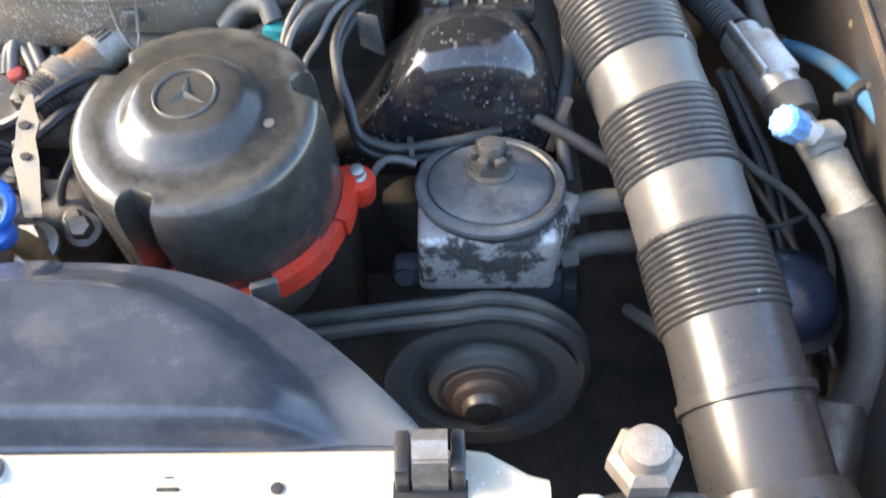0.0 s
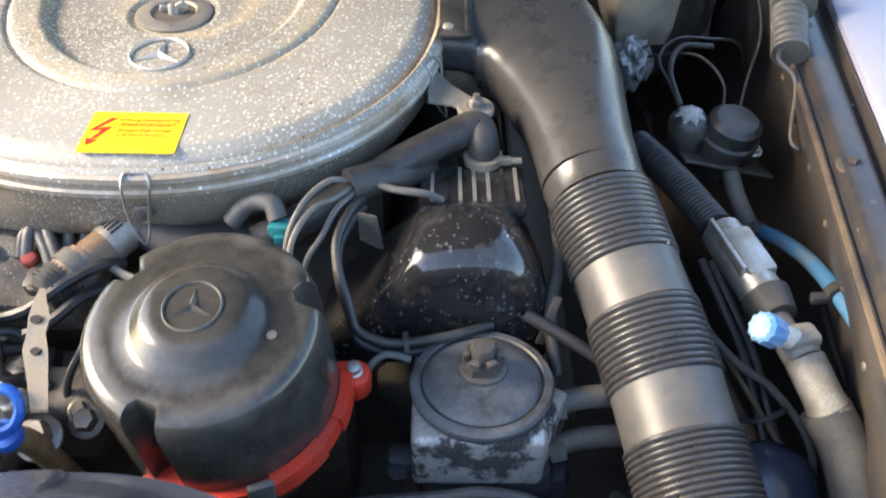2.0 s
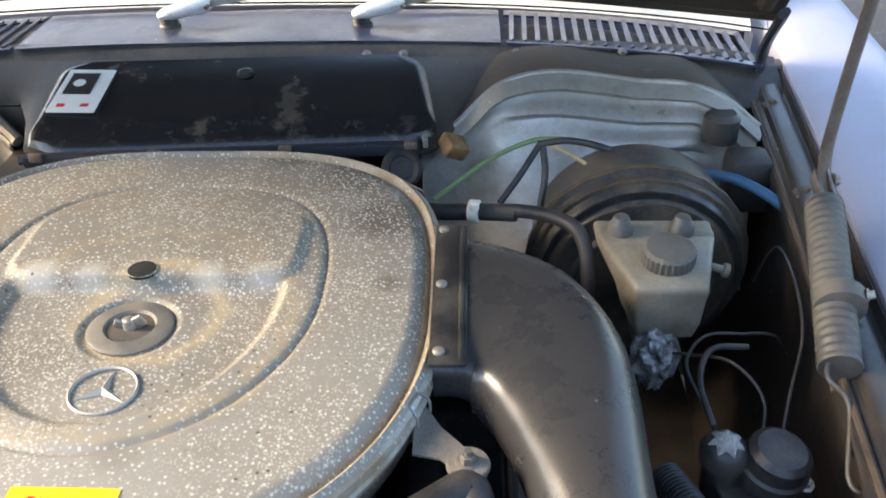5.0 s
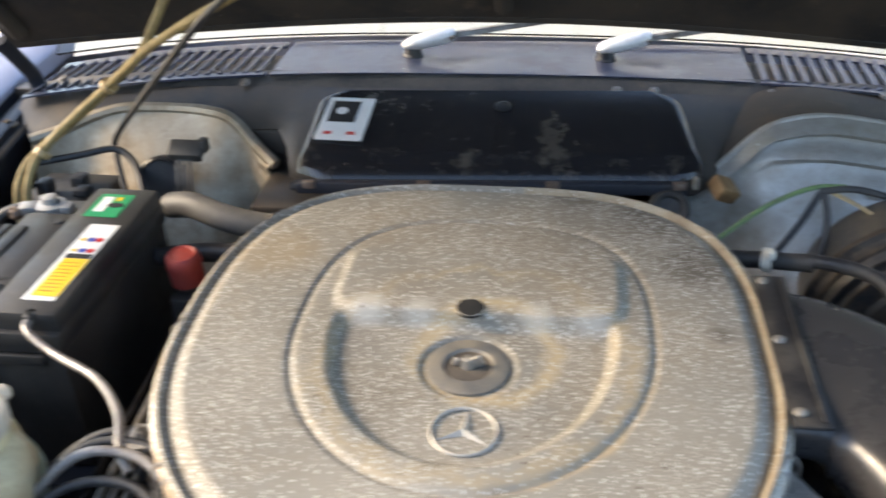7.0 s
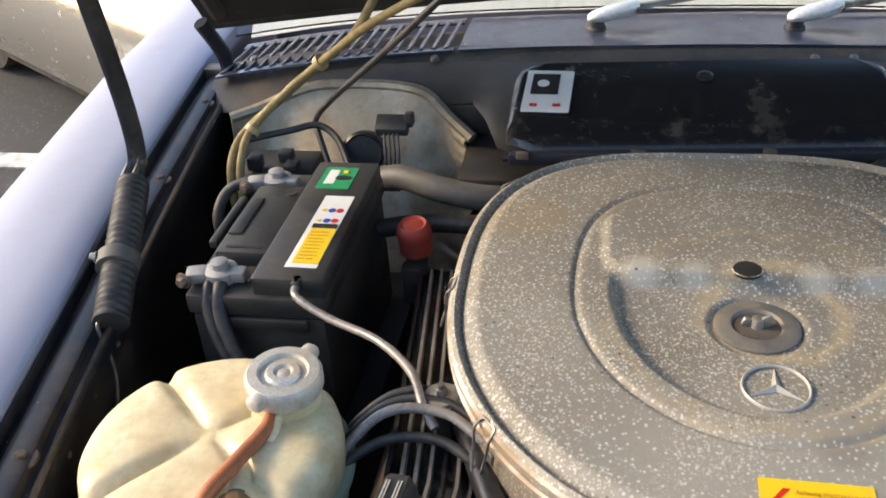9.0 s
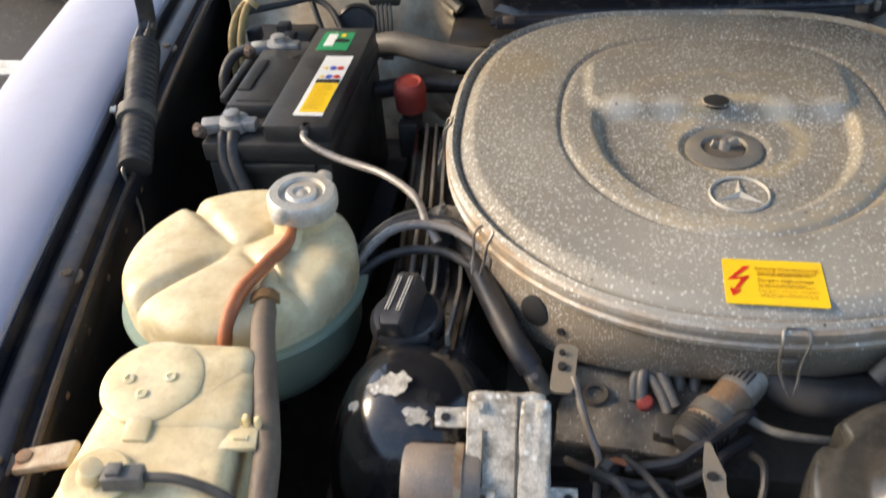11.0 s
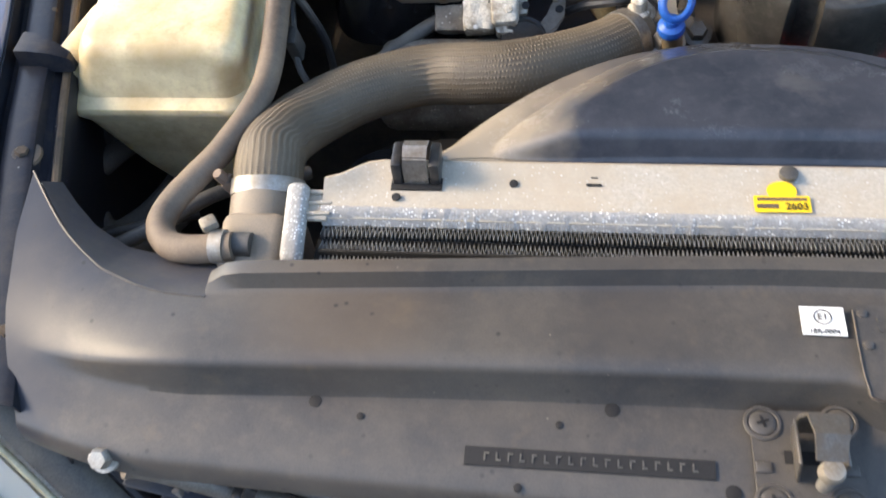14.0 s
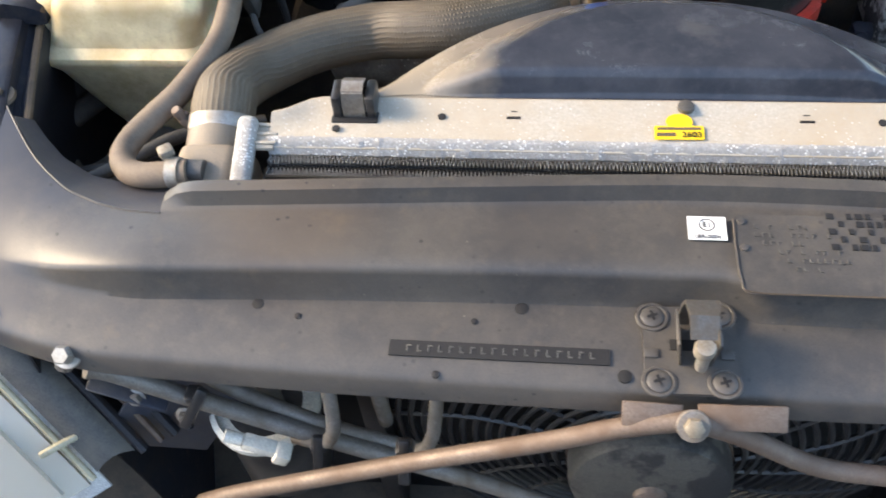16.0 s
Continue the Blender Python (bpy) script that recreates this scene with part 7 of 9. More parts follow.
part("lower_half", loft([tank_ring(r, z) for r, z in ((0.060, 0.690), (0.082, 0.692), (0.095, 0.700), (0.101, 0.716), (0.1045, 0.760))]), M_CREAMLOW, ct, "greenish lower half, coolant shining through")
part("seam", loft([tank_ring(r, z) for r, z in ((0.103, 0.7575), (0.1105, 0.7585), (0.1120, 0.7620), (0.1105, 0.7655), (0.103, 0.7665))]), M_CREAMLOW, ct, "welded seam")
up = loft([tank_ring(r, z, l) for r, z, l in ((0.1045, 0.764, 0.0005), (0.1050, 0.772, 0.002), (0.1050, 0.780, 0.004), (0.1047, 0.788, 0.007), (0.1035, 0.794, 0.008), (0.100, 0.799, 0.009), (0.094, 0.8035, 0.009), (0.086, 0.806, 0.009), (0.070, 0.8075, 0.009), (0.050, 0.808, 0.009), (0.032, 0.808, 0.008), (0.018, 0.8065, 0.005), (0.008, 0.8045, 0.001))])
part("upper_half", up, M_CREAM, ct, "yellowed ribbed upper half")
solo("tank_support", join(box((-0.70, 0.66, 0.682), (0.15, 0.15, 0.016), 0.004), box((-0.775, 0.66, 0.60), (0.012, 0.14, 0.17), 0.004)), M_BAY, "black steel bracket under the coolant tank", "bracket")
NK = Vector((-0.622, 0.694, 0.785))
NAX = Vector((0.06, -0.04, 1)).normalized()
part("neck", lathe([(0.042, -0.012), (0.036, 0.006), (0.0285, 0.018), (0.027, 0.034), (0.029, 0.040)], NK, NAX, 36), M_CREAM, ct)
pc = part("pressure_cap", lathe([(0.0305, 0.036), (0.0318, 0.040), (0.0318, 0.050), (0.029, 0.054), (0.021, 0.0545), (0.019, 0.0515), (0.015, 0.0515), (0.013, 0.054), (0.008, 0.054), (0.006, 0.0515), (0.003, 0.053)], NK, NAX, 48), M_CAPALU, ct, "dull aluminium pressure cap")
for a in (70, 250):
    part("cap_ear", box(NK + NAX * 0.047 + Vector((0.031 * math.cos(radians(a)), 0.031 * math.sin(radians(a)), 0)), (0.020, 0.014, 0.012), 0.004, turn(0, 0, a)), M_CAPALU, pc)
part("overflow_nipple", lathe([(0.006, 0), (0.006, 0.026)], NK + NAX * 0.028 + Vector((0.0, -0.024, 0)), (0, -1, -0.35), 12), M_CREAM, ct)
part("outlet_neck", tube([(-0.640, 0.640, 0.792), (-0.632, 0.605, 0.798), (-0.627, 0.580, 0.799)], 0.0105, 14), M_CREAM, ct)
part("mount_lug", box((-0.700, 0.544, 0.722), (0.014, 0.012, 0.022), 0.003, turn(0, 0, 15)), M_CREAM, ct)
solo("overflow_hose", tube([(-0.623, 0.668, 0.813), (-0.625, 0.648, 0.812), (-0.634, 0.612, 0.815), (-0.646, 0.575, 0.812), (-0.652, 0.548, 0.790), (-0.652, 0.537, 0.750), (-0.648, 0.534, 0.68)], 0.0062, 12, 7), M_ORANGE, "orange-brown rubber overflow hose on the tank", "hose")
vh = thing("vent_hose", (-0.60, 0.36, 0.70), "brown dusty vent hose from coolant tank to radiator", "hose")
VH = [(-0.628, 0.592, 0.800), (-0.617, 0.546, 0.802), (-0.602, 0.50, 0.802), (-0.589, 0.46, 0.798), (-0.578, 0.42, 0.793), (-0.570, 0.36, 0.784), (-0.567, 0.285, 0.772), (-0.585, 0.228, 0.766), (-0.602, 0.200, 0.762), (-0.6135, 0.178, 0.760), (-0.6155, 0.158, 0.760), (-0.604, 0.141, 0.762), (-0.585, 0.135, 0.765), (-0.556, 0.137, 0.767)]
part("hose", tube(VH, 0.0098, 16, 9), M_BROWNHOSE, vh)
part("hose_clamp", join(ring_band(Vector((-0.6255, 0.581, 0.8005)), (0.2, -1, 0), 0.0112, 0.010, 0.0022), box((-0.640, 0.575, 0.794), (0.008, 0.012, 0.010), 0.002)), M_COPPERY, vh, "brassy hose clamp")
part("hose_clamp", join(ring_band(Vector((-0.566, 0.137, 0.7665)), (1, 0, 0), 0.0102, 0.009), box((-0.572, 0.146, 0.779), (0.011, 0.010, 0.007), 0.002, turn(0, 0, 35))), M_ALU, vh, "bright hose clamp")

# ---- washer tank ----
wt = thing("washer_tank", (-0.665, 0.39, 0.58), "yellowed cream washer fluid tank with a round lid", "tank")


def wring(z, x0, x1, y0, y1, r):
    out = []
    for x, y in rounded(x1 - x0, y1 - y0, r, 6):
        f, g = y / (y1 - y0) + 0.5, 0.5 - x / (x1 - x0)
        out.append(Vector(((x0 + x1) / 2 + x + 0.012 * f * g - 0.020 * f * (1 - g), (y0 + y1) / 2 + y, z + 0.020 * f * (z > 0.775))))
    return out


part("body", loft([wring(0.610, -0.700, -0.630, 0.320, 0.44, 0.02), wring(0.660, -0.720, -0.612, 0.306, 0.47, 0.022), wring(0.722, -0.742, -0.596, 0.294, 0.50, 0.022), wring(0.735, -0.750, -0.588, 0.287, 0.525, 0.022), wring(0.739, -0.751, -0.587, 0.286, 0.526, 0.022), wring(0.743, -0.750, -0.588, 0.287, 0.525, 0.022), wring(0.747, -0.738, -0.590, 0.297, 0.522, 0.020), wring(0.760, -0.732, -0.589, 0.300, 0.522, 0.018), wring(0.780, -0.724, -0.588, 0.303, 0.522, 0.016), wring(0.788, -0.720, -0.589, 0.306, 0.520, 0.016), wring(0.7925, -0.715, -0.592, 0.311, 0.517, 0.014), wring(0.7945, -0.707, -0.600, 0.319, 0.51, 0.010), wring(0.7950, -0.68, -0.62, 0.345, 0.49, 0.008)]), M_CREAMW, wt, "blow-moulded body with a seam", sharp=50)
part("side_bulge", box((-0.738, 0.352, 0.748), (0.030, 0.085, 0.046), 0.012, turn(0, 10, -12), 3), M_CREAMW, wt)
part("rear_shoulder", box((-0.645, 0.468, 0.795), (0.095, 0.070, 0.034), 0.016, turn(0, 0, 3), 3), M_CREAMW, wt)
lidw = part("lid", lathe([(0.0378, 0), (0.0388, 0.002), (0.0384, 0.0045), (0.036, 0.0060), (0.02, 0.0068), (0.004, 0.0070)], (-0.678, 0.476, 0.8095), (0, -0.08, 1), 44), M_CREAMW, wt, "round cream lid")
part("lid_tab", box((-0.6735, 0.434, 0.8085), (0.019, 0.020, 0.005), 0.002, turn(14, 0, 3)), M_CREAMW, lidw)
for x, y in ((-0.699, 0.480), (-0.668, 0.484), (-0.684, 0.467)):
    part("lid_stud", lathe([(0.0048, 0), (0.0045, 0.002), (0.0025, 0.0024), (0.002, 0.001)], (x + 0.004, y - 0.006, 0.8160 + 0.08 * (y - 0.482)), (0, -0.12, 1), 14), M_CREAMW, lidw)
part("level_sensor_ring", lathe([(0.023, 0), (0.0235, 0.003), (0.022, 0.0045), (0.010, 0.005)], (-0.686, 0.392, 0.8035), (0, -0.1, 1), 32), M_CREAMW, wt)
sp = part("sensor_plug", join(box((-0.663, 0.389, 0.812), (0.028, 0.014, 0.013), 0.002, turn(0, 0, 8)), box((-0.668, 0.389, 0.820), (0.010, 0.010, 0.004), 0.001, turn(0, 0, 8))), M_WIREGREY, wt, "dark grey sensor plug")
part("sensor_neck", lathe([(0.009, 0), (0.008, 0.012)], (-0.688, 0.389, 0.810), (0.4, 0, 1), 16), M_CREAMW, sp)
part("hook_tab", join(box((-0.600, 0.436, 0.8035), (0.026, 0.022, 0.005), 0.0015, turn(0, 0, 8)), box((-0.5885, 0.446, 0.8080), (0.004, 0.005, 0.013), 0.001), box((-0.5975, 0.447, 0.8080), (0.004, 0.005, 0.013), 0.001), box((-0.598, 0.434, 0.8068), (0.010, 0.0035, 0.002), 0)), M_CREAMW, wt)
part("side_lug", join(box((-0.752, 0.428, 0.776), (0.050, 0.022, 0.008), 0.003, turn(0, -14, 4)), lathe([(0.0065, 0), (0.006, 0.003), (0.003, 0.004)], (-0.768, 0.427, 0.776), (0, 0, 1), 12)), M_LUG, wt, "mounting lug with a rusty screw")
solo("sensor_cable", tube([(-0.650, 0.391, 0.812), (-0.625, 0.391, 0.812), (-0.600, 0.388, 0.806), (-0.578, 0.381, 0.797), (-0.560, 0.376, 0.786), (-0.550, 0.378, 0.760), (-0.547, 0.390, 0.72), (-0.55, 0.40, 0.66)], 0.0036, 8, 6), M_WIRE, "black sensor cable on the washer tank", "cable")
solo("wire_loop", tube([(-0.565, 0.380, 0.775), (-0.560, 0.345, 0.740), (-0.545, 0.33, 0.715), (-0.545, 0.32, 0.69), (-0.565, 0.315, 0.675), (-0.59, 0.32, 0.67)], 0.003, 8, 6), M_WIRE, "thin black wire loop beside the washer tank", "wire")
solo("wire_grip", box((-0.561, 0.352, 0.755), (0.010, 0.016, 0.030), 0.002, turn(20, 0, 0)), M_WIRE, "black plastic holder on the wire", "clip")

# ---- battery ----
BX0, BX1, BY0, BY1, BZ = -0.788, -0.640, 0.858, 1.122, 0.800
bat = thing("battery", ((BX0 + BX1) / 2, (BY0 + BY1) / 2, BZ - 0.19), "black car battery with green and yellow labels", "battery")
part("case", box(((BX0 + BX1) / 2, (BY0 + BY1) / 2, BZ - 0.115), (BX1 - BX0 - 0.006, BY1 - BY0 - 0.006, 0.15), 0.004), M_BATT, bat)
part("base_lid", box(((BX0 + BX1) / 2, (BY0 + BY1) / 2, BZ - 0.027), (BX1 - BX0, BY1 - BY0, 0.024), 0.004), M_BATT, bat)
part("raised_lid", box((-0.679, (BY0 + BY1) / 2 + 0.002, BZ - 0.007), (0.076, BY1 - BY0 - 0.010, 0.024), 0.004), M_BATT, bat)
part("raised_lid", box((-0.744, 0.988, BZ - 0.009), (0.062, 0.146, 0.022), 0.004), M_BATT, bat)
part("handle", join(box((-0.764, 0.988, BZ + 0.0025), (0.016, 0.078, 0.004), 0.0015), box((-0.785, 0.985, BZ - 0.004), (0.010, 0.10, 0.010), 0.003)), M_BATT, bat, "folding carry handle")
part("lid_seam", box((-0.7165, 0.985, BZ + 0.0010), (0.0022, 0.245, 0.004), 0), M_INKSHADE, bat)
part("vent_slot", box((-0.7445, 0.925, BZ + 0.0022), (0.040, 0.004, 0.001), 0), M_INKSHADE, bat)
part("vent_plug", lathe([(0.006, 0), (0.0058, 0.002), (0.003, 0.002)], (-0.728, 1.040, BZ + 0.002), (0, 0, 1), 14), M_BATT, bat)
for x, y in ((-0.757, 0.888), (-0.762, 1.086)):
    tl = part("terminal_clamp", join(lathe([(0.0175, 0), (0.0175, 0.012), (0.012, 0.014)], (x, y, BZ - 0.013), (0, 0, 1), 24), lathe([(0.0095, 0.0), (0.009, 0.018), (0.006, 0.019)], (x, y, BZ - 0.010), (0, 0, 1), 20), box((x - 0.024, y - 0.006, BZ - 0.006), (0.022, 0.020, 0.013), 0.003, turn(0, 0, 15)), box((x + 0.018, y - 0.002, BZ - 0.006), (0.020, 0.016, 0.013), 0.003)), M_LEAD, bat, "grey lead terminal clamp with white bloom")
    part("clamp_bolt", join(lathe([(0.003, -0.014), (0.003, 0.014)], (x - 0.030, y - 0.010, BZ - 0.004), (0.3, 1, 0), 8), hexbolt((x - 0.032, y - 0.020, BZ - 0.004), (-0.3, -1, 0), 0.006, 0.007)), M_RUSTY, tl)
RB = turn(0, 0, -1)
wl_ = part("info_label", plate(rounded(0.034, 0.146, 0.001), 0, 0.0006, Matrix.Translation((-0.669, 0.960, BZ + 0.0056)) @ RB), M_WHITE, bat, "white and yellow battery warning label")
part("yellow_block", box((-0.667, 0.928, BZ + 0.0058), (0.028, 0.068, 0.0006), 0, RB), M_YELLOW, wl_)
bars(wl_, (-0.667, 0.928, BZ + 0.0062), RB, 0.022, 0.058, 9, M_LABELTXT, gap=0.72, seed=12)
part("black_heading", box((-0.667, 0.967, BZ + 0.0060), (0.028, 0.008, 0.0006), 0, RB), M_INKSHADE, wl_)
for i, (dx, dy, m_) in enumerate(((-0.009, 0.052, M_YELLOW), (0.0, 0.052, M_INKBLUE), (0.009, 0.052, M_LABELRED), (-0.009, 0.030, M_YELLOW), (0.0, 0.030, M_INKBLUE), (0.009, 0.030, M_LABELRED))):
    part("warning_symbol", lathe([(0.0042, 0), (0.0042, 0.0005)], (-0.668 + dx, 0.960 + dy - 0.012, BZ + 0.0058), (0, 0, 1), 3 if m_ is M_YELLOW else 16), m_, wl_)
gl = part("brand_label", plate(rounded(0.040, 0.052, 0.001), 0, 0.0006, Matrix.Translation((-0.683, 1.076, BZ + 0.0056)) @ RB), M_GREEN, bat, "green brand label")
part("brand_mark", lathe([(0.010, 0), (0.010, 0.0006)], (-0.675, 1.076, BZ + 0.0057), (0, 0, 1), 20, squash=0.5), M_INKSHADE, gl)
part("brand_bar", box((-0.690, 1.078, BZ + 0.0058), (0.012, 0.034, 0.0006), 0, turn(0, 0, -1)), M_WHITE, gl)
part("brand_dot", box((-0.676, 1.090, BZ + 0.0062), (0.006, 0.008, 0.0006), 0), M_YELLOW, gl)
part("hold_down", box((-0.71, 0.857, BZ - 0.045), (0.10, 0.006, 0.012), 0.002), M_BATT, bat)
solo("battery_tray", join(box((-0.715, 1.005, 0.598), (0.20, 0.34, 0.02), 0.004), box((-0.80, 1.0, 0.45), (0.03, 0.2, 0.30), 0.004)), M_BAY, "black steel tray under the battery", "tray")
for dx, r in ((0, 0.0062), (0.012, 0.0075)):
    solo("battery_cable", tube([(-0.765 + dx, 0.884, 0.790), (-0.765 + dx, 0.868, 0.786), (-0.762 + dx, 0.853, 0.765), (-0.745 + dx, 0.835, 0.73), (-0.715 + dx, 0.815, 0.70), (-0.68 + dx, 0.80, 0.66)], r, 12, 7), M_WIRE, "thick black cable on the battery clamp", "cable", group="battery cables")
solo("battery_cable", tube([(-0.775, 1.086, 0.792), (-0.80, 1.084, 0.792), (-0.825, 1.074, 0.782), (-0.833, 1.052, 0.755), (-0.825, 1.05, 0.70)], 0.0068, 12, 7), M_WIRE, "thick black cable on the battery clamp", "cable", group="battery cables")
solo("vent_tube", tube([(-0.668, 0.868, 0.800), (-0.664, 0.850, 0.796), (-0.625, 0.826, 0.790), (-0.57, 0.795, 0.792), (-0.53, 0.752, 0.795), (-0.512, 0.715, 0.790), (-0.50, 0.70, 0.78)], 0.0042, 10, 8), M_CLEAR, "smoky clear battery vent tube", "tube")
solo("vent_elbow", join(box((-0.668, 0.868, 0.800), (0.010, 0.016, 0.010), 0.003), lathe([(0.005, 0), (0.005, 0.012)], (-0.668, 0.868, 0.793), (0, 0, 1), 12)), M_BATT, "black vent elbow on the battery", "fitting")
jp = thing("positive_post", (-0.587, 1.035, 0.66), "faded red rubber cap on a black terminal post", "terminal")
part("cap", lathe([(0.019, 0), (0.0195, 0.020), (0.0205, 0.024), (0.019, 0.034), (0.015, 0.038), (0.012, 0.0365), (0.007, 0.038)], (-0.586, 1.037, 0.735), (0, -0.1, 1), 28), M_REDCAP, jp)
part("post", join(lathe([(0.013, -0.09), (0.013, 0.0), (0.017, 0.002)], (-0.586, 1.037, 0.735), (0, 0, 1), 18), box((-0.586, 1.02, 0.70), (0.03, 0.02, 0.05), 0.004)), M_BATT, jp)

# ignition leads beside the left valve cover
for k, (dz, dy) in enumerate(((0, 0), (0.004, -0.016), (0.010, -0.034), (-0.006, -0.05))):
    solo("ignition_lead", tube([(-0.455, 0.715 + dy, 0.778 + dz), (-0.495, 0.738 + dy, 0.785 + dz), (-0.545, 0.735 + dy, 0.780 + dz), (-0.585, 0.70 + dy, 0.752), (-0.60, 0.66 + dy, 0.70)], 0.0045, 10, 7), M_CLEAR if k == 2 else M_WIRE, "black ignition lead looped over the valve cover", "lead", group="ignition leads")

# fuse block behind the battery
fb = thing("relay_block", (-0.81, 1.215, 0.66), "black relay block with wires", "relay box")
part("box", box((-0.812, 1.215, 0.725), (0.105, 0.085, 0.05), 0.005), M_BATT, fb)
for x, y, h in ((-0.835, 1.195, 0.018), (-0.80, 1.22, 0.014), (-0.785, 1.195, 0.010)):
    part("relay", box((x, y, 0.752 + h / 2), (0.018, 0.02, h), 0.002), M_RUBBER, fb)
solo("cable_socket", lathe([(0.030, -0.02), (0.030, 0.0), (0.026, 0.004), (0.024, 0.0)], (-0.700, 1.245, 0.752), (0.05, -1, 0.35), 28), M_RUBBER, "round black rubber socket in the shield", "socket")
plug = thing("wall_plug", (-0.652, 1.245, 0.79), "black multi-pin plug with a loop of wire", "connector")
part("body", join(box((-0.652, 1.235, 0.800), (0.044, 0.026, 0.016), 0.003, turn(30, 0, 0)), box((-0.630, 1.24, 0.806), (0.012, 0.018, 0.018), 0.003)), M_BATT, plug)
part("wires", join(*[tube([(-0.662 + 0.006 * k, 1.225, 0.792), (-0.658 + 0.006 * k, 1.205, 0.765), (-0.655 + 0.004 * k, 1.20, 0.72)], 0.0022, 6) for k in range(4)]), M_WIRE, plug)
solo("heater_hose", tube([(-0.655, 1.17, 0.755), (-0.62, 1.155, 0.765), (-0.575, 1.135, 0.762), (-0.53, 1.13, 0.755), (-0.46, 1.14, 0.745)], 0.0165, 16, 7), M_RUBGREY, "fat grey-black heater hose behind the battery", "hose", group="heater hoses")
solo("heater_hose", tube([(-0.64, 1.08, 0.735), (-0.58, 1.085, 0.742), (-0.52, 1.085, 0.742), (-0.45, 1.09, 0.735)], 0.012, 14, 7), M_RUBBER, "black heater hose behind the battery", "hose", group="heater hoses")
# loom from hood
for k, off in enumerate((0.0, 0.011)):
    solo("braided_loom", tube([(-0.842 - off, 1.145, 0.66), (-0.848 - off, 1.165, 0.745), (-0.846 - off, 1.190, 0.785), (-0.835 - off * 0.5, 1.217, 0.806), (-0.795, 1.235, 0.842 + off * 0.4), (-0.741, 1.237, 0.884 + off * 0.5), (-0.65, 1.19, 0.955 + off), (-0.53, 1.125, 1.028 + off), (-0.44, 1.09, 1.075 + off), (-0.36, 1.08, 1.11), (-0.20, 1.08, 1.14)] if k == 0 else [(-0.842 - off, 1.145, 0.66), (-0.850 - off, 1.165, 0.745), (-0.848 - off, 1.190, 0.782), (-0.838 - off * 0.5, 1.219, 0.802), (-0.795, 1.243, 0.838), (-0.745, 1.245, 0.880), (-0.69, 1.23, 0.925), (-0.655, 1.225, 0.975), (-0.625, 1.235, 1.03), (-0.60, 1.235, 1.09)], 0.0056, 10, 8, radius=lambda q: 1 + 0.05 * math.sin(q * 420)), M_BRAID, "tan braided wiring loom hanging from the hood", "loom", group="braided looms")
for p_, d_ in (((-0.741, 1.240, 0.884), (0.7, -0.1, 0.6)), ((-0.838, 1.212, 0.800), (0.5, 0.5, 0.6))):
    solo("loom_clip", ring_band(Vector(p_), d_, 0.0095, 0.008), M_AMBERPL, "pale plastic clip round the loom", "clip", group="loom clips")
solo("washer_hose", tube([(-0.74, 1.22, 0.735), (-0.765, 1.262, 0.772), (-0.770, 1.275, 0.789), (-0.73, 1.24, 0.835), (-0.614, 1.135, 0.949), (-0.53, 1.08, 1.03), (-0.45, 1.06, 1.09)], 0.0042, 8, 7), M_WIRE, "thin black washer hose to the hood", "hose")
solo("washer_hose", tube([(-0.842, 1.205, 0.790), (-0.80, 1.24, 0.786), (-0.765, 1.262, 0.785), (-0.735, 1.25, 0.770), (-0.705, 1.20, 0.745), (-0.69, 1.165, 0.74)], 0.0050, 8, 7), M_WIRE, "thin black hose across the bulkhead shield", "hose")

# ---- cruise actuator left of the engine ----
act = thing("actuator_motor", (-0.43, 0.45, 0.69), "grey cylinder motor on a crusted white casting", "actuator")
part("motor", lathe([(0.026, 0), (0.0275, 0.003), (0.0275, 0.052), (0.025, 0.056)], (-0.434, 0.4515, 0.752), (-1, -0.05, 0.03), 32), M_MOTORCAN, act, "brownish grey motor can")
AR = Matrix.Translation((-0.413, 0.456, 0.758)) @ turn(40, 0, 2)
for c_, s_ in (((-0.004, 0.022, 0.0), (0.056, 0.074, 0.034)), ((0.0165, -0.002, 0.003), (0.022, 0.112, 0.034)), ((-0.006, -0.038, -0.002), (0.026, 0.046, 0.030)), ((0.018, -0.052, -0.006), (0.020, 0.022, 0.026))):
    part("casting", crusty(c_, s_, AR), M_ALUOX, act, "crusted white cast gear housing")
part("casting", crusty((-0.030, -0.048, -0.008), (0.028, 0.022, 0.020), AR), M_CAST, act, "grey cast foot")
for c, w in (((-0.043, 0.040, 0.002), 0.026), ((0.036, -0.013, 0.004), 0.022), ((0.030, -0.040, 0.0), 0.010)):
    part("casting_tab", crusty(c, (w, 0.014, 0.009), AR, 0.0008, 200, 4), M_ALUOX, act)
    part("tab_hole", lathe([(0.0034, 0.004), (0.0032, 0.0062)], AR @ Vector((c[0] * 1.12, c[1], c[2])), AR.to_3x3() @ Vector((0, 0, 1)), 12), M_INKSHADE, act)
for x_, y_, w_, h_ in ((0.0035, 0.008, 0.0016, 0.096), (-0.020, 0.012, 0.0012, 0.040), (0.0, -0.017, 0.050, 0.0014)):
    part("casting_seam", box(AR @ Vector((x_, y_, 0.0178)), (w_, h_, 0.0022), 0.0004, AR.to_3x3().to_4x4()), M_CAST, act)
for x_, y_ in ((-0.022, 0.048), (0.020, 0.044), (0.020, -0.046), (-0.012, -0.012)):
    part("casting_screw", hexbolt(AR @ Vector((x_, y_, 0.0175)), AR.to_3x3() @ Vector((0, 0, 1)), 0.0034, 0.003), M_ALUOX, act)
part("motor_band", ring_band((-0.450, 0.451, 0.7525), (-1, -0.05, 0.03), 0.0277, 0.006, 0.0010), M_COIL, act)
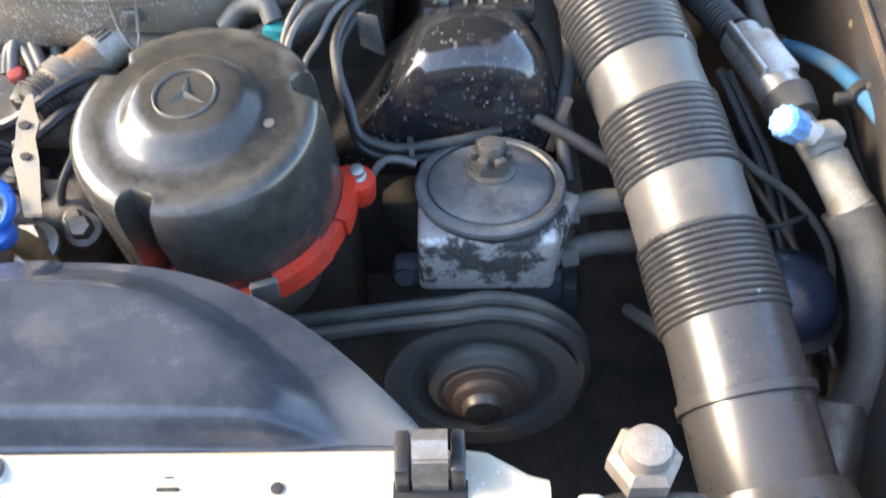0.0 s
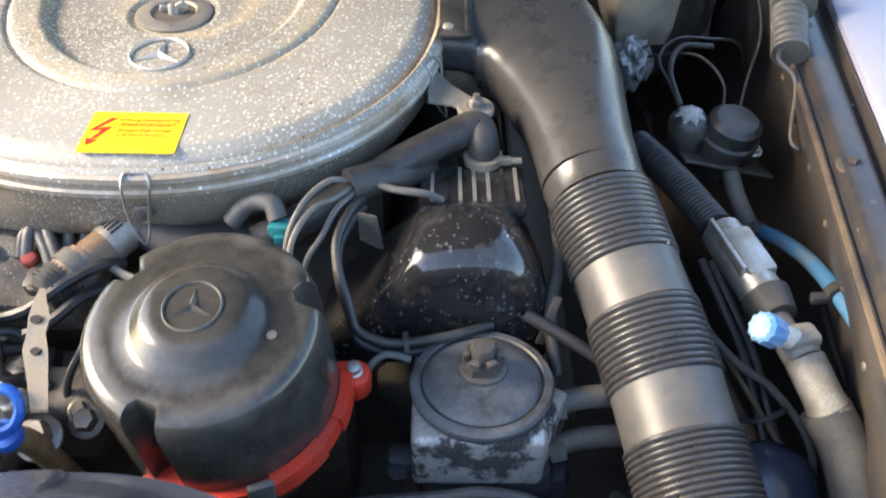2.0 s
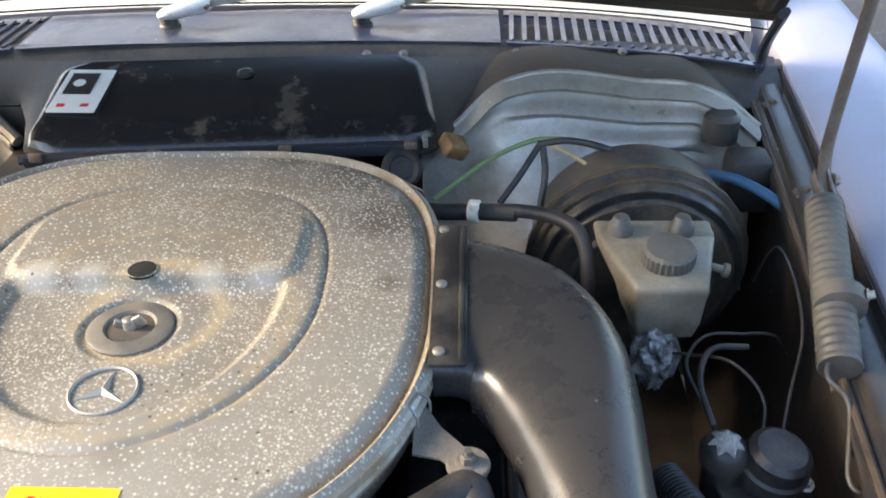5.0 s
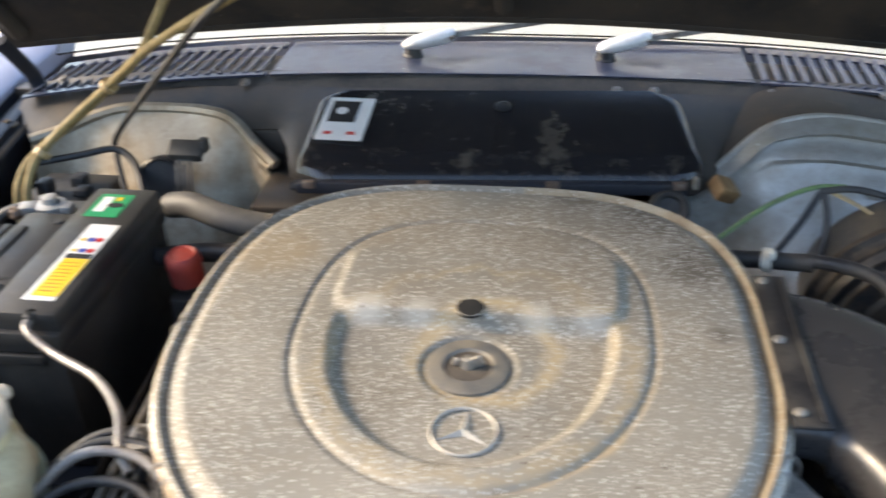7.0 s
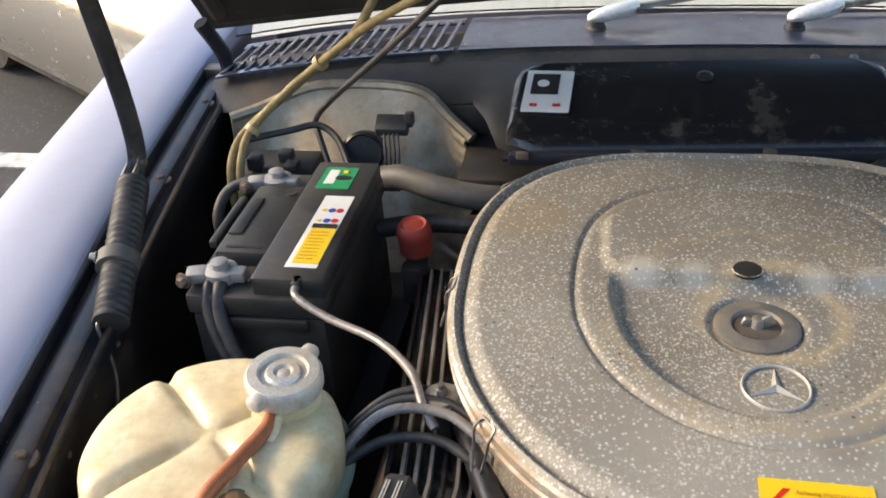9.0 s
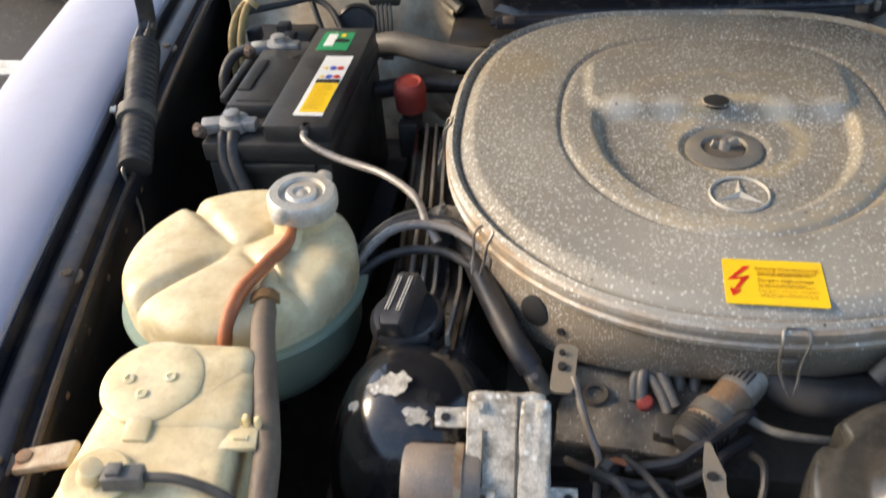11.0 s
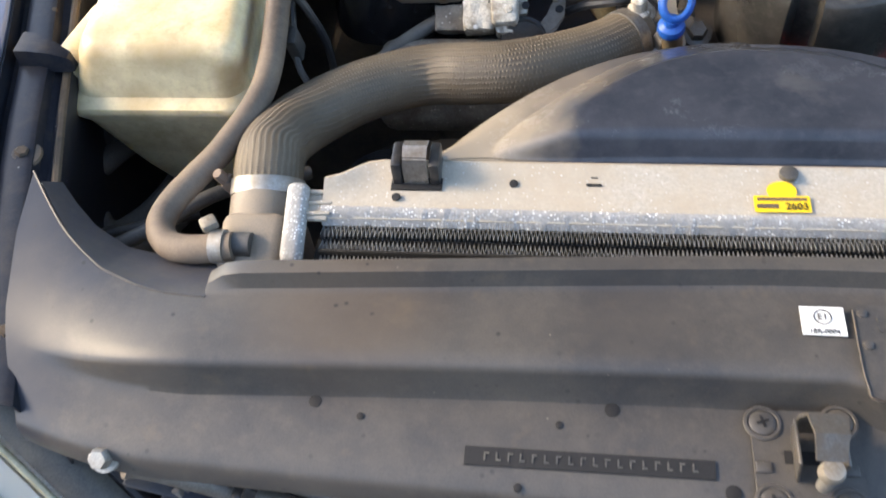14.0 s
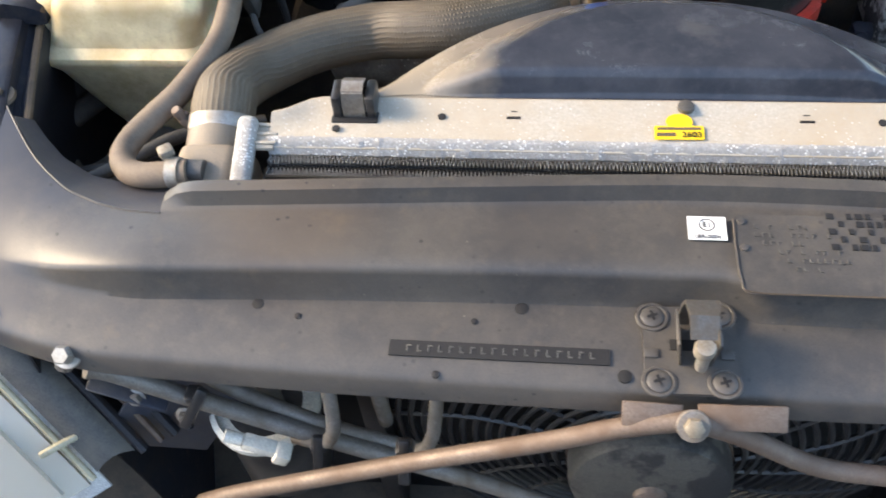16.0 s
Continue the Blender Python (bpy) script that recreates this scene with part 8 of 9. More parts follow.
arm = thing("link_arm", (-0.365, 0.50, 0.72), "bent grey-brown link arm with a pale drilled plate", "arm")
LAP = Matrix.Translation((-0.3795, 0.5555, 0.7705)) @ turn(11, 0, -4)
lap = part("drilled_plate", plate(rounded(0.0185, 0.046, 0.006), 0, 0.0024, LAP), M_BRACKET, arm, "pale tan plate with two holes")
for x_, y_, r_ in ((-0.003, 0.0135, 0.0024), (-0.0015, 0.0005, 0.0036)):
    part("plate_hole", lathe([(r_, 0.0005), (r_, 0.0028), (r_ * 0.5, 0.0029)], LAP @ Vector((x_, y_, 0)), LAP.to_3x3() @ Vector((0, 0, 1)), 14), M_INKSHADE, lap)
part("rod", tube([(-0.3715, 0.548, 0.7690), (-0.3680, 0.536, 0.7620), (-0.3590, 0.515, 0.7450), (-0.3508, 0.500, 0.7320), (-0.3512, 0.485, 0.7260), (-0.3525, 0.463, 0.7220), (-0.3535, 0.447, 0.7200)], 0.0031, 10, 6), M_PIPE, arm)
part("lower_blade", loft([[Vector((x - w, y, z)), Vector((x + w, y, z)), Vector((x + w, y + 0.002, z + 0.0025)), Vector((x - w, y + 0.002, z + 0.0025))] for x, y, z, w in ((-0.3520, 0.456, 0.7205, 0.0034), (-0.3505, 0.446, 0.7185, 0.0055), (-0.3530, 0.432, 0.7160, 0.0075), (-0.3600, 0.420, 0.7125, 0.0080), (-0.3720, 0.410, 0.7090, 0.0070))]), M_PIPE, arm)
part("blade_hole", lathe([(0.0036, 0), (0.0036, 0.0012), (0.002, 0.0013)], (-0.3500, 0.4385, 0.7195), (0, -0.3, 1), 12), M_INKSHADE, arm)
solo("guide_roller", join(lathe([(0.019, -0.010), (0.020, -0.006), (0.015, -0.003), (0.020, 0.0), (0.0195, 0.006), (0.012, 0.008)], (-0.380, 0.408, 0.710), (0, -1, 0.35), 28), lathe([(0.006, 0.007), (0.006, 0.013), (0.004, 0.014)], (-0.380, 0.408, 0.710), (0, -1, 0.35), 6)), M_RUBBER, "dark grooved roller on the link arm", "roller")
pmb = thing("belt_pump", (-0.45, 0.35, 0.62), "dusty grey pump casting below the radiator hose", "pump")
part("casting", box((-0.440, 0.385, 0.680), (0.13, 0.075, 0.050), 0.014, turn(25, 0, 0), 3), M_CAST, pmb, "dusty cast body")
part("drum", lathe([(0.05, 0), (0.055, 0.006), (0.052, 0.012), (0.055, 0.02), (0.05, 0.05)], (-0.44, 0.29, 0.61), (0, 1, 0), 32), M_BAYBROWN, pmb)
part("pulley_cover", lathe([(0.045, 0), (0.046, 0.010), (0.040, 0.018), (0.022, 0.023), (0.006, 0.024)], (-0.428, 0.262, 0.668), (0.05, -0.25, 1), 36, squash=0.62), M_MOTORCAN, pmb, "dusty grey-brown domed cover")
solo("alternator", join(lathe([(0.06, 0), (0.066, 0.01), (0.066, 0.08), (0.05, 0.10)], (-0.49, 0.28, 0.56), (0, 1, 0), 32), lathe([(0.03, -0.03), (0.045, -0.02), (0.045, 0.0)], (-0.49, 0.28, 0.56), (0, 1, 0), 24)), M_BAY, "dark alternator deep beside the radiator", "alternator")
solo("side_hose", tube([(-0.43, 0.44, 0.722), (-0.47, 0.415, 0.715), (-0.51, 0.385, 0.700), (-0.55, 0.36, 0.66)], 0.0062, 10), M_RUBGREY, "thin grey hose from the casting", "hose")
ohz = thing("oil_hose", (-0.44, 0.62, 0.77), "black hose between valve cover and air cleaner", "hose")
part("hose", tube([(-0.482, 0.730, 0.766), (-0.4600, 0.672, 0.771), (-0.4345, 0.610, 0.773), (-0.4185, 0.581, 0.767), (-0.4060, 0.568, 0.755)], 0.0108, 16, 7), M_HOSEDARK, ohz)
part("end_fitting", tube([(-0.4085, 0.571, 0.7575), (-0.4020, 0.564, 0.7500), (-0.3960, 0.556, 0.738)], 0.0088, 14, 4), M_RUBGREY, ohz, "dusty grey end fitting")
part("end_screw", hexbolt((-0.4025, 0.5585, 0.7545), (0, -0.6, 1), 0.0035, 0.003), M_DARKSTEEL, ohz)
for k, (x0, y0, z0) in enumerate(((-0.79, 0.19, 0.64), (-0.775, 0.21, 0.63), (-0.76, 0.16, 0.66))):
    solo("loom_hose", tube([(x0 + 0.0, y0 + 0.10, z0 + 0.01), (x0 + 0.04, y0 + 0.04, z0), (x0 + 0.08, y0 + 0.09, z0 - 0.02), (x0 + 0.10, y0 + 0.20, z0 - 0.04)], 0.012, 12, 6), M_RUBGREY, "dusty hose below the washer tank", "hose", group="lower hoses")
solo("low_pipe", tube([(-0.735, 0.15, 0.70), (-0.70, 0.17, 0.700), (-0.65, 0.20, 0.705), (-0.61, 0.24, 0.70), (-0.55, 0.28, 0.68)], 0.006, 10, 6), M_RUBGREY, "thin grey pipe beside the radiator", "pipe")
solo("low_pipe", tube([(-0.74, 0.19, 0.69), (-0.69, 0.205, 0.69), (-0.63, 0.23, 0.685)], 0.0048, 10, 6), M_RUBBER, "thin black pipe beside the radiator", "pipe")

# valley clutter between air cleaner and ignition cover
coil = thing("idle_valve", (-0.25, 0.52, 0.73), "rust-tinted cylinder valve with a white print label", "valve")
CA, CB = Vector((-0.274, 0.521, 0.748)), Vector((-0.231, 0.574, 0.760))
part("barrel", tube([CA, CA.lerp(CB, 0.3), CA.lerp(CB, 0.31), CB], 0.0155, 24, 1, radius=lambda q: 1 if q > 0.5 else 1.12, smooth_line=False), M_COIL, coil)
plb = part("print_label", ring_band(CA.lerp(CB, 0.74), CB - CA, 0.0157, 0.022, 0.0004), M_ALU, coil, "silver print label")
for k in range(5):
    q_ = toward(CB - CA) @ turn(0, 0, 60 + 14 * k)
    part("print_line", box(CA.lerp(CB, 0.74) + (q_ @ Vector((0.0163, 0, 0.002 * (k % 2)))), (0.0006, 0.0016, 0.012 + 0.003 * (k % 2)), 0, q_), M_INKSHADE, plb)
part("plug", join(lathe([(0.0125, -0.020), (0.0165, -0.016), (0.0175, 0.0), (0.0165, 0.010)], CA, CB - CA, 24), *[ring_band(CA - (CB - CA) * (0.02 + 0.055 * k), CB - CA, 0.0172, 0.0018, 0.0014) for k in range(4)]), M_BATT, coil, "ribbed black plug")
part("collar", ring_band(CA.lerp(CB, 0.15), CB - CA, 0.0175, 0.012, 0.002), M_RUBGREY, coil)
for pts in ([(-0.318, 0.556, 0.738), (-0.317, 0.572, 0.752), (-0.309, 0.582, 0.757), (-0.299, 0.566, 0.748), (-0.291, 0.552, 0.738)], [(-0.324, 0.558, 0.736), (-0.323, 0.572, 0.747), (-0.315, 0.577, 0.751), (-0.303, 0.561, 0.743), (-0.297, 0.548, 0.734)], [(-0.288, 0.570, 0.738), (-0.288, 0.583, 0.752), (-0.279, 0.594, 0.760), (-0.268, 0.592, 0.757), (-0.263, 0.582, 0.742)], [(-0.276, 0.572, 0.736), (-0.275, 0.583, 0.748), (-0.274, 0.596, 0.752)]):
    solo("injector_lead", tube(pts, 0.0048, 10, 6), M_WIREGREY, "grey sleeved injector lead", "lead", group="injector leads")
solo("square_plug", join(box((-0.299, 0.531, 0.735), (0.020, 0.020, 0.016), 0.003, turn(12, 0, -10)), box((-0.299, 0.520, 0.737), (0.012, 0.004, 0.008), 0.001, turn(12, 0, -10))), M_BATT, "black square plug on the intake casting", "plug")
solo("side_wire", tube([(-0.242, 0.532, 0.752), (-0.225, 0.522, 0.750), (-0.205, 0.518, 0.749), (-0.185, 0.520, 0.745), (-0.16, 0.53, 0.73)], 0.0034, 8, 6), M_WIREGREY, "thin blue-grey wire beside the idle valve", "wire")
solo("engine_wire", tube([(-0.330, 0.489, 0.734), (-0.318, 0.489, 0.738), (-0.293, 0.491, 0.746), (-0.268, 0.507, 0.757), (-0.247, 0.526, 0.758), (-0.236, 0.542, 0.745)], 0.0048, 8, 7), M_HOSEDARK, "black sleeved wire across the engine front", "wire", group="engine wires")
solo("engine_wire", tube([(-0.330, 0.482, 0.722), (-0.305, 0.478, 0.728), (-0.278, 0.485, 0.738), (-0.258, 0.502, 0.746), (-0.240, 0.52, 0.742)], 0.0048, 8, 7), M_HOSEDARK, "black sleeved wire across the engine front", "wire", group="engine wires")
solo("bare_wire_end", tube([(-0.3455, 0.484, 0.722), (-0.3440, 0.493, 0.732), (-0.3380, 0.4955, 0.736), (-0.3270, 0.491, 0.736)], 0.0026, 8), M_ORANGE, "short orange bare wire end", "wire")
lb = thing("lift_bracket", (-0.269, 0.45, 0.75), "pale flat steel bracket with holes", "bracket")
part("strip", loft([[Vector((x - w, y, z)), Vector((x + w, y, z)), Vector((x + w, y + 0.001, z + 0.0024)), Vector((x - w, y + 0.001, z + 0.0024))] for x, y, z, w in ((-0.2755, 0.490, 0.766, 0.0020), (-0.2745, 0.480, 0.764, 0.0045), (-0.2720, 0.467, 0.760, 0.0078), (-0.2712, 0.455, 0.757, 0.0066), (-0.2690, 0.442, 0.752, 0.0090), (-0.2640, 0.425, 0.745, 0.0075), (-0.2590, 0.405, 0.735, 0.0060))]), M_BRACKET, lb)
for x_, y_, z_, r_ in ((-0.2735, 0.4655, 0.7622, 0.0042), (-0.2685, 0.4425, 0.7545, 0.0036)):
    part("strip_hole", lathe([(r_, -0.001), (r_, 0.0010), (r_ * 0.5, 0.0011)], (x_, y_, z_), (0, -0.3, 1), 14, squash=0.8), M_INKSHADE, lb)
tsn = thing("temperature_sensor", (-0.304, 0.45, 0.70), "amber sensor with a dark plug beside the hose", "sensor")
part("amber_body", lathe([(0.009, 0), (0.0105, 0.006), (0.0105, 0.016), (0.008, 0.018), (0.007, 0.026)], (-0.309, 0.446, 0.708), (-0.45, 0.15, 0.9), 18), M_AMBERPL, tsn)
part("plug", join(lathe([(0.0085, 0), (0.009, 0.016), (0.006, 0.020)], (-0.321, 0.450, 0.730), (-0.5, 0.3, 0.8), 16), tube([(-0.329, 0.455, 0.744), (-0.338, 0.462, 0.752), (-0.350, 0.474, 0.745)], 0.004, 8, 5)), M_WIRE, tsn)
solo("bleed_fitting", lathe([(0.010, -0.012), (0.010, 0.004), (0.007, 0.006), (0.0065, 0.016), (0.004, 0.018)], (-0.284, 0.414, 0.736), (-0.1, -0.2, 1), 14), M_ALUOX, "white crusted fitting on the hose outlet", "fitting")
solo("front_bolt", hexbolt((-0.262, 0.398, 0.715), (0, -0.4, 1), 0.011, 0.016), M_STEEL, "large dark hexagon bolt head", "bolt")
fpt = thing("fuel_distributor", (-0.315, 0.515, 0.72), "dusty cast intake part with a socket screw", "casting")
part("casting", crusty((0, 0, 0), (0.122, 0.076, 0.030), Matrix.Translation((-0.322, 0.554, 0.718)) @ turn(10, 0, -6), 0.0030, 60, 12), M_CAST, fpt)
part("socket_screw", lathe([(0.0115, -0.006), (0.0115, 0.004), (0.0100, 0.006), (0.0070, 0.0055), (0.0065, -0.001), (0.003, -0.002)], (-0.354, 0.563, 0.733), (0, -0.2, 1), 22), M_DARKSTEEL, fpt)
part("pale_block", join(box((-0.330, 0.597, 0.744), (0.020, 0.016, 0.022), 0.003, turn(10, 0, 8)), lathe([(0.004, 0), (0.004, 0.008)], (-0.333, 0.597, 0.755), (0, 0, 1), 10)), M_ALU, fpt)
solo("red_bung", lathe([(0.0068, -0.004), (0.0068, 0.002), (0.0050, 0.004), (0.002, 0.0045)], (-0.315, 0.555, 0.738), (0.1, -0.4, 1), 18), M_REDCAP, "small red bung among the wires", "bung")
solo("black_hose_stub", tube([(-0.228, 0.575, 0.757), (-0.19, 0.558, 0.750), (-0.15, 0.565, 0.75), (-0.12, 0.57, 0.745)], 0.016, 14, 6), M_RUBBER, "black hose below the air cleaner", "hose")
tl_ = thing("teal_sensor", (-0.114, 0.55, 0.75), "grey angled sensor with teal connector", "sensor")
part("elbow", tube([(-0.150, 0.556, 0.776), (-0.135, 0.562, 0.790), (-0.118, 0.558, 0.794), (-0.112, 0.550, 0.785)], 0.0075, 12, 6), M_RUBGREY, tl_)
part("connector", join(box((-0.110, 0.546, 0.777), (0.018, 0.015, 0.017), 0.003, turn(0, 0, -10)), box((-0.110, 0.5375, 0.774), (0.009, 0.004, 0.009), 0.001)), M_TEAL, tl_, "teal plastic connector")
lm = thing("ignition_loom", (-0.06, 0.55, 0.74), "grey sleeved ignition wires fanning out of a black sheath", "loom")
part("sheath", tube([(0.002, 0.635, 0.775), (-0.022, 0.606, 0.786), (-0.048, 0.588, 0.794), (-0.060, 0.579, 0.796)], 0.0125, 12, 6, flat=0.7), M_RUBBER, lm)
for pts in ([(-0.056, 0.583, 0.795), (-0.074, 0.570, 0.806), (-0.092, 0.550, 0.800), (-0.103, 0.528, 0.782), (-0.104, 0.508, 0.752), (-0.104, 0.496, 0.72)], [(-0.056, 0.580, 0.794), (-0.070, 0.560, 0.797), (-0.086, 0.545, 0.797), (-0.099, 0.520, 0.784), (-0.100, 0.503, 0.745)], [(-0.054, 0.577, 0.792), (-0.068, 0.556, 0.790), (-0.078, 0.536, 0.780), (-0.090, 0.520, 0.766), (-0.094, 0.503, 0.735)]):
    part("lead", tube(pts, 0.0024, 10, 7), M_WIREGREY, lm)
part("thin_lead", tube([(-0.045, 0.588, 0.792), (-0.025, 0.578, 0.792), (0.0, 0.575, 0.790), (0.012, 0.58, 0.78)], 0.003, 8, 6), M_WIREGREY, lm)
for k, dz in enumerate((0.0, -0.010)):
    solo("loom_cable", tube([(-0.050, 0.578, 0.784 + dz), (-0.058, 0.556, 0.788 + dz), (-0.066, 0.530, 0.782 + dz), (-0.064, 0.508, 0.772 + dz), (-0.056, 0.490, 0.755 + dz), (-0.050, 0.480, 0.738 + dz), (-0.030, 0.474, 0.731 + dz), (-0.010, 0.474, 0.731 + dz), (0.02, 0.482, 0.730 + dz), (0.05, 0.495, 0.728 + dz)], 0.0038, 10, 8), M_WIRE, "black cable looping round the valve cover", "cable", group="loom cables")
solo("cable_tie", ring_band(Vector((-0.014, 0.474, 0.726)), (1, 0.1, 0), 0.010, 0.004), M_RUBBER, "black plastic cable tie round cables", "cable tie")
solo("thin_hook_wire", tube([(-0.045, 0.45, 0.70), (-0.040, 0.458, 0.722), (-0.028, 0.462, 0.731), (-0.01, 0.46, 0.728)], 0.0028, 8), M_WIREGREY, "thin grey wire beside the pump", "wire")
solo("small_bracket", loft([[Vector((-0.052 + d, 0.555, 0.76)), Vector((-0.036 + d, 0.550, 0.755)), Vector((-0.040 + d, 0.548, 0.79)), Vector((-0.052 + d, 0.552, 0.79))] for d in (0, 0.003)]), M_RUBGREY, "small grey plate behind the leads", "bracket")
solo("hose_behind", tube([(0.10, 0.47, 0.70), (0.095, 0.505, 0.73), (0.103, 0.545, 0.75), (0.105, 0.60, 0.76)], 0.006, 10), M_RUBBER, "thin black hose beside the intake duct", "hose")

# loose wiring and plugs in front of the intake
for pts, rr in (([(-0.375, 0.505, 0.722), (-0.352, 0.480, 0.738), (-0.325, 0.470, 0.742), (-0.300, 0.478, 0.735), (-0.285, 0.470, 0.715)], 0.0034), ([(-0.350, 0.455, 0.700), (-0.330, 0.440, 0.722), (-0.305, 0.432, 0.732), (-0.290, 0.440, 0.728), (-0.275, 0.462, 0.712)], 0.0040), ([(-0.332, 0.500, 0.735), (-0.316, 0.470, 0.750), (-0.302, 0.450, 0.745), (-0.298, 0.435, 0.725), (-0.300, 0.42, 0.69)], 0.0028), ([(-0.240, 0.505, 0.742), (-0.236, 0.482, 0.756), (-0.240, 0.458, 0.748), (-0.252, 0.44, 0.728), (-0.256, 0.43, 0.70)], 0.0030)):
    solo("engine_wire", tube(pts, rr, 8, 7), M_WIRE, "dusty black wire among the engine front parts", "wire", group="front wires")
for x_, y_, z_, rz_ in ((-0.318, 0.462, 0.728, 25), (-0.288, 0.452, 0.722, -30), (-0.345, 0.490, 0.728, 60)):
    pg = thing("plug_connector", (x_, y_, z_ - 0.008), "small black plug connector on a wire", "connector", group="front plugs")
    part("body", box((x_, y_, z_), (0.024, 0.016, 0.014), 0.003, turn(10, 0, rz_)), M_BATT, pg)
    part("latch", box((x_, y_, z_ + 0.0085), (0.010, 0.007, 0.004), 0.001, turn(10, 0, rz_)), M_RUBGREY, pg)
    part("boot", tube([Vector((x_, y_, z_)) + turn(0, 0, rz_) @ Vector((0.011, 0, 0)), Vector((x_, y_, z_)) + turn(0, 0, rz_) @ Vector((0.024, 0, -0.004))], 0.0055, 10, 3, radius=lambda q: 1 - 0.35 * q), M_RUBBER, pg)
for x_, y_, z_ in ((-0.300, 0.400, 0.690), (-0.335, 0.420, 0.690), (-0.235, 0.415, 0.712)):
    solo("cover_bolt", hexbolt((x_, y_, z_), (0, -0.5, 1), 0.0085, 0.010), M_DARKSTEEL, "dusty hexagon bolt on the timing cover", "bolt", group="cover bolts")
for pts, rr, m_ in (([(0.215, 0.60, 0.70), (0.235, 0.545, 0.672), (0.262, 0.49, 0.650), (0.285, 0.44, 0.628), (0.300, 0.38, 0.59)], 0.0028, M_BAYBROWN), ([(0.225, 0.53, 0.690), (0.245, 0.50, 0.682), (0.275, 0.48, 0.668), (0.30, 0.445, 0.64), (0.30, 0.40, 0.58)], 0.0034, M_RUBGREY), ([(0.33, 0.56, 0.69), (0.322, 0.50, 0.69), (0.326, 0.45, 0.68), (0.335, 0.40, 0.655), (0.335, 0.34, 0.60)], 0.0026, M_RUBBER), ([(0.235, 0.47, 0.655), (0.250, 0.452, 0.668), (0.268, 0.455, 0.672), (0.285, 0.475, 0.655), (0.29, 0.50, 0.62)], 0.0024, M_RUBBER), ([(0.150, 0.43, 0.60), (0.165, 0.40, 0.615), (0.185, 0.385, 0.60), (0.19, 0.36, 0.55)], 0.0055, M_RUBGREY)):
    solo("side_wire", tube(pts, rr, 8, 7), m_, "thin dusty wire low beside the intake duct", "wire", group="side wires")

# ---- right side: brakes ----
bo = thing("brake_booster", (0.225, 1.10, 0.58), "large black brake booster drum with brown dust", "brake booster")
BOC = Vector((0.234, 1.060, 0.684))
BAX = Vector((0, 1, 0.06)).normalized()
part("drum", lathe([(0.05, -0.005), (0.070, 0.0), (0.078, 0.002), (0.082, 0.008), (0.100, 0.011), (0.104, 0.017), (0.113, 0.021), (0.120, 0.034), (0.122, 0.045), (0.128, 0.047), (0.128, 0.054), (0.123, 0.056), (0.121, 0.075), (0.116, 0.12)], BOC, BAX, 72), M_BOOST, bo, "", 30)
part("band", ring_band(BOC + BAX * 0.0505, BAX, 0.1285, 0.007, 0.001), M_BAYBROWN, bo)
part("ridge", ring_band(BOC + BAX * 0.033, BAX, 0.1205, 0.005, 0.0025), M_BAYBROWN, bo)
part("ridge", ring_band(BOC + BAX * 0.020, BAX, 0.1120, 0.004, 0.0025), M_BLACKPL, bo)
part("ridge", ring_band(BOC + BAX * 0.0125, BAX, 0.1015, 0.003, 0.0020), M_BAYBROWN, bo)
part("yellow_strip", arc_bar(74, 115, 0.1035, 0.1095, -0.0006, 0.0006, Matrix.Translation(BOC + BAX * 0.0145) @ turn(90, 0, 0)), M_OCHRE, bo, "faded yellow label strip")
part("master_cylinder", join(lathe([(0.020, 0), (0.022, 0.01), (0.022, 0.15), (0.015, 0.16)], (0.225, 1.06, 0.715), (0, -1, -0.05), 24), box((0.225, 0.96, 0.725), (0.03, 0.09, 0.03), 0.006)), M_STEEL, bo)
br = thing("brake_fluid_reservoir", (0.225, 0.95, 0.745), "translucent grey brake fluid reservoir with ribbed cap", "reservoir")


def rring(z, wb, wf, yb, yf):
    return [Vector((0.225 - wb, yb, z)), Vector((0.225 + wb, yb, z)), Vector((0.225 + wb * 0.98, yb - 0.03, z)), Vector((0.225 + wf, yf, z)), Vector((0.225 - wf, yf, z)), Vector((0.225 - wb * 0.98, yb - 0.03, z))]


M_RESV = mat("dull_translucent_plastic", (0.27, 0.25, 0.20), 0.32, dirt=(0.16, 0.13, 0.09), amount=0.45, blot=18, sss=0.25)
bmr = loft([rring(0.738, 0.034, 0.026, 0.990, 0.900), rring(0.752, 0.037, 0.029, 0.993, 0.897), rring(0.757, 0.038, 0.030, 0.995, 0.895), rring(0.790, 0.058, 0.032, 1.012, 0.893), rring(0.798, 0.059, 0.033, 1.014, 0.892), rring(0.802, 0.056, 0.030, 1.010, 0.896)])
bmesh.ops.bevel(bmr, geom=bmr.edges[:], offset=0.002, segments=1, affect="EDGES")
part("body", bmr, M_RESV, br)
part("cap", lathe([(0.024, 0), (0.0255, 0.003), (0.0255, 0.016), (0.022, 0.019), (0.008, 0.0195)], (0.227, 0.935, 0.801), (0, -0.1, 1), 60, flute=(30, 0.05)), M_RUBGREY, br, "ribbed dark grey cap")
for x in (0.190, 0.250):
    part("contact_post", lathe([(0.013, 0), (0.0125, 0.010), (0.010, 0.013), (0.007, 0.020), (0.004, 0.021)], (x, 0.988, 0.800), (0, 0, 1), 18), M_RUBGREY, br)
part("side_nipple", lathe([(0.004, 0), (0.004, 0.018), (0.007, 0.019), (0.007, 0.024)], (0.268, 0.955, 0.785), (1, -0.1, -0.25), 14), M_RESV, br)
part("rim", box((0.268, 0.985, 0.801), (0.026, 0.01, 0.004), 0.001), M_RESV, br)
fo = bmesh.new()
bmesh.ops.create_icosphere(fo, subdivisions=4, radius=1)
